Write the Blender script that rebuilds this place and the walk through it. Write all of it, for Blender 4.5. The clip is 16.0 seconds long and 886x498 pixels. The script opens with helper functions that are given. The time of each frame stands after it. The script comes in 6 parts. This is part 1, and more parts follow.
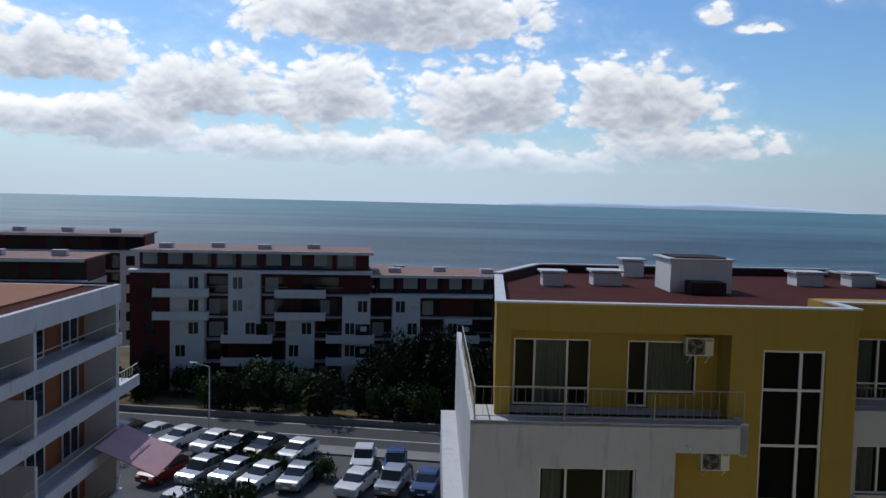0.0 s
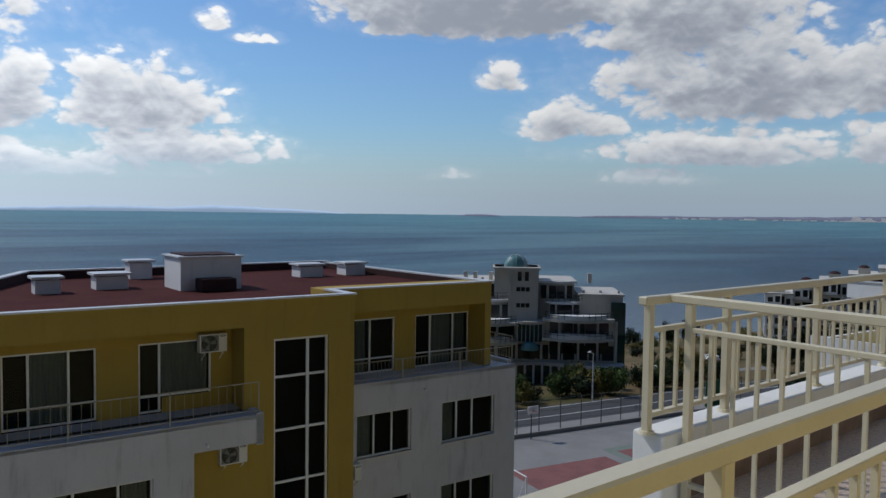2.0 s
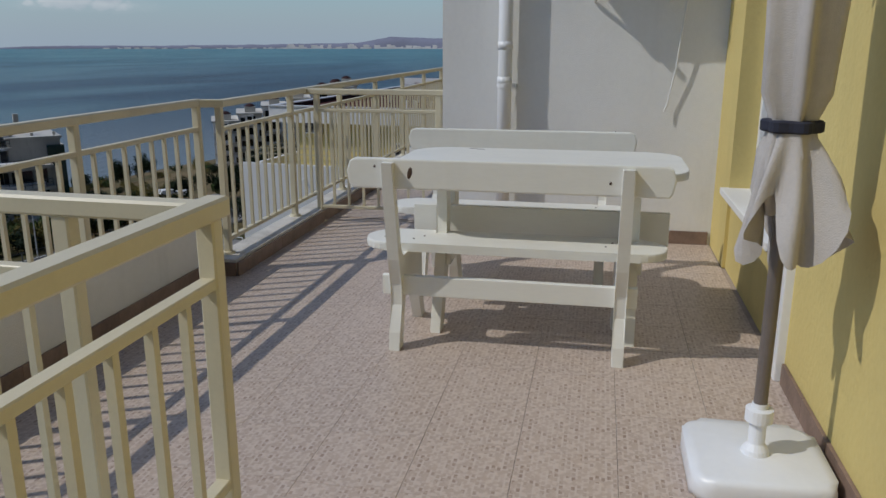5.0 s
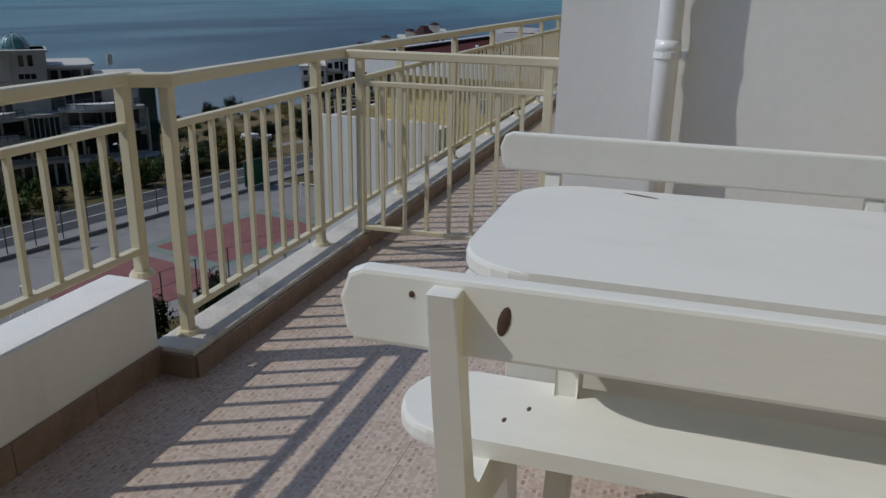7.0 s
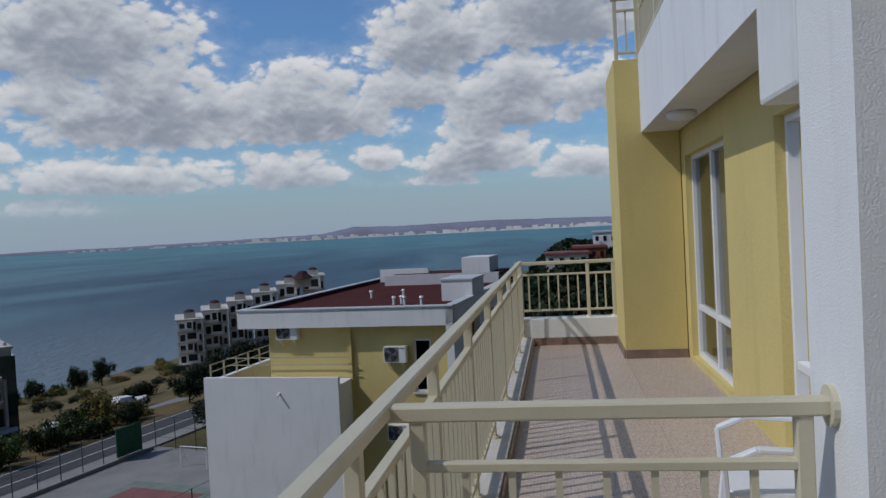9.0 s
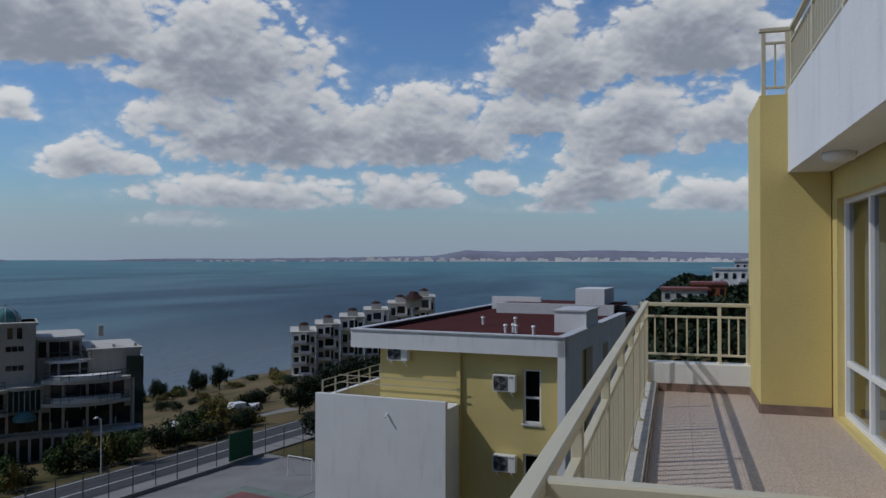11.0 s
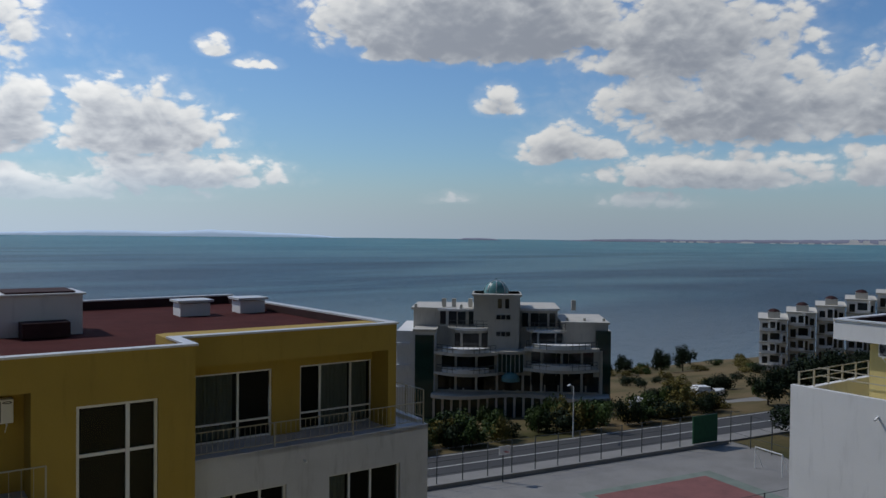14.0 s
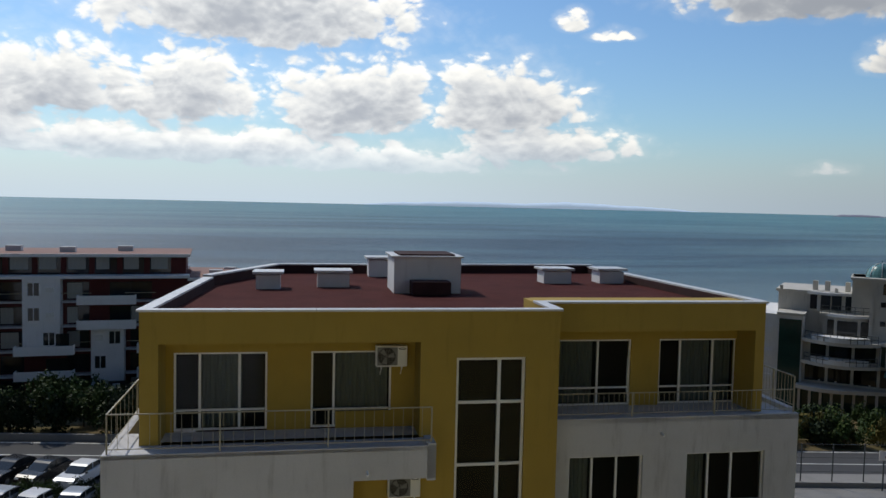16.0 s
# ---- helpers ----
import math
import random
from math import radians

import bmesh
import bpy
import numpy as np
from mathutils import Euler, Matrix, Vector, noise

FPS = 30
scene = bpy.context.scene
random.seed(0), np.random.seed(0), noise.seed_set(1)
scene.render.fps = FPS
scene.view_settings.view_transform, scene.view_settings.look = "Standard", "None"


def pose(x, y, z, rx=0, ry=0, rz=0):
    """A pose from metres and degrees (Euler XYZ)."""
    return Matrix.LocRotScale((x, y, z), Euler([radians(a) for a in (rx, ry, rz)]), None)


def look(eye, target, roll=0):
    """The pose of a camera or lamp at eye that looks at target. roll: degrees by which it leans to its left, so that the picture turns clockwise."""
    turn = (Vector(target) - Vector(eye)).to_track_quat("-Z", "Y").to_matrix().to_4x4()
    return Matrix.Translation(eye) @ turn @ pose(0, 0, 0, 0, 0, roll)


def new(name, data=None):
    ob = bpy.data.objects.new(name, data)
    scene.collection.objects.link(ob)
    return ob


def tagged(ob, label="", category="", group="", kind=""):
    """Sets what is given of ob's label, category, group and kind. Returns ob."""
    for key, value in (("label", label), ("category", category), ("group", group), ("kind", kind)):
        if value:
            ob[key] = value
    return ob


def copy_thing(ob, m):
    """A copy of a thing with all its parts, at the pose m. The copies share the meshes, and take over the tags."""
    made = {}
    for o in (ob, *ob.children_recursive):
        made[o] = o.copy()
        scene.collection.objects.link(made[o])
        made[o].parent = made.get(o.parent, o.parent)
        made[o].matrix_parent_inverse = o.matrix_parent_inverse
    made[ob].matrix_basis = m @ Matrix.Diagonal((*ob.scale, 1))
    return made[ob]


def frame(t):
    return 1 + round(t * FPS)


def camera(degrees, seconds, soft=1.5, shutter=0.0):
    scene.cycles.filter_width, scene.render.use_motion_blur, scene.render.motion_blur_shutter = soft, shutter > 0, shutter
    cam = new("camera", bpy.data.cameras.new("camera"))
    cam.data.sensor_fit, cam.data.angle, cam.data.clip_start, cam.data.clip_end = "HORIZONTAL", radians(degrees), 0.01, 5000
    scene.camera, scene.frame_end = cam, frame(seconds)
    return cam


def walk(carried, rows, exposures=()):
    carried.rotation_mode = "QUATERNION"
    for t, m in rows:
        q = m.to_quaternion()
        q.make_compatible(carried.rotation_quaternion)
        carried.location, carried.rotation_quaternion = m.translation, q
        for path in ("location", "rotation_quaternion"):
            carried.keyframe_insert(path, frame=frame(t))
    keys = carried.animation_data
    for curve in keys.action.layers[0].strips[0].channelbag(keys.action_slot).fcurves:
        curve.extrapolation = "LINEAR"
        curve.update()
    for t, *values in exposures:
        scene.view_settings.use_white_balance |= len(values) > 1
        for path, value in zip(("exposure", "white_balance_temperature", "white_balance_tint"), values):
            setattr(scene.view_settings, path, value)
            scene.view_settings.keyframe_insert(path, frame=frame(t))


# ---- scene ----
cam = camera(59.0, 16.0)
PATH = [
    (0, (-6.366, -2.407, 1.607), (-6.172, -0.421, 1.481), 1.4),
    (0.5, (-6.296, -2.221, 1.615), (-5.884, -0.268, 1.489), 0.6),
    (1, (-6.406, -2.194, 1.503), (-5.661, -0.342, 1.383), 1.1),
    (1.5, (-6.510, -2.287, 1.493), (-5.444, -0.596, 1.430), 1.10),
    (2, (-6.251, -2.154, 1.435), (-4.955, -0.632, 1.338), 0.75),
    (2.5, (-6.370, -2.253, 1.457), (-4.797, -1.020, 1.374), -0.5),
    (3, (-6.232, -2.27, 1.483), (-4.461, -1.353, 1.343), -0.7),
    (3.5, (-5.858, -2.244, 1.453), (-4.031, -1.454, 1.26), 0.4),
    (4, (-5.35, -2.19, 1.359), (-3.437, -1.723, 1.011), -0.2),
    (4.2, (-5.146, -2.193, 1.347), (-3.241, -1.82, 0.868), -1.3),
    (6.3, (-2.878, -1.974, 1.326), (-1.023, -1.526, 0.728), 3.9),
    (6.5, (-2.694, -1.881, 1.298), (-0.879, -1.411, 0.6), 2.7),
    (7, (-2.208, -1.655, 1.296), (-0.395, -1.093, 0.666), 1.0),
    (7.5, (-1.748, -1.388, 1.288), (0.092, -0.81, 0.761), 1.8),
    (8, (-1.304, -1.018, 1.296), (0.559, -0.470, 0.820), 0.2),
    (8.5, (-0.843, -0.717, 1.391), (1.106, -0.308, 1.206), -1.8),
    (9, (-0.554, -0.474, 1.454), (1.424, -0.182, 1.402), -2.9),
    (9.2, (-0.497, -0.419, 1.48), (1.483, -0.141, 1.443), -2.1),
    (11.5, (-0.425, -0.284, 1.524), (1.451, 0.407, 1.567), 0.4),
    (12, (-0.574, -0.225, 1.521), (1.248, 0.597, 1.584), 0.5),
    (12.5, (-0.544, -0.2, 1.512), (1.216, 0.75, 1.546), -0.0),
    (13, (-0.528, -0.169, 1.51), (1.157, 0.909, 1.531), 0.2),
    (13.5, (-0.617, -0.158, 1.504), (0.893, 1.153, 1.496), 0.6),
    (14, (-0.711, -0.274, 1.535), (0.588, 1.246, 1.499), 0.6),
    (14.5, (-0.765, -0.253, 1.5), (0.338, 1.413, 1.411), 2.1),
    (15, (-0.785, -0.264, 1.488), (0.123, 1.516, 1.405), 1.8),
    (15.5, (-0.907, -0.333, 1.493), (-0.191, 1.532, 1.396), 1.3),
    (16, (-1.028, -0.284, 1.478), (-0.505, 1.643, 1.359), 1.3),
]
walk(cam, [(t, look(eye, target, roll)) for t, eye, target, roll in PATH],
     exposures=[(0.0, -0.42, 6200, 10), (4.0, -0.46, 6350, 9), (7.0, -0.48, 6350, 9), (9.0, -0.58, 6150, 10), (11.5, -0.72, 6150, 10),
                (13.5, -0.66, 6350, 9), (14.5, -0.48, 6450, 9), (16.0, -0.28, 6750, 8)])

# ---------------------------------------------------------------- sky and sun
SUN_AZ, SUN_EL = -26.0, 47.0   # degrees from +y towards +x, above the horizon
w = bpy.data.worlds.new("sky")
scene.world = w
w.use_nodes = True
nt = w.node_tree
nt.nodes.clear()


def nd(tree, kind, **kw):
    n = tree.nodes.new(kind)
    for k, v in kw.items():
        if k == "op":
            n.operation = v
        elif k == "ins":
            for i, val in v.items():
                if hasattr(val, "is_output"):
                    tree.links.new(val, n.inputs[i])
                else:
                    n.inputs[i].default_value = val
    return n


def mth(tree, op, a, b=0.0, c=0.0):
    n = nd(tree, "ShaderNodeMath", op=op, ins={0: a, 1: b, 2: c})
    return n.outputs[0]


def ramp(tree, fac, stops):
    n = nd(tree, "ShaderNodeValToRGB", ins={0: fac})
    el = n.color_ramp.elements
    while len(el) < len(stops):
        el.new(0.5)
    for e, (p, c) in zip(el, stops):
        e.position, e.color = p, (*c, 1) if len(c) == 3 else c
    return n.outputs[0]


def smooth(tree, v, a, b):
    n = nd(tree, "ShaderNodeMapRange", ins={0: v, 1: a, 2: b, 3: 0.0, 4: 1.0})
    n.interpolation_type = "SMOOTHSTEP"
    return n.outputs[0]


def build_sky():
    T = nt
    sky = nd(T, "ShaderNodeTexSky")
    sky.sky_type = "NISHITA"
    sky.sun_disc = False
    sky.sun_elevation, sky.sun_rotation = radians(SUN_EL), radians(SUN_AZ)
    sky.air_density, sky.dust_density, sky.ozone_density = 1.2, 0.6, 2.0
    tc = nd(T, "ShaderNodeTexCoord")
    sep = nd(T, "ShaderNodeSeparateXYZ", ins={0: tc.outputs["Generated"]})
    X, Y, Z = sep.outputs
    az = mth(T, "MULTIPLY", mth(T, "ARCTAN2", X, Y), 57.2958)
    el = mth(T, "MULTIPLY", mth(T, "ARCSINE", Z), 57.2958)

    # cumulus banks: azimuth, elevation of the flat base, half width, height, strength
    over_sea = [(-21, 8.1, 6, 3.4, 1.0), (-11, 6.6, 7, 3.9, 1.0), (-2.5, 6.5, 5.5, 3.9, 1.0), (9, 6.3, 7.5, 4.3, 1.05), (19, 6.6, 6.5, 3.9, 1.05), (2, 12.2, 12, 4.5, 1.1),
                (22, 3.7, 7, 2.0, 1.0), (-3, 3.2, 18, 2.0, 1.0), (-18, 4.3, 11, 2.2, 1.0), (10, 2.6, 14, 1.4, 0.9), (24.2, 12.6, 1.3, 1.1, 0.8), (27, 11.7, 1.6, 0.7, 0.7),
                (36.5, 12.9, 2.6, 1.8, 0.9)]
    over_bay = [(43, 14.2, 13, 5.0, 1.45), (44.5, 9.1, 1.7, 1.6, 0.9), (58, 12.6, 8.5, 5.5, 1.1), (61, 8.1, 11, 4.8, 1.1), (72, 8.1, 8.5, 4.5, 1.1), (49.5, 6.0, 4.0, 2.2, 1.0),
                (60, 4.0, 10, 1.9, 0.95), (70.5, 4.2, 5, 2.2, 0.95), (55, 2.4, 4, 1.1, 0.7), (41, 2.5, 1.9, 0.6, 0.6)]
    over_town = [(81.5, 12.8, 5, 5.0, 1.05), (91.0, 14.2, 7, 5.0, 1.3), (80, 9.8, 4.5, 3.6, 1.0), (87.5, 8.4, 6, 4.4, 1.1), (93, 8.7, 4.5, 3.0, 1.0), (84.5, 4.8, 4.8, 3.0, 1.05),
                 (77.2, 5.0, 2.3, 1.5, 0.9), (81, 3.4, 5, 0.9, 0.75), (92.8, 3.8, 4.2, 1.9, 0.95), (104, 8, 9, 5, 1.0)]
    overhead = [(-45, 8, 17, 6, 0.9), (40, 31, 40, 9, 0.8), (-80, 12, 20, 6, 0.8), (130, 12, 20, 7, 0.9), (180, 16, 24, 8, 0.9), (-130, 14, 22, 7, 0.9)]

    def bank_group():
        """One flat-based heap of cloud, merged with the heaps before it."""
        G = bpy.data.node_groups.new("cloud_bank", "ShaderNodeTree")
        for nm in ("azimuth", "elevation", "before", "centre", "base", "width", "height", "strength"):
            G.interface.new_socket(nm, in_out="INPUT", socket_type="NodeSocketFloat")
        G.interface.new_socket("heap", in_out="OUTPUT", socket_type="NodeSocketFloat")
        I = nd(G, "NodeGroupInput").outputs
        dx = mth(G, "DIVIDE", mth(G, "SUBTRACT", I[0], I[3]), I[5])
        up = mth(G, "DIVIDE", mth(G, "SUBTRACT", I[1], I[4]), I[6])
        dy = mth(G, "MAXIMUM", up, mth(G, "MULTIPLY", up, -2.6))
        r2 = mth(G, "MULTIPLY_ADD", dx, dx, mth(G, "MULTIPLY", dy, dy))
        g = mth(G, "MULTIPLY", mth(G, "SUBTRACT", 1.0, r2), I[7])
        nd(G, "NodeGroupOutput", ins={0: mth(G, "SMOOTH_MAX", I[2], g, 0.14)})
        return G

    heap = bank_group()

    def massing(e2):
        tot = -1.4
        for a, b, sx, sy, k in over_sea + over_bay + over_town + overhead:
            n = T.nodes.new("ShaderNodeGroup")
            n.node_tree = heap
            for i, v in enumerate((az, e2, tot, a, b, sx * 1.06, sy * 1.06, k)):
                if hasattr(v, "is_output"):
                    T.links.new(v, n.inputs[i])
                else:
                    n.inputs[i].default_value = v
            tot = n.outputs[0]
        return tot

    def billow(e2, detail):
        p = nd(T, "ShaderNodeCombineXYZ", ins={0: mth(T, "MULTIPLY", az, 0.30), 1: mth(T, "MULTIPLY", e2, 0.48), 2: 3.7})
        n1 = nd(T, "ShaderNodeTexNoise", ins={"Vector": p.outputs[0], "Scale": 1.0, "Detail": detail, "Roughness": 0.52, "Distortion": 0.3})
        p2 = nd(T, "ShaderNodeVectorMath", op="MULTIPLY_ADD", ins={0: n1.outputs["Color"], 1: (0.7, 0.7, 0.0), 2: p.outputs[0]}).outputs[0]
        out = mth(T, "MULTIPLY", mth(T, "SUBTRACT", n1.outputs[0], 0.5), 1.8)
        for sc, amp in ((1.9, 0.80), (4.2, 0.42), (9.0, 0.14)):
            vo = nd(T, "ShaderNodeTexVoronoi", ins={"Vector": p2, "Scale": sc})
            out = mth(T, "MULTIPLY_ADD", mth(T, "SUBTRACT", 0.45, vo.outputs["Distance"]), amp, out)
        return out

    upper = mth(T, "ADD", el, 0.9)
    crest = mth(T, "ADD", el, 0.35)
    b0, b1, b2 = billow(el, 9.0), billow(crest, 7.0), billow(upper, 2.5)
    m0, m1s = massing(el), massing(upper)
    d0 = mth(T, "ADD", m0, b0)
    d1 = mth(T, "MULTIPLY_ADD", b2, 0.45, m1s)
    mask = smooth(T, d0, 0.02, 0.42)
    thin = smooth(T, d0, -0.8, 0.4)
    relief = mth(T, "MULTIPLY", mth(T, "SUBTRACT", b1, b0), 0.42)
    shade = smooth(T, mth(T, "ADD", mth(T, "MULTIPLY_ADD", d1, 0.72, relief), mth(T, "MULTIPLY", d0, 0.10)), -0.35, 1.15)
    near_sun = smooth(T, mth(T, "ABSOLUTE", mth(T, "SUBTRACT", az, -6.0)), 62.0, 8.0)
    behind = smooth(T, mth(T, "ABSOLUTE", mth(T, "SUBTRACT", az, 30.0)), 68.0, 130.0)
    dim = mth(T, "MULTIPLY_ADD", behind, -0.76, 1.0)      # sky out of view darkened to deepen the shade in view
    lit = ramp(T, shade, [(0.0, (1.18, 1.17, 1.15)), (0.3, (0.98, 0.99, 1.0)), (0.6, (0.76, 0.79, 0.84)), (1.0, (0.44, 0.48, 0.56))])
    gain = mth(T, "MULTIPLY_ADD", near_sun, 3.1, 7.1)
    cl = nd(T, "ShaderNodeVectorMath", op="SCALE", ins={0: lit, "Scale": gain})
    base = nd(T, "ShaderNodeVectorMath", op="MULTIPLY", ins={0: sky.outputs[0], 1: (0.66, 0.88, 1.16)})
    m1 = nd(T, "ShaderNodeMix", ins={"Factor": mth(T, "MULTIPLY", thin, 0.16)})
    m1.data_type = "RGBA"
    T.links.new(base.outputs[0], m1.inputs[6])
    T.links.new(cl.outputs[0], m1.inputs[7])
    fade = mth(T, "MULTIPLY", mask, smooth(T, el, 0.2, 4.0))
    m2 = nd(T, "ShaderNodeMix", ins={"Factor": fade})
    m2.data_type = "RGBA"
    T.links.new(m1.outputs[2], m2.inputs[6])
    T.links.new(cl.outputs[0], m2.inputs[7])
    # pale sea haze low over the horizon
    m3 = nd(T, "ShaderNodeMix", ins={"Factor": mth(T, "MULTIPLY", smooth(T, el, 6.0, -0.5), 0.85)})
    m3.data_type = "RGBA"
    T.links.new(m2.outputs[2], m3.inputs[6])
    hz = nd(T, "ShaderNodeVectorMath", op="SCALE", ins={0: (0.71, 0.865, 1.06), "Scale": mth(T, "MULTIPLY_ADD", near_sun, 3.4, 5.0)})
    T.links.new(hz.outputs[0], m3.inputs[7])
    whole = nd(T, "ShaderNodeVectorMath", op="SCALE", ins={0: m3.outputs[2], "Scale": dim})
    bg = nd(T, "ShaderNodeBackground", ins={0: whole.outputs[0], 1: SKY_STRENGTH})
    out = nd(T, "ShaderNodeOutputWorld")
    T.links.new(bg.outputs[0], out.inputs[0])


SKY_STRENGTH = 0.12
build_sky()
sun_data = bpy.data.lights.new("sun", "SUN")
sun_data.energy, sun_data.angle, sun_data.color = 2.7, radians(0.53), (1.0, 0.955, 0.89)
sun = new("sun", sun_data)
sa, se = radians(SUN_AZ), radians(SUN_EL)
sun.matrix_world = look((math.sin(sa) * math.cos(se) * 50, math.cos(sa) * math.cos(se) * 50, math.sin(se) * 50), (0, 0, 0))

# ---------------------------------------------------------------- materials


def mat(name, col, rough=0.7, var=0.12, scale=3.0, fine=60.0, bump=0.15, bscale=80.0, metal=0.0, col2=None, stain=0.0, stretch=None, rnd=0.0, spec=0.5, emit=None):
    """A weathered surface: base colour varied at two scales, stains and fine relief, in metres."""
    m = bpy.data.materials.new(name)
    m.use_nodes = True
    T = m.node_tree
    b = T.nodes["Principled BSDF"]
    tc = nd(T, "ShaderNodeTexCoord")
    vec = tc.outputs["Object"]
    if stretch:
        vec = nd(T, "ShaderNodeVectorMath", op="MULTIPLY", ins={0: vec, 1: stretch}).outputs[0]
    n1 = nd(T, "ShaderNodeTexNoise", ins={"Vector": vec, "Scale": scale, "Detail": 5.0, "Roughness": 0.6}).outputs[0]
    n2 = nd(T, "ShaderNodeTexNoise", ins={"Vector": vec, "Scale": fine, "Detail": 3.0}).outputs[0]
    c2 = col2 or tuple(c * 0.6 for c in col)
    mx = nd(T, "ShaderNodeMix", ins={"Factor": smooth(T, n1, 0.35, 0.75)})
    mx.data_type = "RGBA"
    mx.inputs[6].default_value, mx.inputs[7].default_value = (*col, 1), (*[a * (1 - min(1, var * 3)) + bb * min(1, var * 3) for a, bb in zip(col, c2)], 1)
    v = mth(T, "MULTIPLY_ADD", n2, var * 1.4, 1.0 - var * 0.7)
    if rnd:
        oi = nd(T, "ShaderNodeObjectInfo")
        v = mth(T, "MULTIPLY", v, mth(T, "MULTIPLY_ADD", oi.outputs["Random"], rnd, 1.0 - rnd / 2))
    if stain:
        sv = nd(T, "ShaderNodeVectorMath", op="MULTIPLY", ins={0: tc.outputs["Object"], 1: (1.6, 1.6, 0.22)}).outputs[0]
        n3 = nd(T, "ShaderNodeTexNoise", ins={"Vector": sv, "Scale": 2.2, "Detail": 6.0, "Roughness": 0.65}).outputs[0]
        v = mth(T, "MULTIPLY", v, mth(T, "MULTIPLY_ADD", smooth(T, n3, 0.52, 0.78), -stain, 1.0))
    sc = nd(T, "ShaderNodeVectorMath", op="SCALE", ins={0: mx.outputs[2], "Scale": v})
    T.links.new(sc.outputs[0], b.inputs["Base Color"])
    b.inputs["Roughness"].default_value, b.inputs["Metallic"].default_value = rough, metal
    b.inputs["Specular IOR Level"].default_value = spec
    if bump:
        n4 = nd(T, "ShaderNodeTexNoise", ins={"Vector": vec, "Scale": bscale, "Detail": 4.0}).outputs[0]
        bp = nd(T, "ShaderNodeBump", ins={"Strength": bump, "Distance": 0.01, "Height": n4})
        T.links.new(bp.outputs[0], b.inputs["Normal"])
    if emit:
        b.inputs["Emission Color"].default_value, b.inputs["Emission Strength"].default_value = (*col, 1), emit
    return m


def glass_mat(name, tint=(0.9, 0.95, 0.95), ior=1.5):
    m = bpy.data.materials.new(name)
    m.use_nodes = True
    T = m.node_tree
    T.nodes.clear()
    tr = nd(T, "ShaderNodeBsdfTransparent", ins={0: (*tint, 1)})
    gl = nd(T, "ShaderNodeBsdfGlossy", ins={0: (1, 1, 1, 1), 1: 0.03})
    fr = nd(T, "ShaderNodeFresnel", ins={0: ior})
    mx = nd(T, "ShaderNodeMixShader", ins={0: fr.outputs[0], 1: tr.outputs[0], 2: gl.outputs[0]})
    out = nd(T, "ShaderNodeOutputMaterial", ins={0: mx.outputs[0]})
    return m


def tile_floor_mat(name):
    """Pale mosaic-printed ceramic: small beige, pink and brown specks in rows."""
    m = mat(name, (0.47, 0.37, 0.30), 0.42, 0.12, 1.2, 40, 0.06, 50, rnd=0.10)
    T = m.node_tree
    b = T.nodes["Principled BSDF"]
    tc = nd(T, "ShaderNodeTexCoord")
    br = nd(T, "ShaderNodeTexBrick", ins={"Vector": tc.outputs["Object"], "Color1": (0.60, 0.49, 0.41, 1), "Color2": (0.20, 0.12, 0.08, 1), "Mortar": (0.58, 0.49, 0.42, 1),
                                          "Scale": 1.0, "Mortar Size": 0.004, "Mortar Smooth": 0.2, "Bias": -0.15, "Brick Width": 0.0278, "Row Height": 0.0185})
    nz = nd(T, "ShaderNodeTexNoise", ins={"Vector": tc.outputs["Object"], "Scale": 42.0, "Detail": 2.0}).outputs[0]
    old = b.inputs["Base Color"].links[0].from_socket
    keep = smooth(T, nz, 0.40, 0.55)
    mx = nd(T, "ShaderNodeMix", ins={"Factor": mth(T, "MULTIPLY", keep, 0.85)})
    mx.data_type = "RGBA"
    T.links.new(old, mx.inputs[6])
    T.links.new(br.outputs[0], mx.inputs[7])
    T.links.new(mx.outputs[2], b.inputs["Base Color"])
    return m


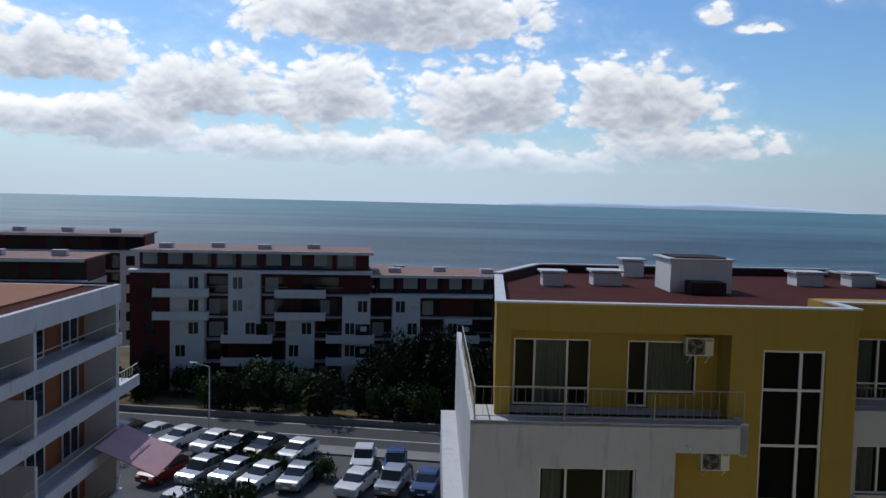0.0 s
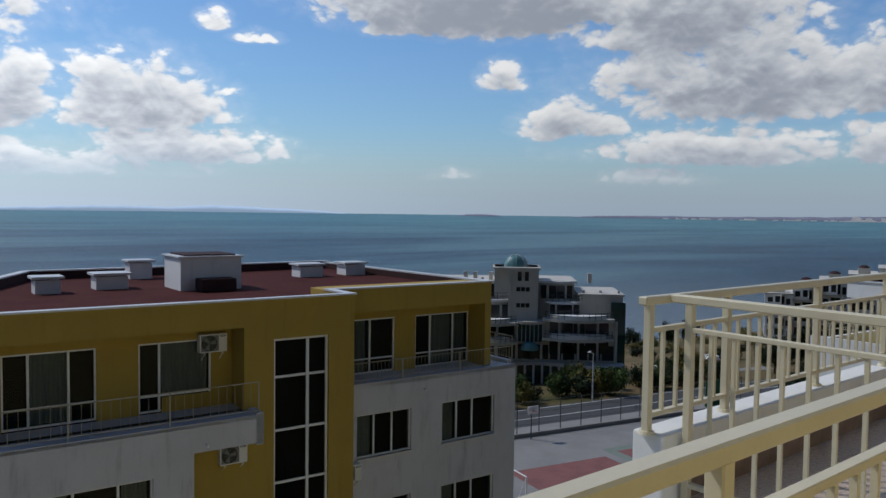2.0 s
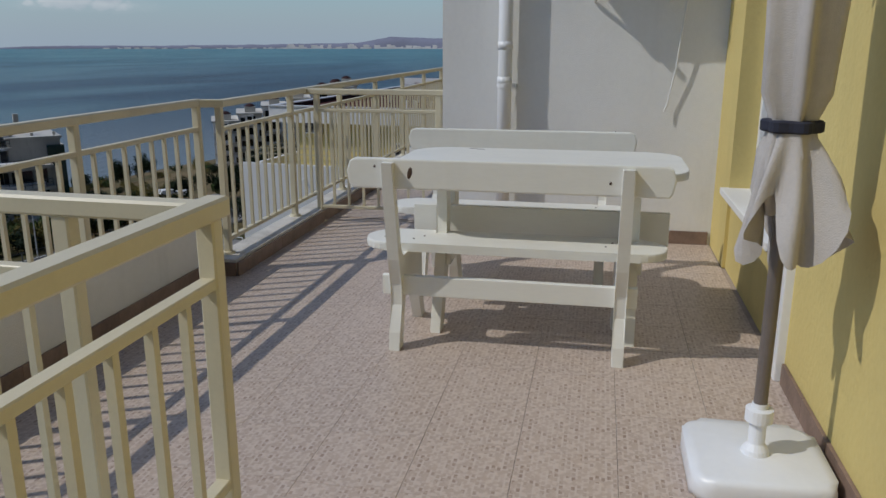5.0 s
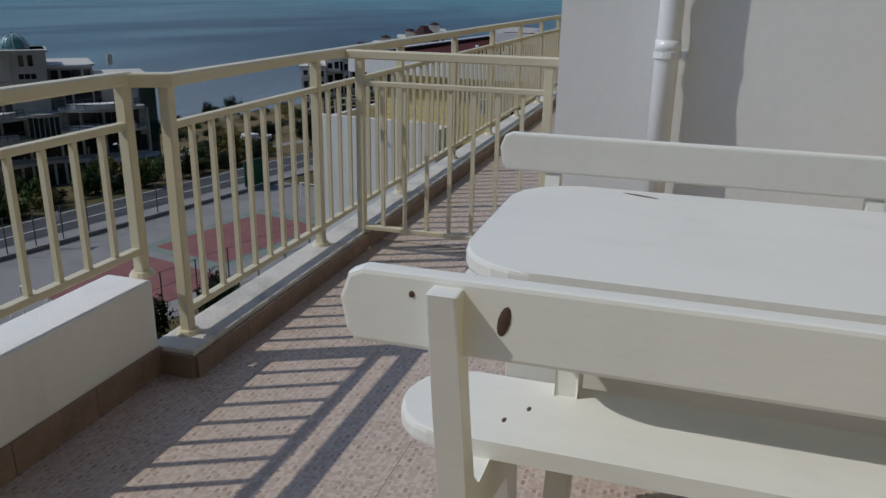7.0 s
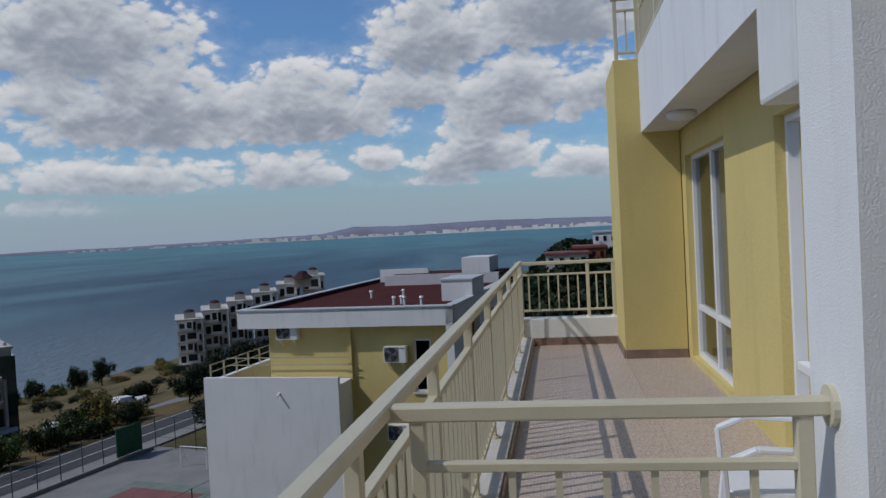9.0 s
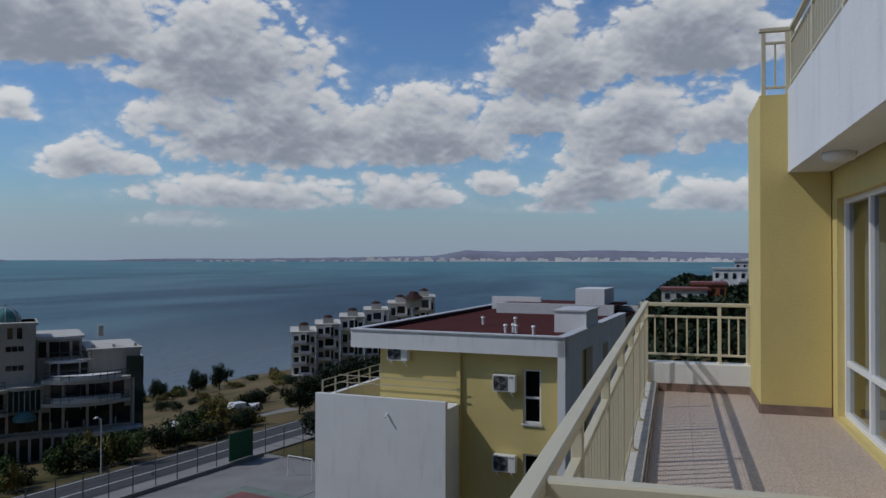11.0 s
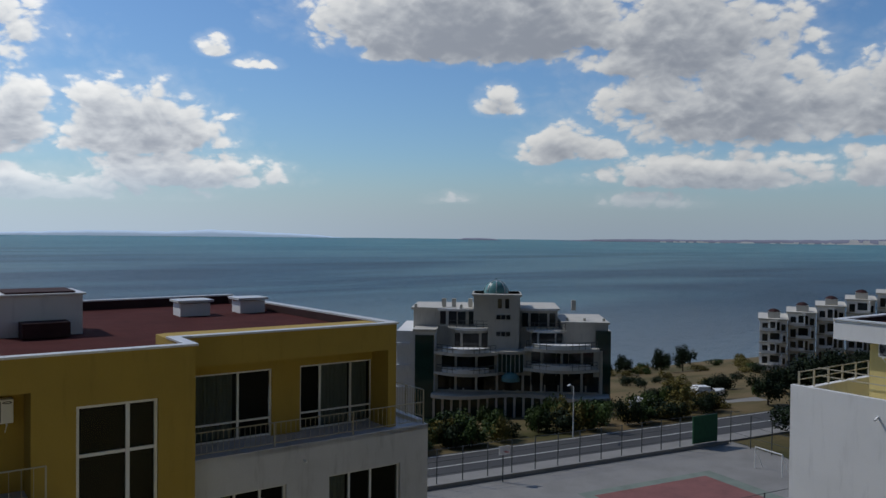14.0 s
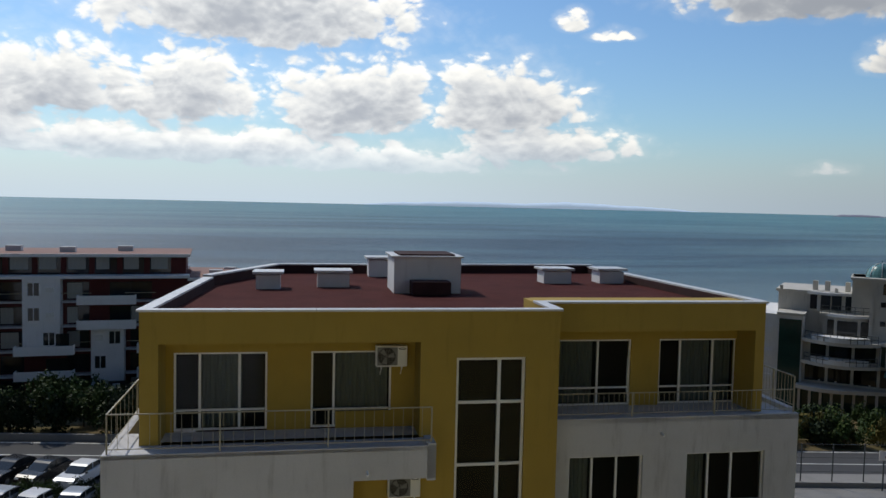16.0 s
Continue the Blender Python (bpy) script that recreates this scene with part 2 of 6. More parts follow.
def sea_mat(name):
    m = bpy.data.materials.new(name)
    m.use_nodes = True
    T = m.node_tree
    b = T.nodes["Principled BSDF"]
    tc = nd(T, "ShaderNodeTexCoord")
    P = tc.outputs["Object"]
    sv = nd(T, "ShaderNodeVectorMath", op="MULTIPLY", ins={0: P, 1: (0.0016, 0.0055, 1)}).outputs[0]
    n1 = nd(T, "ShaderNodeTexNoise", ins={"Vector": sv, "Scale": 1.0, "Detail": 6.0, "Roughness": 0.55, "Distortion": 0.6}).outputs[0]
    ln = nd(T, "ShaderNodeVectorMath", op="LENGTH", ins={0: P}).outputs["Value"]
    # paler teal far out: horizon glitter and haze put into the colour
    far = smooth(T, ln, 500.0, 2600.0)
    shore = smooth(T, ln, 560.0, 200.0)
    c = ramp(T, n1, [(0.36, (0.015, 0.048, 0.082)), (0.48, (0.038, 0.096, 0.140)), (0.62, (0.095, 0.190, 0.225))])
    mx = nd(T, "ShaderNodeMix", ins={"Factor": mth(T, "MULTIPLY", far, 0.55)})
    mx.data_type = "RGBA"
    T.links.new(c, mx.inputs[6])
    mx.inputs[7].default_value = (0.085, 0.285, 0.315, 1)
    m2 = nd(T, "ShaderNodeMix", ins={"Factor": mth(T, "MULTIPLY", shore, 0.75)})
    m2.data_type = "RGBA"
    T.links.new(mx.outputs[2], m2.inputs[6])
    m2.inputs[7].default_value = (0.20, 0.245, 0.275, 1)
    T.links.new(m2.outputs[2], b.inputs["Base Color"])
    b.inputs["Roughness"].default_value = 0.45
    b.inputs["IOR"].default_value = 1.33
    b.inputs["Specular IOR Level"].default_value = 0.38
    wv = nd(T, "ShaderNodeVectorMath", op="MULTIPLY", ins={0: P, 1: (0.10, 0.22, 1)}).outputs[0]
    n2 = nd(T, "ShaderNodeTexNoise", ins={"Vector": wv, "Scale": 1.0, "Detail": 8.0, "Roughness": 0.65}).outputs[0]
    bp = nd(T, "ShaderNodeBump", ins={"Strength": 0.9, "Distance": 2.0, "Height": n2})
    T.links.new(bp.outputs[0], b.inputs["Normal"])
    return m


M = {
    "cream": mat("cream_paint", (0.62, 0.56, 0.40), 0.4, 0.06, 4, 90, 0.05, 200, stain=0.10),
    "white_wood": mat("white_painted_wood", (0.80, 0.785, 0.71), 0.45, 0.04, 2, 30, 0.05, 30, stretch=(3, 0.7, 3), stain=0.05),
    "knot": mat("dark_knot", (0.09, 0.05, 0.03), 0.7, 0.2, 20, 90),
    "stucco": mat("white_stucco", (0.78, 0.775, 0.75), 0.85, 0.05, 1.5, 30, 0.30, 150, stain=0.10),
    "yellow": mat("yellow_stucco", (0.64, 0.51, 0.19), 0.85, 0.07, 1.2, 40, 0.35, 40, stain=0.12),
    "ochre": mat("ochre_stucco", (0.42, 0.285, 0.05), 0.85, 0.07, 0.8, 40, 0.3, 40, stain=0.18),
    "paleyellow": mat("pale_yellow_stucco", (0.62, 0.50, 0.20), 0.85, 0.06, 0.8, 40, 0.3, 40, stain=0.10),
    "greywhite": mat("grey_white_render", (0.60, 0.60, 0.62), 0.85, 0.08, 0.7, 30, 0.3, 30, stain=0.30),
    "whiterender": mat("white_render", (0.76, 0.76, 0.76), 0.85, 0.06, 0.7, 30, 0.3, 30, stain=0.15),
    "concrete": mat("curb_concrete", (0.60, 0.57, 0.52), 0.85, 0.2, 6, 60, 0.5, 60, stain=0.3),
    "skirt": mat("brown_tile", (0.25, 0.17, 0.13), 0.5, 0.25, 8, 60, 0.12, 60, rnd=0.25),
    "tile": tile_floor_mat("mosaic_tile"),
    "grout": mat("grout", (0.43, 0.35, 0.29), 0.9, 0.15, 5, 60),
    "roof": mat("red_roof_felt", (0.090, 0.027, 0.024), 0.95, 0.2, 0.9, 25, 0.4, 60, stain=0.2, spec=0.08),
    "parapet_in": mat("dark_felt", (0.06, 0.03, 0.03), 0.9, 0.2, 2, 30, spec=0.2),
    "metal_cap": mat("metal_coping", (0.66, 0.66, 0.66), 0.45, 0.08, 3, 30, 0.05, 60, metal=0.2),
    "pvc": mat("white_pvc", (0.80, 0.80, 0.79), 0.3, 0.03, 3, 30, 0.0),
    "glass": glass_mat("window_glass", (0.45, 0.50, 0.50), 1.27),
    "dark": mat("unlit_room_sheet", (0.018, 0.017, 0.016), 0.9, 0.2, 1, 10, 0.0),
    "curtain": mat("curtain_cloth", (0.42, 0.42, 0.39), 0.9, 0.1, 2, 40, 0.1, 100, stretch=(4, 4, 0.4)),
    "glass_dark": mat("dark_window_pane", (0.022, 0.026, 0.030), 0.06, 0.2, 0.8, 10, 0.0, rnd=0.8),
    "ac": mat("ac_enamel", (0.76, 0.76, 0.73), 0.4, 0.05, 4, 40, 0.03, 100, stain=0.12),
    "black": mat("black_plastic", (0.02, 0.02, 0.022), 0.5, 0.2, 5, 50, 0.05),
    "grille": mat("grey_grille", (0.20, 0.20, 0.20), 0.5, 0.2, 5, 50, 0.05),
    "chrome": mat("chrome", (0.75, 0.75, 0.76), 0.15, 0.03, 5, 50, 0.0, metal=1.0),
    "canvas": mat("grey_beige_canvas", (0.52, 0.48, 0.44), 0.9, 0.12, 3, 60, 0.35, 260),
    "canvas_dark": mat("red_brown_canvas", (0.13, 0.055, 0.035), 0.9, 0.2, 3, 60, 0.35, 160),
    "strap": mat("dark_strap", (0.02, 0.022, 0.04), 0.8, 0.2, 5, 60),
    "pole": mat("grey_brown_pole", (0.20, 0.17, 0.15), 0.4, 0.12, 6, 60, 0.05, metal=0.3),
    "plastic": mat("white_plastic", (0.80, 0.81, 0.82), 0.35, 0.04, 4, 40, 0.03, 60),
    "asphalt": mat("asphalt", (0.060, 0.060, 0.062), 0.92, 0.15, 0.25, 12, 0.3, 20, stain=0.0),
    "paving": mat("pale_paving", (0.26, 0.25, 0.235), 0.9, 0.15, 0.3, 6, 0.2, 20),
    "lot": mat("worn_asphalt", (0.10, 0.10, 0.10), 0.92, 0.2, 0.3, 8, 0.3, 20),
    "rowwhite": mat("white_facade", (0.84, 0.84, 0.84), 0.85, 0.05, 0.5, 20, 0.2, 30, stain=0.12),
    "line": mat("road_paint", (0.62, 0.62, 0.58), 0.7, 0.2, 2, 20),
    "court_red": mat("court_red", (0.24, 0.095, 0.085), 0.85, 0.2, 0.5, 6, 0.1, 20),
    "court_green": mat("court_green", (0.20, 0.24, 0.20), 0.85, 0.2, 0.5, 6, 0.1, 20),
    "fence": mat("fence_steel", (0.10, 0.11, 0.11), 0.6, 0.15, 3, 20, 0.0, metal=0.4),
    "green_net": mat("green_mesh_panel", (0.02, 0.10, 0.045), 0.8, 0.2, 3, 20),
    "leaf": mat("leaf_green", (0.055, 0.085, 0.022), 0.6, 0.35, 1.5, 8, 0.0, spec=0.12, rnd=0.5, col2=(0.02, 0.035, 0.012)),
    "leaf_dry": mat("leaf_dry", (0.16, 0.13, 0.035), 0.7, 0.35, 1.5, 8, 0.0, spec=0.12, rnd=0.5, col2=(0.06, 0.06, 0.02)),
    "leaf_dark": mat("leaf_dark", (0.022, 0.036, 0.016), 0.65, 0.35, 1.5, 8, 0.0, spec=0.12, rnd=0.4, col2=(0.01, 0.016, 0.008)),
    "bark": mat("bark", (0.09, 0.06, 0.04), 0.9, 0.3, 6, 30, 0.4, 30),
    "brickred": mat("dark_red_render", (0.11, 0.022, 0.020), 0.85, 0.15, 0.6, 20, 0.2, 30, stain=0.2),
    "orange": mat("orange_render", (0.28, 0.085, 0.028), 0.85, 0.12, 0.6, 20, 0.2, 30, stain=0.2),
    "rail_far": mat("pale_railing", (0.42, 0.38, 0.28), 0.5, 0.08, 3, 30),
    "bluegreen": mat("blue_green_glass", (0.02, 0.055, 0.05), 0.06, 0.2, 0.5, 6, 0.0),
    "dome": mat("teal_dome_glass", (0.12, 0.27, 0.27), 0.25, 0.2, 0.5, 6, 0.0),
    "stone": mat("cream_stone", (0.58, 0.55, 0.49), 0.85, 0.1, 0.5, 20, 0.2, 30, stain=0.25),
    "roof_far": mat("pink_roof_felt", (0.30, 0.17, 0.14), 0.9, 0.15, 0.5, 10, 0.2, 20),
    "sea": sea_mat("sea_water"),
    # distant land glows faintly: the light of haze is put into its colour
    "coast": mat("far_coast_haze_glow", (0.13, 0.14, 0.19), 1.0, 0.3, 0.004, 0.05, 0.0, spec=0.0, emit=0.9),
    "coast_sand": mat("far_shore_haze_glow", (0.50, 0.49, 0.50), 1.0, 0.2, 0.01, 0.1, 0.0, spec=0.0, emit=0.45),
    "mount": mat("mountain_haze_glow", (0.34, 0.43, 0.55), 1.0, 0.1, 0.002, 0.02, 0.0, spec=0.0, emit=0.9),
    "awning": mat("pink_awning_canvas", (0.50, 0.30, 0.33), 0.9, 0.1, 1, 20, 0.1, 60),
    "cable": mat("white_cable", (0.70, 0.70, 0.68), 0.5, 0.05, 5, 50),
}
M["glass"].use_backface_culling = False


def ground_mat():
    m = mat("dry_ground", (0.17, 0.125, 0.065), 0.95, 0.3, 0.08, 2.5, 0.5, 6, col2=(0.055, 0.06, 0.022), spec=0.1)
    return m


M["ground"] = ground_mat()

# ---------------------------------------------------------------- mesh helpers


def box(bm, x0, x1, y0, y1, z0, z1, bevel=0.0):
    r = bmesh.ops.create_cube(bm, size=1.0, matrix=Matrix.Translation(((x0 + x1) / 2, (y0 + y1) / 2, (z0 + z1) / 2)) @ Matrix.Diagonal((x1 - x0, y1 - y0, z1 - z0, 1)))
    if bevel:
        es = {e for v in r["verts"] for e in v.link_edges}
        bmesh.ops.bevel(bm, geom=list(es), offset=bevel, segments=2, profile=0.6, affect="EDGES")
    return bm


def boxbm(*a, **k):
    return box(bmesh.new(), *a, **k)


def beam(bm, p, q, wd, ht, bevel=0.004):
    """A bar of rectangular section from p to q; ht is measured upwards."""
    p, q = Vector(p), Vector(q)
    d = q - p
    L = d.length
    zax = d.normalized()
    up = Vector((0, 0, 1)) if abs(zax.z) < 0.95 else Vector((0, 1, 0))
    xax = up.cross(zax).normalized()
    yax = zax.cross(xax)
    m = Matrix((xax, yax, zax)).transposed().to_4x4()
    m.translation = (p + q) / 2
    r = bmesh.ops.create_cube(bm, size=1.0, matrix=m @ Matrix.Diagonal((wd, ht, L, 1)))
    if bevel:
        es = {e for v in r["verts"] for e in v.link_edges}
        bmesh.ops.bevel(bm, geom=list(es), offset=bevel, segments=1, affect="EDGES")
    return bm


def tube(bm, p, q, r0, r1=None, seg=12, caps=True):
    p, q = Vector(p), Vector(q)
    d = q - p
    m = d.to_track_quat("Z", "Y").to_matrix().to_4x4()
    m.translation = (p + q) / 2
    bmesh.ops.create_cone(bm, cap_ends=caps, segments=seg, radius1=r0, radius2=r0 if r1 is None else r1, depth=d.length, matrix=m)
    return bm


def lathe(bm, prof, seg=24, wob=None):
    """A turned shape from (radius, z) pairs; wob(angle, i) scales the radius."""
    rings = []
    for i, (r, zz) in enumerate(prof):
        ring = []
        for s in range(seg):
            a = 2 * math.pi * s / seg
            k = wob(a, i) if wob else 1.0
            ring.append(bm.verts.new((r * k * math.cos(a), r * k * math.sin(a), zz)))
        rings.append(ring)
    for a, b in zip(rings, rings[1:]):
        for s in range(seg):
            bm.faces.new((a[s], a[(s + 1) % seg], b[(s + 1) % seg], b[s]))
    bm.faces.new(list(reversed(rings[0])))
    bm.faces.new(rings[-1])
    return bm


def plank(bm, pts, axis, a0, a1, bevel=0.006):
    """A flat board: outline pts in the plane across the axis ('x','y','z'), from a0 to a1 along it."""
    def P(u, v, a):
        return {"x": (a, u, v), "y": (u, a, v), "z": (u, v, a)}[axis]
    lo = [bm.verts.new(P(u, v, a0)) for u, v in pts]
    hi = [bm.verts.new(P(u, v, a1)) for u, v in pts]
    n = len(pts)
    fs = [bm.faces.new(lo), bm.faces.new(list(reversed(hi)))]
    rim = []
    for i in range(n):
        bm.faces.new((lo[i], hi[i], hi[(i + 1) % n], lo[(i + 1) % n]))
    bm.edges.ensure_lookup_table()
    if bevel:
        es = [e for f in fs for e in f.edges]
        bmesh.ops.bevel(bm, geom=list(set(es)), offset=bevel, segments=2, profile=0.6, affect="EDGES")
    bmesh.ops.recalc_face_normals(bm, faces=bm.faces)
    return bm


def rounded(x0, x1, y0, y1, r, n=6):
    pts = []
    for cx, cy, a0 in ((x1 - r, y1 - r, 0), (x0 + r, y1 - r, 90), (x0 + r, y0 + r, 180), (x1 - r, y0 + r, 270)):
        for i in range(n + 1):
            a = radians(a0 + 90 * i / n)
            pts.append((cx + r * math.cos(a), cy + r * math.sin(a)))
    return pts


def mesh_of(name, bm, material, smoothed=False):
    me = bpy.data.meshes.new(name)
    bmesh.ops.recalc_face_normals(bm, faces=bm.faces)
    bm.to_mesh(me)
    bm.free()
    if material is not None:
        me.materials.append(M[material] if isinstance(material, str) else material)
    if smoothed:
        for p in me.polygons:
            p.use_smooth = True
    return me


def part(name, bm, material, parent, label="", smoothed=False):
    ob = new(name, mesh_of(name, bm, material, smoothed) if isinstance(bm, bmesh.types.BMesh) else bm)
    ob.parent = parent
    if label:
        tagged(ob, label)
    return ob


def thing(name, label, category, group="", kind="", at=None):
    ob = new(name)
    ob.empty_display_size = 0.1
    if at is not None:
        ob.matrix_basis = at
    return tagged(ob, label, category, group, kind)


def solo(name, bm, material, label, category, group="", kind="", at=None, smoothed=False):
    ob = new(name, mesh_of(name, bm, material, smoothed))
    if at is not None:
        ob.matrix_basis = at
    return tagged(ob, label, category, group, kind)


def wall_bm(u0, u1, z0, z1, holes, thick, bm=None, v=0.0, axis="u"):
    """A wall standing in the plane v, running along u (or along v when axis is 'v'), with holes (u0, u1, z0, z1) right through it."""
    bm = bm or bmesh.new()
    us = sorted({u0, u1, *[min(max(h[i], u0), u1) for h in holes for i in (0, 1)]})
    zs = sorted({z0, z1, *[min(max(h[i], z0), z1) for h in holes for i in (2, 3)]})

    def solid(i, j):
        if not (0 <= i < len(us) - 1 and 0 <= j < len(zs) - 1):
            return False
        cu, cz = (us[i] + us[i + 1]) / 2, (zs[j] + zs[j + 1]) / 2
        return not any(h[0] < cu < h[1] and h[2] < cz < h[3] for h in holes)

    def V(u, d, zz):
        return bm.verts.new((u, v + d, zz) if axis == "u" else (v + d, u, zz))

    for i in range(len(us) - 1):
        for j in range(len(zs) - 1):
            if not solid(i, j):
                continue
            a, b, c, d = us[i], us[i + 1], zs[j], zs[j + 1]
            bm.faces.new((V(a, 0, c), V(b, 0, c), V(b, 0, d), V(a, 0, d)))
            bm.faces.new((V(b, thick, c), V(a, thick, c), V(a, thick, d), V(b, thick, d)))
            if not solid(i - 1, j):
                bm.faces.new((V(a, 0, c), V(a, 0, d), V(a, thick, d), V(a, thick, c)))
            if not solid(i + 1, j):
                bm.faces.new((V(b, 0, c), V(b, thick, c), V(b, thick, d), V(b, 0, d)))
            if not solid(i, j - 1):
                bm.faces.new((V(a, 0, c), V(a, thick, c), V(b, thick, c), V(b, 0, c)))
            if not solid(i, j + 1):
                bm.faces.new((V(a, 0, d), V(b, 0, d), V(b, thick, d), V(a, thick, d)))
    bmesh.ops.remove_doubles(bm, verts=bm.verts, dist=0.0005)
    return bm


def curtain_bm(u0, u1, z0, z1, v, amp=0.025):
    bm = bmesh.new()
    n = max(8, int((u1 - u0) / 0.035))
    rows = []
    for k in range(n + 1):
        u = u0 + (u1 - u0) * k / n
        d = amp * math.sin(k * 1.9) + amp * 0.5 * math.sin(k * 0.7)
        rows.append((bm.verts.new((u, v + d, z0)), bm.verts.new((u, v + d, z1))))
    for a, b in zip(rows, rows[1:]):
        bm.faces.new((a[0], b[0], b[1], a[1]))
    return bm


def window(parent, u0, u1, z0, z1, v, splits=(), bars=(), curtains=(), name="window", f=0.048, depth=0.07):
    """A framed window in the plane v: mullions at u = splits, transoms (u0, u1, z), curtains (u0, u1) behind the panes."""
    # near-black sheet behind the panes, painted as the shade of an unlit room
    wi = part(name, boxbm(u0, u1, v + depth + 0.14, v + depth + 0.16, z0, z1), "dark", parent, "white-framed window with a dark sheet as its unlit room")
    fr = bmesh.new()
    for a, b, c, d in ((u0, u1, z0, z0 + f), (u0, u1, z1 - f, z1), (u0, u0 + f, z0 + f, z1 - f), (u1 - f, u1, z0 + f, z1 - f)):
        box(fr, a, b, v, v + depth, c, d, 0.004)
    for s in splits:
        box(fr, s - f * 0.6, s + f * 0.6, v + 0.002, v + depth, z0 + f, z1 - f, 0.004)
    for a, b, zz in bars:
        box(fr, a, b, v + 0.004, v + depth - 0.002, zz - f * 0.5, zz + f * 0.5, 0.004)
    part("frame", fr, "pvc", wi)
    us = [u0 + f, *splits, u1 - f]
    for a, b in zip(us, us[1:]):
        pb = bmesh.new()
        pb.faces.new([pb.verts.new(c) for c in ((a, v + depth * 0.5, z0 + f), (b, v + depth * 0.5, z0 + f), (b, v + depth * 0.5, z1 - f), (a, v + depth * 0.5, z1 - f))])
        p = part("pane", pb, "glass", wi)
        p.visible_shadow = False
    for a, b in curtains:
        part("curtain", curtain_bm(a, b, z0 + f, z1 - f, v + depth + 0.07), "curtain", wi)
    return wi

# ---------------------------------------------------------------- ground and sea
SEA = -36.0


def road_s(x, y):
    return (y - 64.0 + 0.235 * x) * 0.973


def height(x, y):
    s = road_s(x, y)
    h = -20.0
    if s > 7:
        h = -20.0 - 0.15 * (s - 7) - 0.004 * max(0.0, s - 100) ** 2
        h += 0.5 * noise.noise((x * 0.05, y * 0.05, 0)) * min(1, (s - 7) / 8)
    k = max(0.0, min(1.0, (x - 80) / 50)) * max(0.0, min(1.0, (20 - y) / 24))
    h += 10.0 * k * k * (3 - 2 * k)
    return max(h, -60.0)


def build_ground():
    bm = bmesh.new()
    xs = [-900, -500, -300, -200] + [-140 + 5 * i for i in range(81)] + [300, 400, 600, 1000]
    ys = [-900, -400, -150] + [-60 + 5 * i for i in range(56)] + [260, 330, 450, 700]
    g = [[bm.verts.new((x, y, height(x, y))) for y in ys] for x in xs]
    for i in range(len(xs) - 1):
        for j in range(len(ys) - 1):
            bm.faces.new((g[i][j], g[i + 1][j], g[i + 1][j + 1], g[i][j + 1]))
    solo("ground", bm, "ground", "dry grassy hillside falling to the sea", "ground", kind="structure", smoothed=True)
    bm = bmesh.new()
    rs = [0, 60, 120, 200, 300, 450, 700, 1000, 1500, 2200, 3200, 4930]
    seg = 96
    rings = [[bm.verts.new((r * math.cos(2 * math.pi * s / seg), r * math.sin(2 * math.pi * s / seg), SEA + 14.0 * max(0.0, (r - 1500) / 3430) ** 1.3)) for s in range(seg)] for r in rs[1:]]
    c = bm.verts.new((0, 0, SEA))
    for s in range(seg):
        bm.faces.new((c, rings[0][s], rings[0][(s + 1) % seg]))
        for a, b in zip(rings, rings[1:]):
            bm.faces.new((a[s], b[s], b[(s + 1) % seg], a[(s + 1) % seg]))
    solo("water", bm, "sea", "blue-green sea with dark and pale streaks", "sea", kind="structure")


build_ground()
ROAD = pose(0, 64, -20, 0, 0, math.degrees(math.atan(-0.235)))   # local x along the road, y towards the sea


def strip(name, x0, x1, y0, y1, z0, z1, material, label, cat):
    return solo(name, boxbm(x0, x1, y0, y1, z0, z1, 0.0), material, label, cat, kind="structure", at=ROAD)


strip("road", -160, 190, -1.5, 4.9, -0.4, 0.06, "asphalt", "grey asphalt coast road", "road")
strip("road_line", -160, 190, 1.2, 1.36, 0.06, 0.066, "line", "worn white centre line on asphalt", "road marking")
strip("road_edge_line", -160, 190, 4.4, 4.55, 0.06, 0.066, "line", "worn white edge line on asphalt", "road marking")
strip("pavement", -160, 190, -3.6, -1.5, -0.4, 0.18, "paving", "pale concrete pavement beside the road", "pavement")
strip("kerb_wall", -160, 40, 5.2, 5.5, -0.4, 0.6, "paving", "low pale wall along the road", "wall")
strip("parking_lot", -40, 20, -26, -3.6, -0.4, 0.04, "lot", "worn grey asphalt car park", "car park")

# ---------------------------------------------------------------- own building: the roof terrace
YW = -2.97        # the flat's yellow wall
X0, X1 = -9.0, 8.84


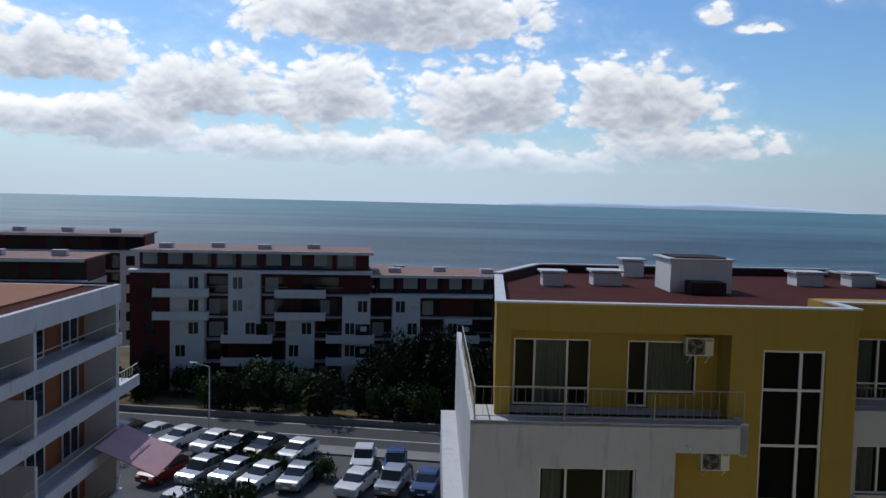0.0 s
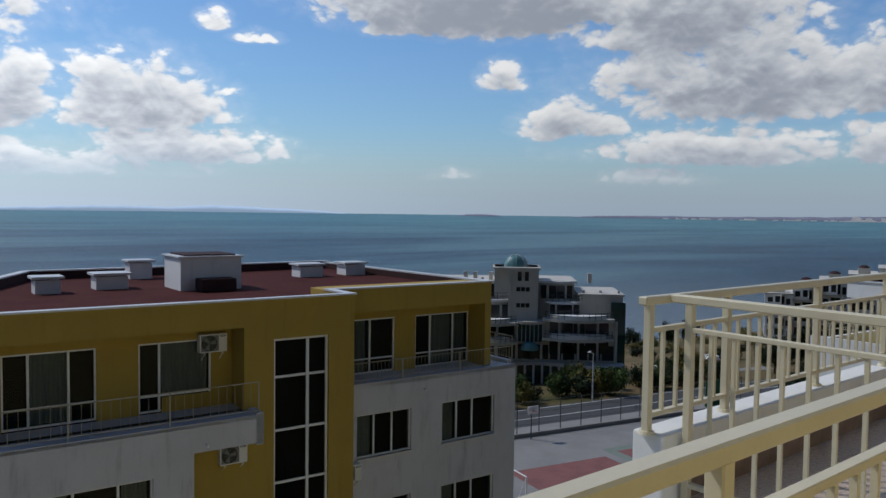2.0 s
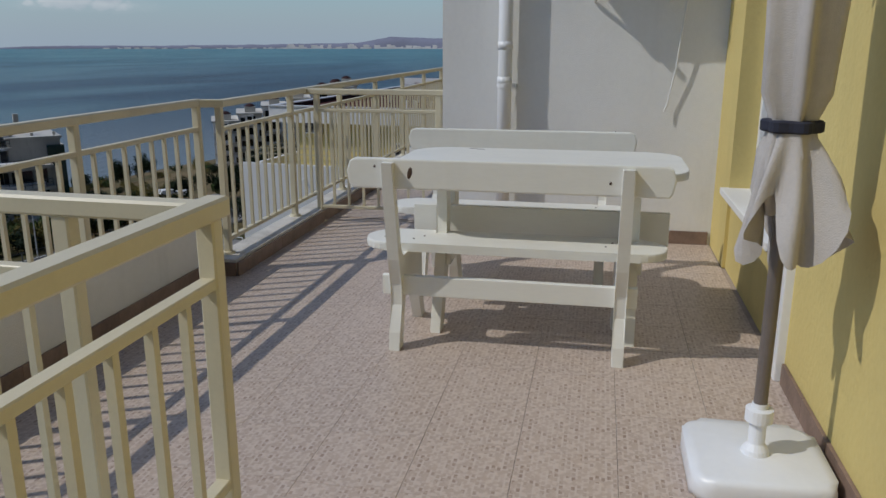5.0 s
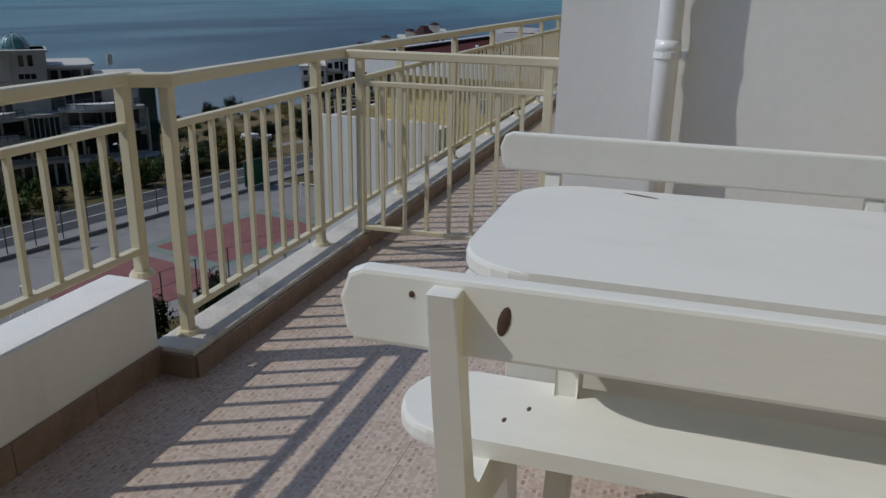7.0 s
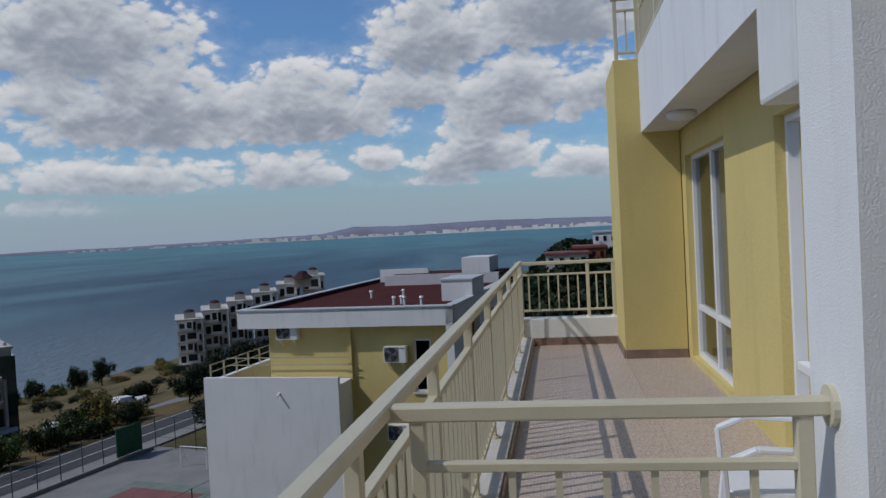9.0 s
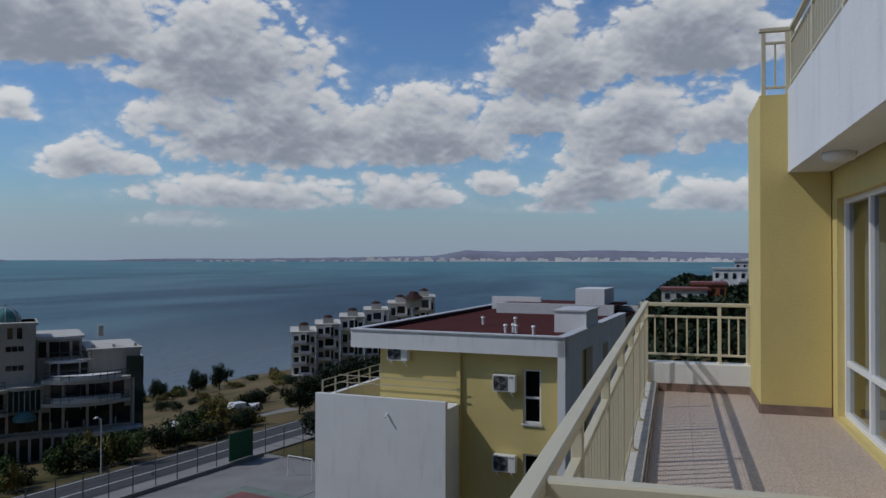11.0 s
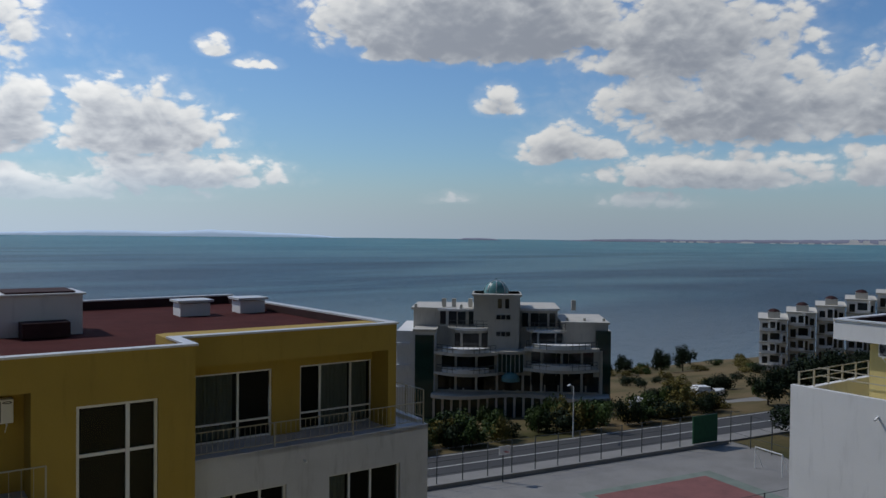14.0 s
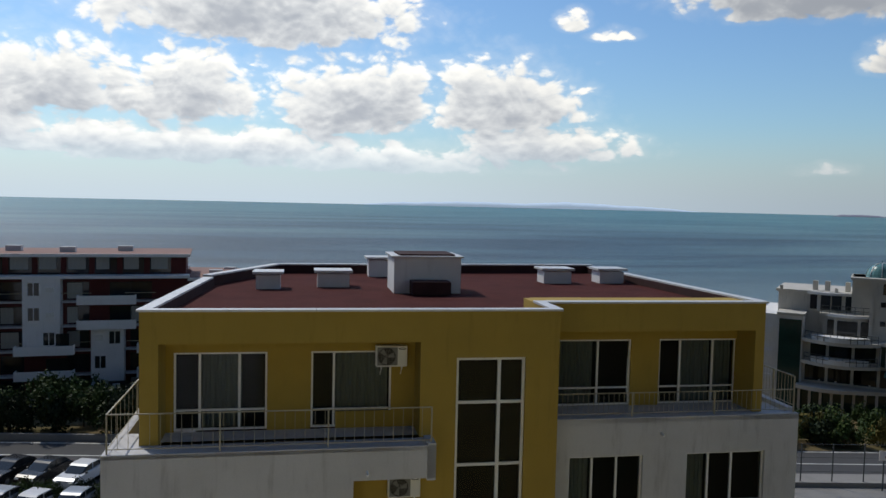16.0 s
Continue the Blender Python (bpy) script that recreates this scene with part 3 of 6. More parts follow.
def terrace():
    solo("building_body", boxbm(-2.9, 9.05, -9.0, 0.16, -20.2, -0.06), "paleyellow", "pale yellow rendered block under the terrace", "building", kind="structure")
    solo("building_body_recess", boxbm(X0 - 3, -2.9, -9.0, -1.33, -20.2, -0.06), "whiterender", "white rendered block under the narrow terrace", "building", kind="structure")
    solo("floor", boxbm(X0 - 3, -2.86, -3.4, -1.36, -0.06, -0.006), "grout", "grouted terrace bed", "floor", kind="structure")
    solo("floor_wide", boxbm(-2.86, 9.0, -3.4, 0.02, -0.06, -0.006), "grout", "grouted terrace bed", "floor", kind="structure")
    # yellow wall of the flat with the door and window opening
    bm = wall_bm(X0 - 3, 1.2, 0.0, 2.75, [(-1.06, 0.62, -0.1, 2.2)], -0.28, v=YW)
    solo("wall_yellow", bm, "yellow", "yellow rendered wall of the flat", "wall", kind="structure")
    solo("wall_sill_low", boxbm(-0.72, 0.62, YW - 0.28, YW - 0.02, 0.0, 0.46), "yellow", "low yellow wall under a window", "wall", kind="structure")
    solo("window_sill", boxbm(-0.76, 0.64, YW - 0.28, YW + 0.05, 0.46, 0.50, 0.006), "pvc", "white window sill", "sill", kind="structure")
    solo("wall_back", boxbm(X0 - 3, 9.0, -9.0, -8.8, 0, 2.75), "stucco", "plain inner wall", "wall", kind="structure")
    solo("wall_end", boxbm(X0 - 3.2, X0 - 3, -9.0, -1.36, 0, 2.75), "yellow", "plain yellow end wall", "wall", kind="structure")
    solo("roof_slab", boxbm(X0 - 3.2, 9.0, -9.0, YW - 0.02, 2.75, 2.95), "stucco", "white flat roof slab", "roof", kind="structure")
    d = thing("door_1", "white-framed glass balcony door beside a window", "door", kind="structure", at=pose(0, YW, 0, 0, 0, 180))
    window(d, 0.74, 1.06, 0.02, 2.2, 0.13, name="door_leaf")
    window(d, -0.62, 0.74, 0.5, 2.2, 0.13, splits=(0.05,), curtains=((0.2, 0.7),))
    jm = bmesh.new()
    box(jm, 1.05, 1.10, -0.035, 0.22, 0.0, 2.22, 0.005)
    part("jamb", jm, "pvc", d)
    # white party wall with its lower step towards the sea
    bm = boxbm(1.2, 1.57, -1.40, -1.10, 0.0, 2.55)
    box(bm, 1.2, 1.57, -3.3, -1.40, 0.0, 2.84)
    solo("wall_party", bm, "stucco", "white roughcast party wall between the terraces", "wall", kind="structure")
    # parapets and curbs
    solo("parapet_near", boxbm(X0 - 3, -2.83, -1.52, -1.30, -0.4, 0.335, 0.012), "stucco", "white rendered parapet", "parapet", kind="structure")
    solo("parapet_outer", boxbm(-2.97, -0.13, 0.02, 0.20, -0.9, 0.345, 0.012), "stucco", "white rendered parapet with worn top", "parapet", kind="structure")
    solo("curb_outer", boxbm(-0.13, 9.0, -0.12, 0.06, -0.3, 0.10, 0.012), "concrete", "flaking white-painted concrete curb", "curb", kind="structure")
    solo("parapet_far", boxbm(8.84, 9.06, -1.3, 0.1, -0.3, 0.32, 0.012), "stucco", "white rendered parapet", "parapet", kind="structure")
    # second terrace: recessed yellow facade, pier, white fascia and soffit
    bm = wall_bm(1.57, 9.0, 0.0, 2.95, [(5.72, 7.56, 0.05, 2.06), (2.4, 4.32, 0.05, 2.02)], -0.26, v=-1.76)
    solo("wall_yellow_2", bm, "yellow", "yellow rendered wall with tall windows", "wall", kind="structure")
    solo("pier_yellow", boxbm(7.78, 9.06, -1.75, -1.12, 0.0, 3.10), "yellow", "yellow rendered pier", "wall", kind="structure")
    solo("fascia_white", boxbm(1.57, 7.78, -1.75, -1.37, 2.34, 3.14), "whiterender", "white rendered slab edge overhead", "ceiling", kind="structure")
    dn = thing("window_1", "tall white-framed window with a low bottom light", "window", kind="structure", at=pose(0, -1.76, 0, 0, 0, 180))
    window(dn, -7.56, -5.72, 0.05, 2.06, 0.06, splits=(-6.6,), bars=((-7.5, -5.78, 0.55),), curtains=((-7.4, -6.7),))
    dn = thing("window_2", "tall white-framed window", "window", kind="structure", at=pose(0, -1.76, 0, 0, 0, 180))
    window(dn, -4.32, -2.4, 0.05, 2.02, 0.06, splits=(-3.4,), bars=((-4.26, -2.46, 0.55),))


terrace()


# ---------------------------------------------------------------- railings
def bar_mesh(L, wd=0.018):
    return mesh_of("bar", boxbm(-wd / 2, wd / 2, -wd / 2, wd / 2, 0, L), "cream")


def railing(name, label, p, q, base, top, posts, lead=0.0, sub=0.17, bot=0.09, post_base=None, bars=True, pitch=0.12, ext=(0.05, 0.05)):
    """A cream steel railing from p to q (x, y). posts: distances along it."""
    r = thing(name, label, "railing", "terrace railings")
    p, q = Vector((*p, 0)), Vector((*q, 0))
    d = (q - p).normalized()
    L = (q - p).length

    def at(s, zz):
        v = p + d * s
        return (v.x, v.y, zz)
    part("top_rail", beam(bmesh.new(), at(-ext[0], top - 0.022), at(L + ext[1], top - 0.022), 0.052, 0.042, 0.006), "cream", r)
    pb = base if post_base is None else post_base
    for s in posts:
        part("post", beam(bmesh.new(), at(s, pb), at(s, top - 0.04), 0.04, 0.04, 0.004), "cream", r)
        part("foot_collar", tube(bmesh.new(), at(s, pb), at(s, pb + 0.016), 0.045, 0.036, 14), "cream", r)
    s0, s1 = posts[0], posts[-1]
    part("upper_rail", beam(bmesh.new(), at(s0, top - sub), at(s1, top - sub), 0.034, 0.024, 0.003), "cream", r)
    part("lower_rail", beam(bmesh.new(), at(s0, base + bot), at(s1, base + bot), 0.034, 0.024, 0.003), "cream", r)
    me = bar_mesh(top - sub - base - bot)
    for a, b in zip(posts, posts[1:]):
        n = max(1, round((b - a) / pitch))
        for k in range(1, n):
            o = part("bar", me, None, r)
            o.location = at(a + (b - a) * k / n, base + bot)
    return r


railing("railing", "cream steel railing on a white parapet", (-9.4, -1.43), (-2.87, -1.43), 0.33, 1.04, [0.2 + 1.055 * i for i in range(7)])
railing("railing", "cream steel railing across the terrace step", (-2.87, -1.40), (-2.82, 0.05), 0.0, 1.035, [0.30, 1.38], ext=(0.02, 0.03), post_base=-0.02)
railing("railing", "cream steel railing on a white parapet", (-2.98, 0.11), (-0.10, 0.08), 0.345, 1.03, [0.0, 0.72, 1.8, 2.88], ext=(0.06, 0.03))
railing("railing", "cream steel railing on a flaking curb", (0.0, -0.01), (8.84, -0.005), 0.10, 1.02, [0.0] + [1.09 + 1.105 * i for i in range(8)], ext=(0.03, 0.03))
lnk = railing("railing", "cream steel divider railing between two terraces", (1.39, -0.10), (1.40, -1.03), 0.02, 1.012, [0.0, 0.93], ext=(0.10, 0.06), post_base=0.0, sub=0.16, bot=0.10)
part("flange", tube(bmesh.new(), (1.40, -1.085, 0.99), (1.40, -1.105, 0.99), 0.05, 0.05, 16), "cream", lnk)
part("link", beam(bmesh.new(), (-0.11, 0.11, 1.005), (0.01, -0.03, 1.0), 0.06, 0.044), "cream", lnk)
railing("railing", "cream steel railing at the terrace end", (8.93, 0.02), (8.93, -1.12), 0.32, 1.0, [0.0, 0.82, 1.12], sub=0.16)
railing("railing", "cream steel railing of the roof terrace above", (1.62, -1.42), (7.88, -1.42), 3.14, 3.78, [0.0, 1.25, 2.5, 3.75, 5.0, 6.22], ext=(0.03, 0.03), sub=0.15)
railing("railing", "cream steel railing on the end of the roof terrace above", (7.88, -1.16), (7.88, -1.40), 3.10, 3.78, [0.0, 0.22], ext=(0.04, 0.0), sub=0.15, pitch=0.11)
railing("railing", "cream steel railing of the roof terrace on the white wall", (1.30, -1.78), (1.30, -3.25), 2.84, 3.72, [0.0, 0.72, 1.44], ext=(0.25, 0.03), bot=0.05, pitch=0.13)
solo("end_panel", plank(bmesh.new(), [(-1.50, 2.84), (-1.74, 2.84), (-1.64, 3.2), (-1.62, 3.72), (-1.48, 3.72)], "x", 1.28, 1.33, 0.006), "cream", "cream boarded end panel on the white wall", "panel", kind="structure")

# ---------------------------------------------------------------- benches and table


def bench(m, label, drop=0.0):
    """Local: x away from the back, y along the seat, origin on the floor below the backrest's middle."""
    b = thing("bench", label, "bench", "garden table set", at=m)
    leg = [(-0.02, 0.86 - 2 * drop), (0.03, 0.86 - 2 * drop), (0.085, 0.60), (0.12, 0.455), (0.16, 0.415), (0.52, 0.415), (0.54, 0.36), (0.53, 0.20), (0.57, 0.05), (0.61, 0.0), (0.53, 0.0), (0.47, 0.12), (0.42, 0.27),
           (0.30, 0.30), (0.21, 0.27), (0.17, 0.15), (0.145, 0.05), (0.14, 0.0), (0.065, 0.0), (0.08, 0.08), (0.125, 0.20), (0.12, 0.30), (0.075, 0.42), (0.03, 0.62)]
    for y in (-0.49, 0.49):
        part("leg", plank(bmesh.new(), leg, "y", y - 0.025, y + 0.025, 0.005), "white_wood", b)
    back = [(u, v - drop) for u, v in ((-0.665, 0.765), (-0.65, 0.745), (0.65, 0.745), (0.665, 0.765), (0.675, 0.82), (0.66, 0.862), (0.635, 0.873), (-0.635, 0.873), (-0.66, 0.862), (-0.675, 0.82))]
    part("backrest", plank(bmesh.new(), back, "x", 0.022, 0.062, 0.008), "white_wood", b)
    seat = rounded(0.25, 0.53, -0.69, 0.69, 0.12)
    part("seat", plank(bmesh.new(), seat, "z", 0.415, 0.455, 0.01), "white_wood", b)
    part("stretcher", plank(bmesh.new(), [(-0.56, 0.24), (0.56, 0.24), (0.56, 0.33), (-0.56, 0.33)], "x", 0.145, 0.18, 0.004), "white_wood", b)
    for y, zz, ry, rz in ((0.40, 0.815, 0.010, 0.026), (-0.42, 0.80, 0.005, 0.007), (0.55, 0.84, 0.005, 0.006)):
        bmk = bmesh.new()
        bmesh.ops.create_uvsphere(bmk, u_segments=10, v_segments=6, radius=1.0, matrix=pose(0.022, y, zz, 12) @ Matrix.Diagonal((0.003, ry, rz, 1)))
        part("knot", bmk, "knot", b, "dark wood knot")
    for x, y in ((0.34, 0.46), (0.40, 0.42), (0.36, -0.42), (0.43, -0.45), (0.36, 0.60)):
        bmk = bmesh.new()
        bmesh.ops.create_uvsphere(bmk, u_segments=8, v_segments=4, radius=1.0, matrix=pose(x, y, 0.455) @ Matrix.Diagonal((0.011, 0.005, 0.0015, 1)))
        part("screw_hole", bmk, "knot", b)
    return b


bench(pose(-1.15, -1.82, 0, 0, 0, 0), "white-painted wooden bench with backrest beside the table")
bench(pose(0.42, -1.73, 0, 0, 0, 180), "white-painted wooden bench against the wall side", 0.03)


def table():
    t = thing("garden_table", "white-painted wooden garden table with rounded corners", "table", "garden table set", at=pose(-0.50, -1.915, 0))
    part("tabletop", plank(bmesh.new(), rounded(-0.36, 0.36, -0.67, 0.67, 0.16), "z", 0.762, 0.80, 0.008), "white_wood", t)
    for y in (-0.45, 0.45):
        lg = [(-0.30, 0.70), (0.30, 0.70), (0.30, 0.762), (-0.30, 0.762)]
        part("cleat", plank(bmesh.new(), lg, "y", y - 0.03, y + 0.03, 0.004), "white_wood", t)
        for sg in (-1, 1):
            lp = [(sg * 0.16, 0.70), (sg * 0.06, 0.70), (sg * 0.07, 0.45), (sg * 0.14, 0.2), (sg * 0.25, 0.0), (sg * 0.33, 0.0), (sg * 0.25, 0.22), (sg * 0.17, 0.45)]
            part("leg", plank(bmesh.new(), lp, "y", y - 0.025, y + 0.025, 0.005), "white_wood", t)
        part("brace", plank(bmesh.new(), [(-0.18, 0.30), (0.18, 0.30), (0.17, 0.37), (-0.17, 0.37)], "y", y - 0.045, y - 0.026, 0.003), "white_wood", t)
    part("stretcher", plank(bmesh.new(), [(-0.62, 0.40), (0.62, 0.40), (0.62, 0.56), (-0.62, 0.56)], "x", -0.02, 0.02, 0.004), "white_wood", t)
    bmk = bmesh.new()
    bmesh.ops.create_uvsphere(bmk, u_segments=10, v_segments=4, radius=1.0, matrix=pose(0.31, 0.355, 0.80, 0, 0, -20) @ Matrix.Diagonal((0.007, 0.05, 0.0012, 1)))
    part("crack", bmk, "knot", t, "dark crack in the paint")


table()

# ---------------------------------------------------------------- umbrella, air conditioners, pipe


def umbrella():
    u = thing("parasol", "closed grey-beige parasol with dark strap and white base", "parasol", at=pose(-1.88, -2.72, 0))
    b = plank(bmesh.new(), rounded(-0.21, 0.21, -0.21, 0.21, 0.07), "z", 0.0, 0.085, 0.03)
    base = part("base", b, "plastic", u, "white plastic water-filled base", True)
    part("collar", lathe(bmesh.new(), [(0.045, 0.08), (0.04, 0.10), (0.026, 0.12), (0.026, 0.19), (0.042, 0.195), (0.042, 0.235), (0.026, 0.24), (0.024, 0.255)], 20), "plastic", base)
    part("pole", tube(bmesh.new(), (0, 0, 0.15), (0, 0, 2.55), 0.021, 0.021, 16), "pole", u)

    def folds(a, i):
        return 1.0 + 0.20 * math.sin(6 * a + i * 0.35) + 0.09 * math.sin(11 * a + i * 0.9)
    prof = [(0.06, 0.86), (0.075, 0.93), (0.07, 1.04), (0.055, 1.10), (0.055, 1.13), (0.08, 1.2), (0.092, 1.45), (0.098, 1.75), (0.088, 2.0), (0.06, 2.25), (0.03, 2.42)]
    part("canopy", lathe(bmesh.new(), prof, 64, folds), "canvas", u, "folded grey-beige canvas", True)
    # the hem hangs in uneven loose flaps below the strap
    hem_bm = bmesh.new()
    rows = []
    for i in range(7):
        f = i / 6
        ring = []
        for k in range(72):
            a = 2 * math.pi * k / 72
            fl = 0.5 + 0.5 * math.sin(4 * a + 0.8)
            r = 0.062 + f * (0.055 + 0.05 * math.sin(a - 2.4) + 0.045 * math.sin(8 * a + 2.2 * f))
            z = 1.10 - f * (0.20 + 0.19 * fl + 0.03 * math.sin(9 * a))
            ring.append(hem_bm.verts.new((r * math.cos(a), r * math.sin(a), z)))
        rows.append(ring)
    for r0, r1 in zip(rows, rows[1:]):
        for k in range(72):
            hem_bm.faces.new((r0[k], r0[(k + 1) % 72], r1[(k + 1) % 72], r1[k]))
    part("valance", hem_bm, "canvas", u, "drooping uneven canvas hem", True)
    part("strap", lathe(bmesh.new(), [(0.072, 1.095), (0.078, 1.10), (0.078, 1.125), (0.072, 1.13)], 40, lambda a, i: 1 + 0.1 * math.sin(6 * a)), "strap", u, "dark blue tie strap")
    part("runner", lathe(bmesh.new(), [(0.03, 1.9), (0.055, 1.92), (0.055, 1.97), (0.03, 2.0)], 16), "plastic", u)
    for k in range(4):
        a = radians(40 + 90 * k)
        part("rib", beam(bmesh.new(), (0.05 * math.cos(a), 0.05 * math.sin(a), 1.95), (0.14 * math.cos(a), 0.14 * math.sin(a), 1.85), 0.012, 0.018, 0.002), "plastic", u)


umbrella()


def roll_awning():
    a = thing("awning", "rolled-in red-brown awning with a scalloped edge", "awning")
    bm = bmesh.new()
    y = -2.62
    for k in range(17):
        x = -1.25 + 0.13 * k
        rows = []
        for j in range(5):
            s = j / 4
            rows.append([bm.verts.new((x + 0.13 * i / 4, y + 0.02 * math.sin(9 * x + i) * s, 2.50 - 0.15 * s * (0.5 + 0.5 * math.sin(math.pi * i / 4)))) for i in range(5)])
        for r0, r1 in zip(rows, rows[1:]):
            for i in range(4):
                bm.faces.new((r0[i], r0[i + 1], r1[i + 1], r1[i]))
    part("valance", bm, "canvas_dark", a, "scalloped red-brown canvas", True)
    part("front_bar", tube(bmesh.new(), (-1.25, y, 2.51), (0.97, y, 2.51), 0.025, 0.025, 12), "pvc", a)
    part("roller", tube(bmesh.new(), (-1.25, YW + 0.12, 2.56), (0.97, YW + 0.12, 2.56), 0.06, 0.06, 16), "canvas_dark", a)
    for x in (-1.1, 0.85):
        part("arm", beam(bmesh.new(), (x, YW, 2.52), (x, y, 2.51), 0.04, 0.05, 0.006), "pvc", a)


roll_awning()


def air_con(m, label, wd=0.72, ht=0.52, dp=0.26, big=True):
    """Local: front faces -y, x across, origin at the bottom middle of the back."""
    a = thing("air_conditioner", label, "air conditioner", "outdoor units", at=m)
    body = part("casing", boxbm(-wd / 2, wd / 2, -dp, -0.03, 0, ht, 0.015), "ac", a)
    cx = -wd * 0.16
    part("fan_recess", boxbm(-wd / 2 + 0.03, wd * 0.19, -dp - 0.006, -dp + 0.002, 0.035, ht - 0.03, 0.004), "grille", body)
    part("fan_opening", tube(bmesh.new(), (cx, -dp - 0.0085, ht / 2), (cx, -dp - 0.002, ht / 2), ht * 0.43, ht * 0.43, 32), "black", body)
    rg = bmesh.new()
    R = ht * 0.43
    for k in range(1, 10 if big else 4):
        rr = R * k / (9 if big else 3)
        sg = 28
        for s in range(sg):
            a0, a1 = 2 * math.pi * s / sg, 2 * math.pi * (s + 1) / sg
            beam(rg, (cx + rr * math.cos(a0), -dp - 0.012, ht / 2 + rr * math.sin(a0)), (cx + rr * math.cos(a1), -dp - 0.012, ht / 2 + rr * math.sin(a1)), 0.003, 0.003, 0)
    for k in range(8):
        an = math.pi * k / 8
        beam(rg, (cx + R * math.cos(an), -dp - 0.014, ht / 2 + R * math.sin(an)), (cx - R * math.cos(an), -dp - 0.014, ht / 2 - R * math.sin(an)), 0.004, 0.004, 0)
    part("grille", rg, "grille", a)
    fan = bmesh.new()
    for k in range(3):
        an = 2 * math.pi * k / 3
        pts = [(cx + r * math.cos(an + t), ht / 2 + r * math.sin(an + t)) for r, t in ((0.04, -0.5), (R * 0.9, -0.15), (R * 0.92, 0.55), (0.05, 0.6))]
        plank(fan, pts, "y", -dp - 0.0095, -dp - 0.0075, 0)
    part("fan", fan, "grille", a)
    part("badge", plank(bmesh.new(), [(wd * 0.34 + 0.09 * math.cos(2 * math.pi * i / 16), ht * 0.87 + 0.028 * math.sin(2 * math.pi * i / 16)) for i in range(16)], "y", -dp - 0.004, -dp + 0.002, 0), "black", a, "dark oval badge")
    part("badge_mark", boxbm(wd * 0.34 - 0.05, wd * 0.34 + 0.05, -dp - 0.006, -dp - 0.003, ht * 0.87 - 0.008, ht * 0.87 + 0.008), "pvc", a)
    for x in (-wd * 0.33, wd * 0.33):
        part("bracket", beam(beam(bmesh.new(), (x, 0, -0.02), (x, -dp - 0.03, -0.02), 0.03, 0.03, 0.003), (x, -0.01, -0.24), (x, -dp + 0.02, -0.035), 0.02, 0.02, 0.003), "ac", a)
        part("foot", tube(bmesh.new(), (x, -dp + 0.02, -0.07), (x, -dp + 0.02, 0.0), 0.014, 0.014, 8), "ac", a)
    return a


air_con(pose(1.2, -2.36, 1.84, 0, 0, -90), "white outdoor air-conditioning unit on a white wall")
air_con(pose(1.57, -1.53, 1.78, 0, 0, 90), "white outdoor air-conditioning unit behind the white wall", wd=0.85, ht=0.74, dp=0.42)


def pipe():
    p = thing("downpipe", "white plastic downpipe clipped to the wall", "pipe")
    y = -1.545
    x = 1.11
    part("tube", tube(bmesh.new(), (x, y, 0.02), (x, y, 2.56), 0.047, 0.047, 20), "pvc", p, smoothed=True)
    bend = bmesh.new()
    tube(bend, (x, y, 2.55), (x + 0.02, y - 0.03, 2.66), 0.050, 0.050, 18)
    tube(bend, (x + 0.02, y - 0.03, 2.65), (x + 0.12, y - 0.06, 2.72), 0.048, 0.048, 18)
    part("elbow", bend, "pvc", p, smoothed=True)
    for zz in (1.07, 1.30, 2.30):
        part("socket", tube(bmesh.new(), (x, y, zz), (x, y, zz + 0.05), 0.051, 0.051, 20), "pvc", p, smoothed=True)
    cl = tube(bmesh.new(), (x, y, 1.05), (x, y, 1.075), 0.054, 0.054, 20)
    box(cl, x - 0.01, x + 0.09, y - 0.075, y - 0.05, 1.05, 1.075)
    part("clip", cl, "pvc", p)


pipe()


def cable():
    bm = bmesh.new()
    pts = [(1.17, -2.73, 2.6), (1.16, -2.72, 2.1), (1.12, -2.70, 1.7), (1.15, -2.66, 1.2), (1.17, -2.62, 0.95), (1.16, -2.60, 0.9)]
    for a, b in zip(pts, pts[1:]):
        tube(bm, a, b, 0.006, 0.006, 8)
    solo("cable", bm, "cable", "thin white cable hanging beside the air conditioner", "cable")


cable()


def chair():
    c = thing("garden_chair", "white plastic armchair standing on the second terrace", "chair", at=pose(2.8, -1.34, 0, 0, 0, 172))
    c.scale = (0.95, 0.95, 0.82)
    for sx in (-1, 1):
        for y in (-0.22, 0.2):
            part("leg", beam(bmesh.new(), (sx * 0.25, y * 1.2, 0), (sx * 0.22, y, 0.44), 0.045, 0.03, 0.006), "plastic", c)
        ar = bmesh.new()
        pts = [(sx * 0.25, -0.24, 0.42), (sx * 0.28, -0.25, 0.6), (sx * 0.28, -0.12, 0.67), (sx * 0.27, 0.12, 0.66), (sx * 0.22, 0.24, 0.62)]
        for a, b in zip(pts, pts[1:]):
            beam(ar, a, b, 0.055, 0.022, 0.004)
        part("armrest", ar, "plastic", c)
    part("seat", plank(bmesh.new(), rounded(-0.23, 0.23, -0.23, 0.22, 0.05), "z", 0.42, 0.445, 0.008), "plastic", c)
    for k in range(5):
        x = -0.17 + 0.085 * k
        part("back_slat", beam(bmesh.new(), (x, 0.21, 0.44), (x * 1.15, 0.31, 0.74), 0.05, 0.012, 0.003), "plastic", c)
    part("back_top", beam(bmesh.new(), (-0.23, 0.312, 0.75), (0.23, 0.312, 0.75), 0.02, 0.05, 0.006), "plastic", c)


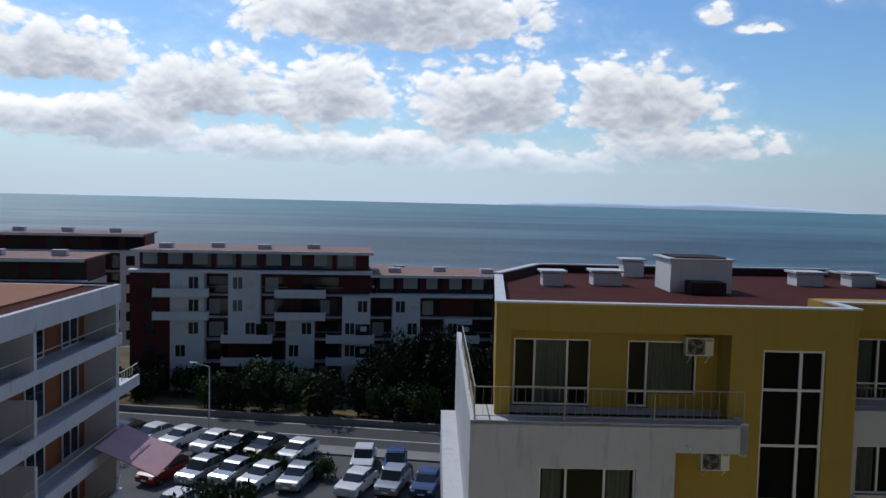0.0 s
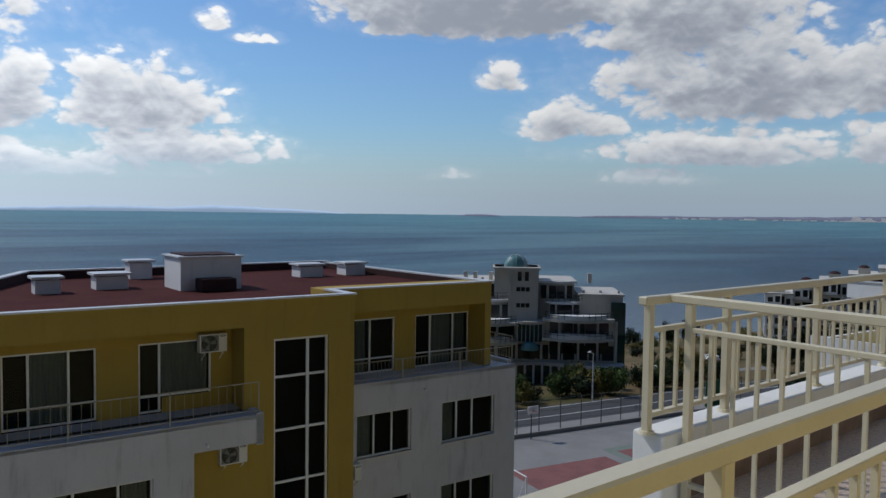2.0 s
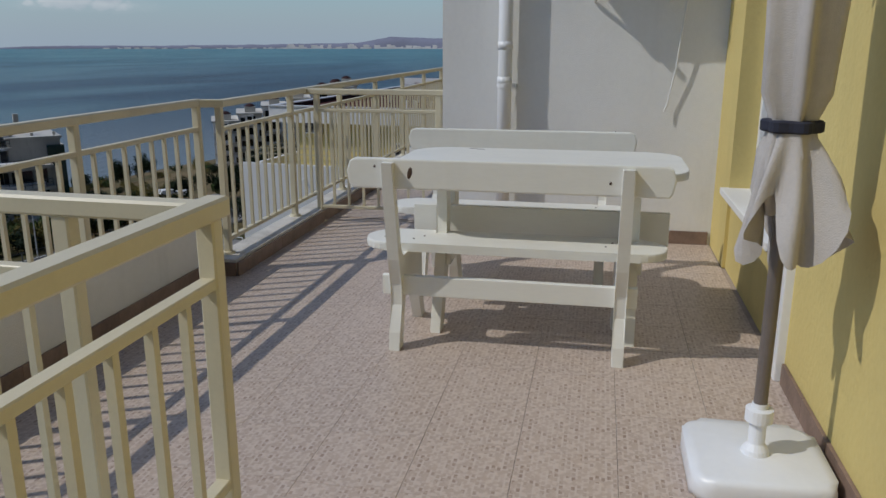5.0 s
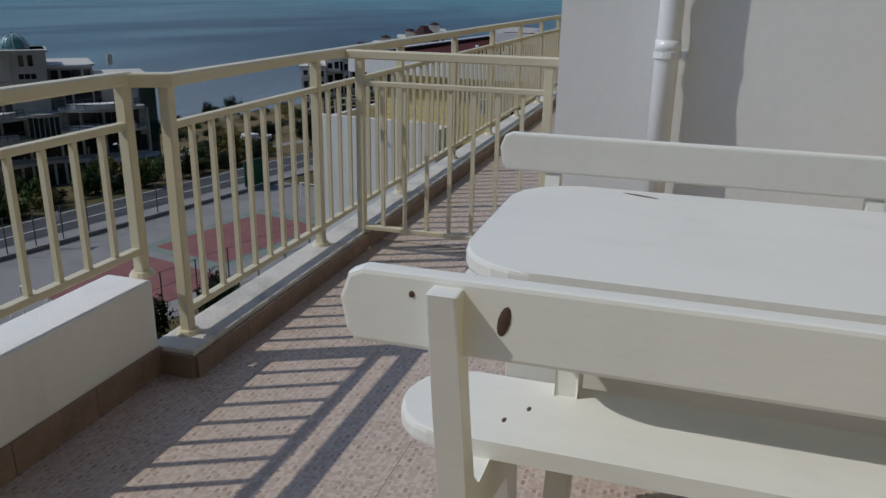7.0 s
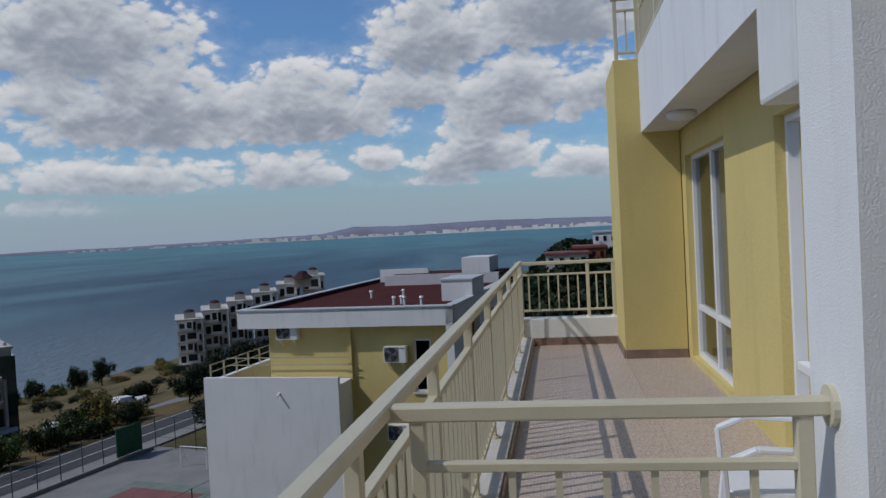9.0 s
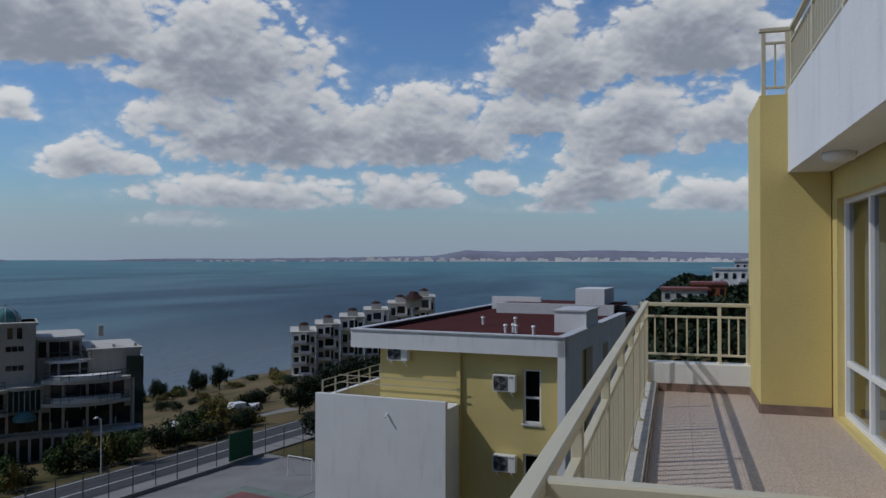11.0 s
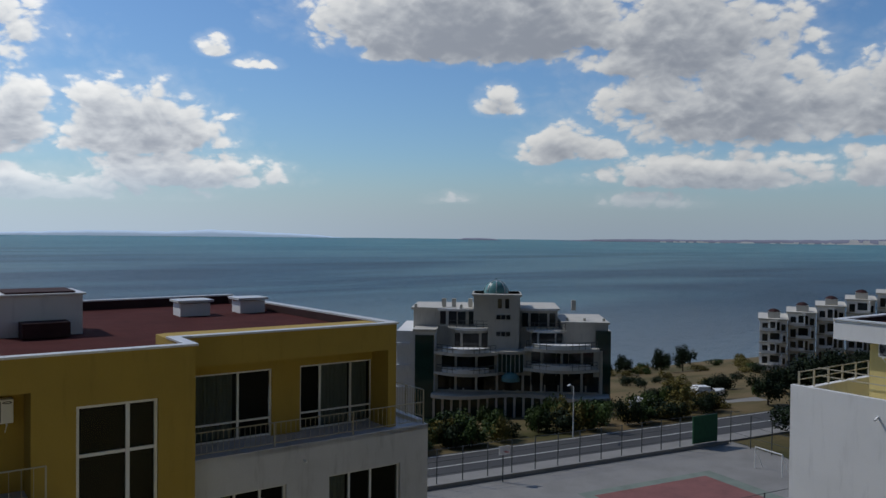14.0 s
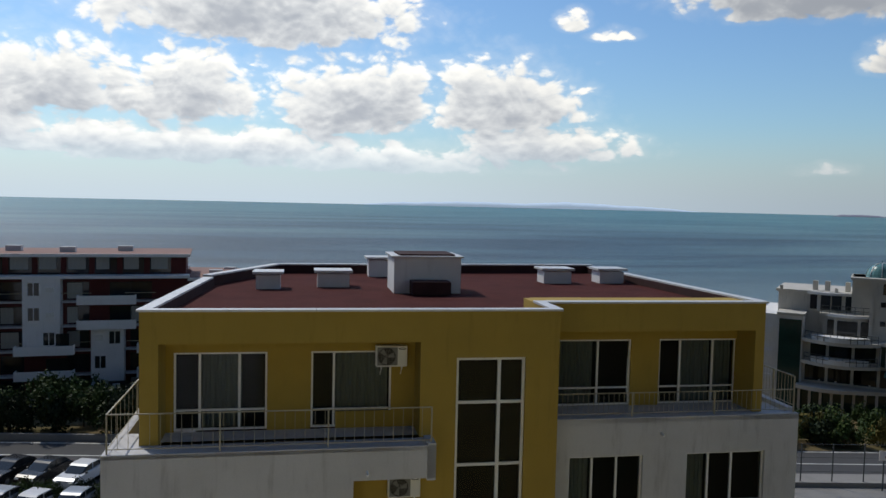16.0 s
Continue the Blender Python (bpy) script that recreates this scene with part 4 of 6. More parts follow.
chair()
solo("ceiling_lamp", lathe(bmesh.new(), [(0.06, -0.075), (0.11, -0.06), (0.125, -0.03), (0.125, 0.0)], 24), "plastic", "round white lamp under the slab", "lamp", at=pose(6.3, -1.55, 2.338), smoothed=True)

# ---------------------------------------------------------------- yellow house across
YB = pose(6.57, 16.86, 0, 0, 0, -5)      # local x along its front, y away, origin below the roof step


def roof_vent(m, w2, d2, h, label):
    v = thing("roof_vent", label, "vent", "roof vents", at=m)
    part("shaft", boxbm(-w2, w2, -d2, d2, 0, h), "whiterender", v)
    part("cap", boxbm(-w2 - 0.1, w2 + 0.1, -d2 - 0.1, d2 + 0.1, h + 0.04, h + 0.12, 0.01), "metal_cap", v)


def yellow_house():
    h = thing("yellow_house", "ochre and grey-white apartment house with a red flat roof", "house", at=YB)
    TOP, FL = -1.04, -4.0
    L, B, BL = -9.55, 12.8, 7.4      # BL: depth of the left flank before the rear corner is cut off
    # front wall, two wings
    rec = (-9.15, -3.35, FL, -1.76)
    bm = wall_bm(L, 0.0, -20.2, TOP, [rec, (-2.5, -0.82, -14.0, -2.14)], 0.22)
    part("wall_ochre", bm, "ochre", h)
    # recessed loggia wall behind
    bm = wall_bm(-9.15, -3.35, FL, -1.76, [(-8.98, -6.86, -4.0, -2.13), (-5.84, -3.92, -4.0, -2.13)], 0.2, v=0.95)
    part("loggia_wall", bm, "ochre", h)
    part("loggia_side", boxbm(-9.17, -9.15, 0.2, 1.0, FL, -1.76), "ochre", h)
    part("loggia_soffit", boxbm(-9.15, -3.35, 0.22, 1.0, -1.76, -1.70), "ochre", h)
    part("loggia_jamb", boxbm(-3.35, -3.3, 0.22, 1.0, FL, -1.76), "ochre", h)
    # lower white body with balcony front
    bm = wall_bm(-10.2, -3.05, -20.2, -4.02, [(-8.4, -5.9, -7.0, -5.2), (-4.9, -3.05, -7.2, -4.75), (-8.4, -5.9, -9.9, -8.1), (-5.0, -3.3, -9.9, -8.1)], 0.25, v=-0.62)
    part("wall_white_lower", bm, "greywhite", h)
    part("balcony_floor", boxbm(-10.2, -3.05, -0.62, 0.95, -4.1, -4.0), "greywhite", h)
    part("side_lower", boxbm(-10.2, -10.0, -0.4, B, -20.2, -4.02), "greywhite", h)
    part("side_upper", beam(bmesh.new(), (L + 0.1, 0.22, (TOP - 4.02) / 2), (L + 0.62, BL, (TOP - 4.02) / 2), 0.2, TOP + 4.02, 0), "ochre", h)
    part("parapet_return", boxbm(-3.25, -3.05, -0.62, 0.0, -4.8, -3.95), "greywhite", h)
    part("recess_wall", boxbm(-3.05, -2.56, 0.225, 0.3, -20.2, -4.0), "ochre", h)
    # right wing set back
    bm = wall_bm(0.0, 7.15, -20.2, -3.98, [(0.70, 2.72, -6.35, -4.97), (3.95, 6.2, -6.35, -4.97), (0.70, 2.72, -9.2, -7.8), (3.95, 6.2, -9.2, -7.8)], 0.25, v=1.05)
    part("wall_white_right", bm, "greywhite", h)
    part("side_right", boxbm(6.95, 7.15, 1.3, B, -20.2, -3.88), "greywhite", h)
    part("balcony_floor_right", boxbm(0.0, 7.15, 1.05, 3.6, -4.12, -4.0), "greywhite", h)
    bm = wall_bm(0.0, 6.2, -4.0, -1.78, [(0.15, 2.85, -4.0, -2.16), (3.68, 6.0, -4.0, -2.16)], 0.22, v=2.32)
    part("wall_ochre_right", bm, "ochre", h)
    part("head_band", boxbm(0.0, 6.25, 1.38, 2.6, -1.78, TOP), "ochre", h)
    part("pier_right", boxbm(5.98, 6.25, 1.38, 2.5, -4.0, -1.78), "ochre", h)
    part("side_upper_right", beam(bmesh.new(), (6.13, 2.5, (TOP - 4.0) / 2), (5.5, B, (TOP - 4.0) / 2), 0.2, TOP + 4.0, 0), "ochre", h)
    part("step_side", boxbm(-0.2, 0.0, 0.22, 2.5, -20.2, TOP), "ochre", h)
    # flat roof and copings
    flat = [(L + 0.2, 0.2), (-0.02, 0.2), (-0.02, 1.6), (6.05, 1.6), (5.45, B), (-7.0, B - 0.9), (L + 0.66, BL)]
    part("roof", plank(bmesh.new(), flat, "z", TOP - 0.35, TOP - 0.24, 0), "roof", h, "dark red roofing felt")
    for p, q in (((L + 0.55, BL), (-7.0, B - 0.9)), ((-7.0, B - 0.9), (5.6, B))):
        part("back_wall", beam(bmesh.new(), (*p, (TOP - 20.1) / 2), (*q, (TOP - 20.1) / 2), 0.22, TOP + 20.2, 0), "parapet_in", h)
        part("coping", beam(bmesh.new(), (*p, TOP + 0.085), (*q, TOP + 0.085), 0.3, 0.05, 0), "metal_cap", h)
    part("inner_upstand", beam(bmesh.new(), (L + 0.23, 0.3, TOP - 0.12), (L + 0.75, BL, TOP - 0.12), 0.06, 0.24, 0), "parapet_in", h)
    part("inner_upstand", beam(bmesh.new(), (6.0, 1.7, TOP - 0.12), (5.37, B, TOP - 0.12), 0.06, 0.24, 0), "parapet_in", h)
    for p, q, n in (((L + 0.1, 0.2), (L + 0.62, BL), 5), ((6.18, 1.58), (5.5, B + 0.1), 7)):
        p, q = Vector((*p, TOP + 0.026)), Vector((*q, TOP + 0.026))
        for k in range(n):
            part("coping", beam(bmesh.new(), p.lerp(q, k / n), p.lerp(q, (k + 0.985) / n), 0.30, 0.05, 0), "metal_cap", h)
    for a, b, c, d in ((L - 0.06, 0.06, -0.06, 0.20), (0.06, 6.31, 1.32, 1.58), (-0.22, 0.06, 0.20, 1.58)):
        n = max(1, round(max(b - a, d - c) / 2.0))
        for k in range(n):
            if b - a > d - c:
                part("coping", boxbm(a + (b - a) * k / n, a + (b - a) * (k + 1) / n - 0.01, c, d, TOP + 0.001, TOP + 0.05), "metal_cap", h)
            else:
                part("coping", boxbm(a, b, c + (d - c) * k / n, c + (d - c) * (k + 1) / n - 0.01, TOP + 0.001, TOP + 0.05), "metal_cap", h)
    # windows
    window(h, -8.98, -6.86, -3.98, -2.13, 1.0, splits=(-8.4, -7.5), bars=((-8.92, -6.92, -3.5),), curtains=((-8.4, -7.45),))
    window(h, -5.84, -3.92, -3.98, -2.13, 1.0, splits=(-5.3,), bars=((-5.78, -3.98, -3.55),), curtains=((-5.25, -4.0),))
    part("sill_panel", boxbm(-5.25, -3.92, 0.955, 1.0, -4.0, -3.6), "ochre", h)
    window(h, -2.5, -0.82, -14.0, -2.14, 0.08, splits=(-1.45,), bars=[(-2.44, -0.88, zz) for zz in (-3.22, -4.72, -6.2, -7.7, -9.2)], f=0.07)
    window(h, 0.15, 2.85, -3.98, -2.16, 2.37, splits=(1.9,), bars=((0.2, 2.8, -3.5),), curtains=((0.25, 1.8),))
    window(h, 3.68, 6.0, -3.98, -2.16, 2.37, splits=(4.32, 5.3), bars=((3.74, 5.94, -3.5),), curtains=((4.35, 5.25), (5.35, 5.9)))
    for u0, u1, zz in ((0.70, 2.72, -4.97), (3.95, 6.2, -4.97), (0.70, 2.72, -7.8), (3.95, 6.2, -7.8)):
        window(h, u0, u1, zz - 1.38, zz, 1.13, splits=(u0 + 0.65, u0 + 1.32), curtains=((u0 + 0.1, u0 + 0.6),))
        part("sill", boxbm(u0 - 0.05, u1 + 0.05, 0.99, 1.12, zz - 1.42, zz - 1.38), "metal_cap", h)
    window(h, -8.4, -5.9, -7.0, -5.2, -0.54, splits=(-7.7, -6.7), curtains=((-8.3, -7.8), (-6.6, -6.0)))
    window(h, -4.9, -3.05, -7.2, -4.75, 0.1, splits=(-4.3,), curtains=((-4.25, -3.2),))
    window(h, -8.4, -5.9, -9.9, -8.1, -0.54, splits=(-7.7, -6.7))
    # balcony railings, pale and thin

    def rail(p, q, z0, top, n):
        p, q = Vector(p), Vector(q)
        g = part("balcony_rail", beam(bmesh.new(), (p.x, p.y, top), (q.x, q.y, top), 0.028, 0.024, 0), "rail_far", h)
        part("lower_bar", beam(bmesh.new(), (p.x, p.y, z0 + 0.1), (q.x, q.y, z0 + 0.1), 0.018, 0.018, 0), "rail_far", g)
        me = mesh_of("bar", boxbm(-0.0045, 0.0045, -0.0045, 0.0045, 0, top - z0 - 0.1), "rail_far")
        for k in range(n + 1):
            o = part("bar", me, None, g)
            o.location = (*(p + (q - p) * k / n)[:2], z0 + 0.1)
        me = mesh_of("post", boxbm(-0.016, 0.016, -0.016, 0.016, 0, top - z0), "rail_far")
        for k in range(4):
            o = part("post", me, None, g)
            o.location = (*(p + (q - p) * k / 3)[:2], z0)
    rail((-10.1, -0.52, 0), (-3.15, -0.52, 0), -4.0, -3.15, 32)
    rail((-10.1, -0.52, 0), (-10.1, 9.0, 0), -4.0, -3.15, 22)
    rail((0.1, 1.15, 0), (7.05, 1.15, 0), -3.98, -3.35, 50)
    rail((7.05, 1.15, 0), (7.05, 4.0, 0), -3.88, -3.0, 20)
    part("spout", tube(bmesh.new(), (-4.6, -0.60, -4.55), (-4.6, -0.80, -4.58), 0.03, 0.03, 8), "pvc", h)
    part("spout", tube(bmesh.new(), (3.2, 1.1, -4.4), (3.2, 0.88, -4.43), 0.03, 0.03, 8), "pvc", h)
    part("lower_side_terrace", boxbm(-10.8, -10.2, 0.5, 12.0, -9.0, -7.2), "greywhite", h)


yellow_house()
for x, y, zz, lab in ((-3.95, 0.95, -2.47, "white outdoor unit under the loggia head"), (-3.7, 0.1, -5.35, "white outdoor unit on the ochre wall"), (0.35, 1.05, -6.9, "white outdoor unit on the grey-white wall")):
    air_con(YB @ pose(x, y, zz), lab, wd=0.75, ht=0.5, dp=0.28, big=False)
for x, y, a, b, hh in ((-7.1, 6.9, 0.36, 0.36, 0.42), (-5.1, 7.5, 0.5, 0.4, 0.42), (2.75, 8.9, 0.5, 0.4, 0.42), (4.8, 9.0, 0.45, 0.4, 0.42), (-3.3, 11.0, 0.4, 0.4, 0.6)):
    roof_vent(YB @ pose(x, y, -1.28), a, b, hh, "grey-white roof vent with a flat metal cap")


def chimney_block():
    c = thing("stair_head", "white rendered stair head on the red roof", "roof structure", at=YB @ pose(-2.35, 6.4, -1.28))
    part("body", boxbm(-1.02, 1.02, -0.9, 0.9, 0, 1.13), "whiterender", c)
    part("cap", boxbm(-0.85, 0.85, -0.8, 0.8, 1.132, 1.18), "parapet_in", c)
    part("coping", boxbm(-1.1, 1.1, -0.98, 0.98, 1.08, 1.132, 0.01), "metal_cap", c)
    part("duct", boxbm(-0.55, 0.6, -1.6, -0.92, 0.02, 0.42, 0.02), "parapet_in", c, "dark felt-covered box")


chimney_block()

# ---------------------------------------------------------------- white and pale-yellow house
WB = pose(25.4, 10.75, 0, 0, 0, -95.6)      # local x to the right along its front (towards -y), local y away from the terrace


def white_house():
    h = thing("white_house", "pale-yellow house with white slab edges and a red flat roof", "house", at=WB)
    T0 = -1.08
    part("fascia", wall_bm(0, 7.75, T0 - 0.62, T0, [], 0.25), "whiterender", h)
    bm = wall_bm(0.95, 7.35, -20, T0 - 0.6, [(6.22, 6.84, -4.0, -2.2), (6.22, 6.84, -6.8, -5.0), (6.22, 6.84, -9.6, -7.8)], 0.22, v=0.45)
    part("wall_yellow", bm, "paleyellow", h)
    part("buttress", boxbm(3.9, 4.05, 0.33, 0.45, -20, T0 - 0.62), "paleyellow", h)
    part("wall_right", wall_bm(0.0, 12.0, -20, T0, [(2.6, 4.4, -9.5, -1.75), (6.4, 7.6, -9.5, -1.9)], -0.25, v=7.75, axis="v"), "whiterender", h)
    part("wall_right_inset", boxbm(7.35, 7.45, 0.4, 12, -20, -1.7), "paleyellow", h)
    part("soffit", boxbm(0, 7.5, 0.25, 1.2, T0 - 0.62, T0 - 0.56), "whiterender", h)
    part("wall_left", boxbm(0.95, 1.15, 0.6, 16, -20, T0 - 0.6), "paleyellow", h)
    part("roof", boxbm(0.1, 7.6, 0.2, 16, T0 - 0.25, T0 - 0.15), "roof", h, "dark red roofing felt")
    part("fascia_left", boxbm(0.0, 0.2, 0.25, 16, T0 - 0.62, T0), "parapet_in", h)
    part("back_wall", boxbm(0, 7.75, 16, 16.2, -20, T0 + 0.1), "whiterender", h)
    for k in range(4):
        part("coping", boxbm(0 + 1.94 * k, 1.93 + 1.94 * k, -0.05, 0.3, T0 + 0.001, T0 + 0.04), "metal_cap", h)
        part("coping", boxbm(-0.05, 0.25, 0.3 + 3.9 * k, 4.19 + 3.9 * k, T0 + 0.001, T0 + 0.04), "metal_cap", h)
        part("coping", boxbm(7.46, 7.8, 0.3 + 2.9 * k, 3.19 + 2.9 * k, T0 + 0.001, T0 + 0.04), "metal_cap", h)
    for zz in (-2.2, -5.0, -7.8):
        window(h, 6.22, 6.84, zz - 1.8, zz, 0.52, bars=((6.27, 6.79, zz - 0.95),), f=0.07)
        part("sill", boxbm(6.17, 6.89, 0.39, 0.5, zz - 1.86, zz - 1.8), "metal_cap", h)
    # white balcony block in front
    part("balcony_block", boxbm(-0.9, 4.0, -0.9, 0.45, -20, -3.5), "whiterender", h)
    part("balcony_parapet", boxbm(-0.9, 4.0, -0.9, -0.72, -3.5, -3.24), "whiterender", h)
    part("balcony_side", boxbm(-0.9, -0.7, -0.72, 6.0, -20, -3.4), "whiterender", h)
    part("spout", tube(bmesh.new(), (1.9, -0.88, -3.75), (1.9, -1.1, -3.85), 0.03, 0.03, 8), "pvc", h)
    for zz in (-2.75, -3.0):
        part("rail", beam(bmesh.new(), (-0.6, 0.2, zz), (4.0, 0.2, zz), 0.03, 0.03, 0), "rail_far", h)
        part("rail", beam(bmesh.new(), (-0.8, -0.6, zz - 0.1), (-0.8, 6, zz - 0.1), 0.03, 0.03, 0), "rail_far", h)
    for k in range(8):
        part("rail_post", boxbm(-0.83, -0.78, -0.6 + 0.9 * k, -0.55 + 0.9 * k, -3.5, -2.83), "rail_far", h)
    # roof blocks
    part("stair_head", boxbm(6.55, 7.72, 3.4, 5.6, T0 - 0.15, T0 + 0.62), "whiterender", h)
    part("stair_head_cap", boxbm(6.5, 7.77, 3.35, 5.65, T0 + 0.62, T0 + 0.67), "metal_cap", h)
    part("roof_step", boxbm(1.5, 7.2, 12.0, 12.2, T0 - 0.15, T0 + 0.35), "metal_cap", h)
    part("rear_roof", boxbm(1.5, 7.2, 12.2, 16, T0 + 0.2, T0 + 0.3), "roof", h)
    part("rear_edge", boxbm(0.6, 3.2, 14, 14.2, T0 - 0.1, T0 + 0.55), "whiterender", h)
    part("rear_head", boxbm(5.2, 6.6, 13, 15.5, T0 + 0.2, T0 + 1.05), "whiterender", h)
    for x, y in ((3.1, 5.4), (4.4, 5.6), (5.0, 2.4), (5.2, 2.7), (5.4, 2.4), (6.1, 2.2)):
        part("roof_vent_pipe", tube(bmesh.new(), (x, y, T0 - 0.15), (x, y, T0 + 0.12), 0.05, 0.05, 10), "pvc", h)
        part("roof_vent_hood", tube(bmesh.new(), (x, y, T0 + 0.12), (x, y, T0 + 0.17), 0.09, 0.06, 10), "pvc", h)


white_house()
for x, y, zz in ((1.75, 0.45, -2.12), (5.65, 0.45, -2.95), (5.65, 0.45, -5.6)):
    air_con(WB @ pose(x, y, zz), "white outdoor unit on a pale-yellow wall", wd=0.78, ht=0.55, dp=0.3, big=False)

# ---------------------------------------------------------------- dark red and white apartment row


def window_mesh(wd, ht):
    return boxbm(-wd / 2, wd / 2, -0.02, 0.02, 0, ht)


def apartment_row(m, bays, floors, fh, z0, label, name="apartment_house"):
    """bays: list of (kind, width, floors); kinds 'bay' (white, windows), 'balc' (dark recess with white balconies), 'gap' (dark glass stair)."""
    h = thing(name, label, "apartment house", "apartment row", at=m)
    u = 0.0
    panes = mesh_of("pane", window_mesh(1.3, 1.45), "glass_dark")
    wide = mesh_of("pane", window_mesh(2.6, 1.9), "glass_dark")
    frame_me = mesh_of("frame", wall_bm(-0.75, 0.75, -0.08, 1.55, [(-0.64, 0.64, 0.02, 1.45)], 0.06), "pvc")
    unit = mesh_of("unit", boxbm(-0.35, 0.35, -0.3, 0, 0, 0.5), "ac")
    rng = random.Random(5)
    for i, (kind, wd, nf) in enumerate(bays):
        top = z0 + nf * fh
        if kind == "bay":
            part("bay", boxbm(u, u + wd, -1.2, 9.5, z0, top), "rowwhite", h)
            for f in range(nf):
                wi = part("window", panes, None, h)
                wi.location = (u + wd * 0.5, -1.2, z0 + f * fh + 0.9)
                fr = part("frame", frame_me, None, wi)
                fr.location = (0, -0.06, 0)
                if rng.random() < 0.55:
                    o = part("outdoor_unit", unit, None, h)
                    o.location = (u + wd * (0.5 + rng.choice((-0.33, 0.33))), -1.2, z0 + f * fh + 0.3)
        else:
            part("recess_wall", boxbm(u, u + wd, 1.3, 9.5, z0, top), "brickred", h)
            for f in range(nf):
                wi = part("window", wide if kind == "balc" else panes, None, h)
                wi.location = (u + wd * 0.5, 1.28, z0 + f * fh + 0.35)
                part("slab", boxbm(u, u + wd, -0.9, 1.3, z0 + f * fh - 0.12, z0 + f * fh + 0.05), "greywhite", h)
                if kind == "balc" and (f + i) % 4 != 3:
                    part("balcony_front", boxbm(u - 0.5, u + wd + 0.5, -1.55, -1.4, z0 + f * fh - 0.15, z0 + f * fh + 0.95), "rowwhite", h)
                    part("balcony_floor", boxbm(u - 0.5, u + wd + 0.5, -1.4, -0.9, z0 + f * fh - 0.15, z0 + f * fh), "rowwhite", h)
        # set-back top storey and roof
        part("top_storey", boxbm(u, u + wd, 1.4, 9.0, top, top + fh * 0.9), "brickred", h)
        wi = part("window", wide, None, h)
        wi.location = (u + wd / 2, 1.38, top + 0.3)
        part("terrace_edge", boxbm(u - 0.1, u + wd + 0.1, -1.35, 1.4, top, top + 0.25), "rowwhite", h)
        part("roof", boxbm(u - 0.05, u + wd + 0.05, 0.2, 11.5, top + fh * 0.9, top + fh * 0.9 + 0.2), "roof_far", h)
        part("roof_edge", boxbm(u - 0.05, u + wd + 0.05, 0.0, 0.2, top + fh * 0.85, top + fh * 0.9 + 0.25), "rowwhite", h)
        u += wd
    for k in range(int(u / 7)):
        o = part("roof_vent", boxbm(-0.8, 0.8, -0.6, 0.6, 0, 0.7), "greywhite", h)
        o.location = (3 + 7 * k, 5, z0 + bays[min(len(bays) - 1, k * len(bays) // max(1, int(u / 7)))][2] * fh + fh * 0.9 + 0.2)
    return h




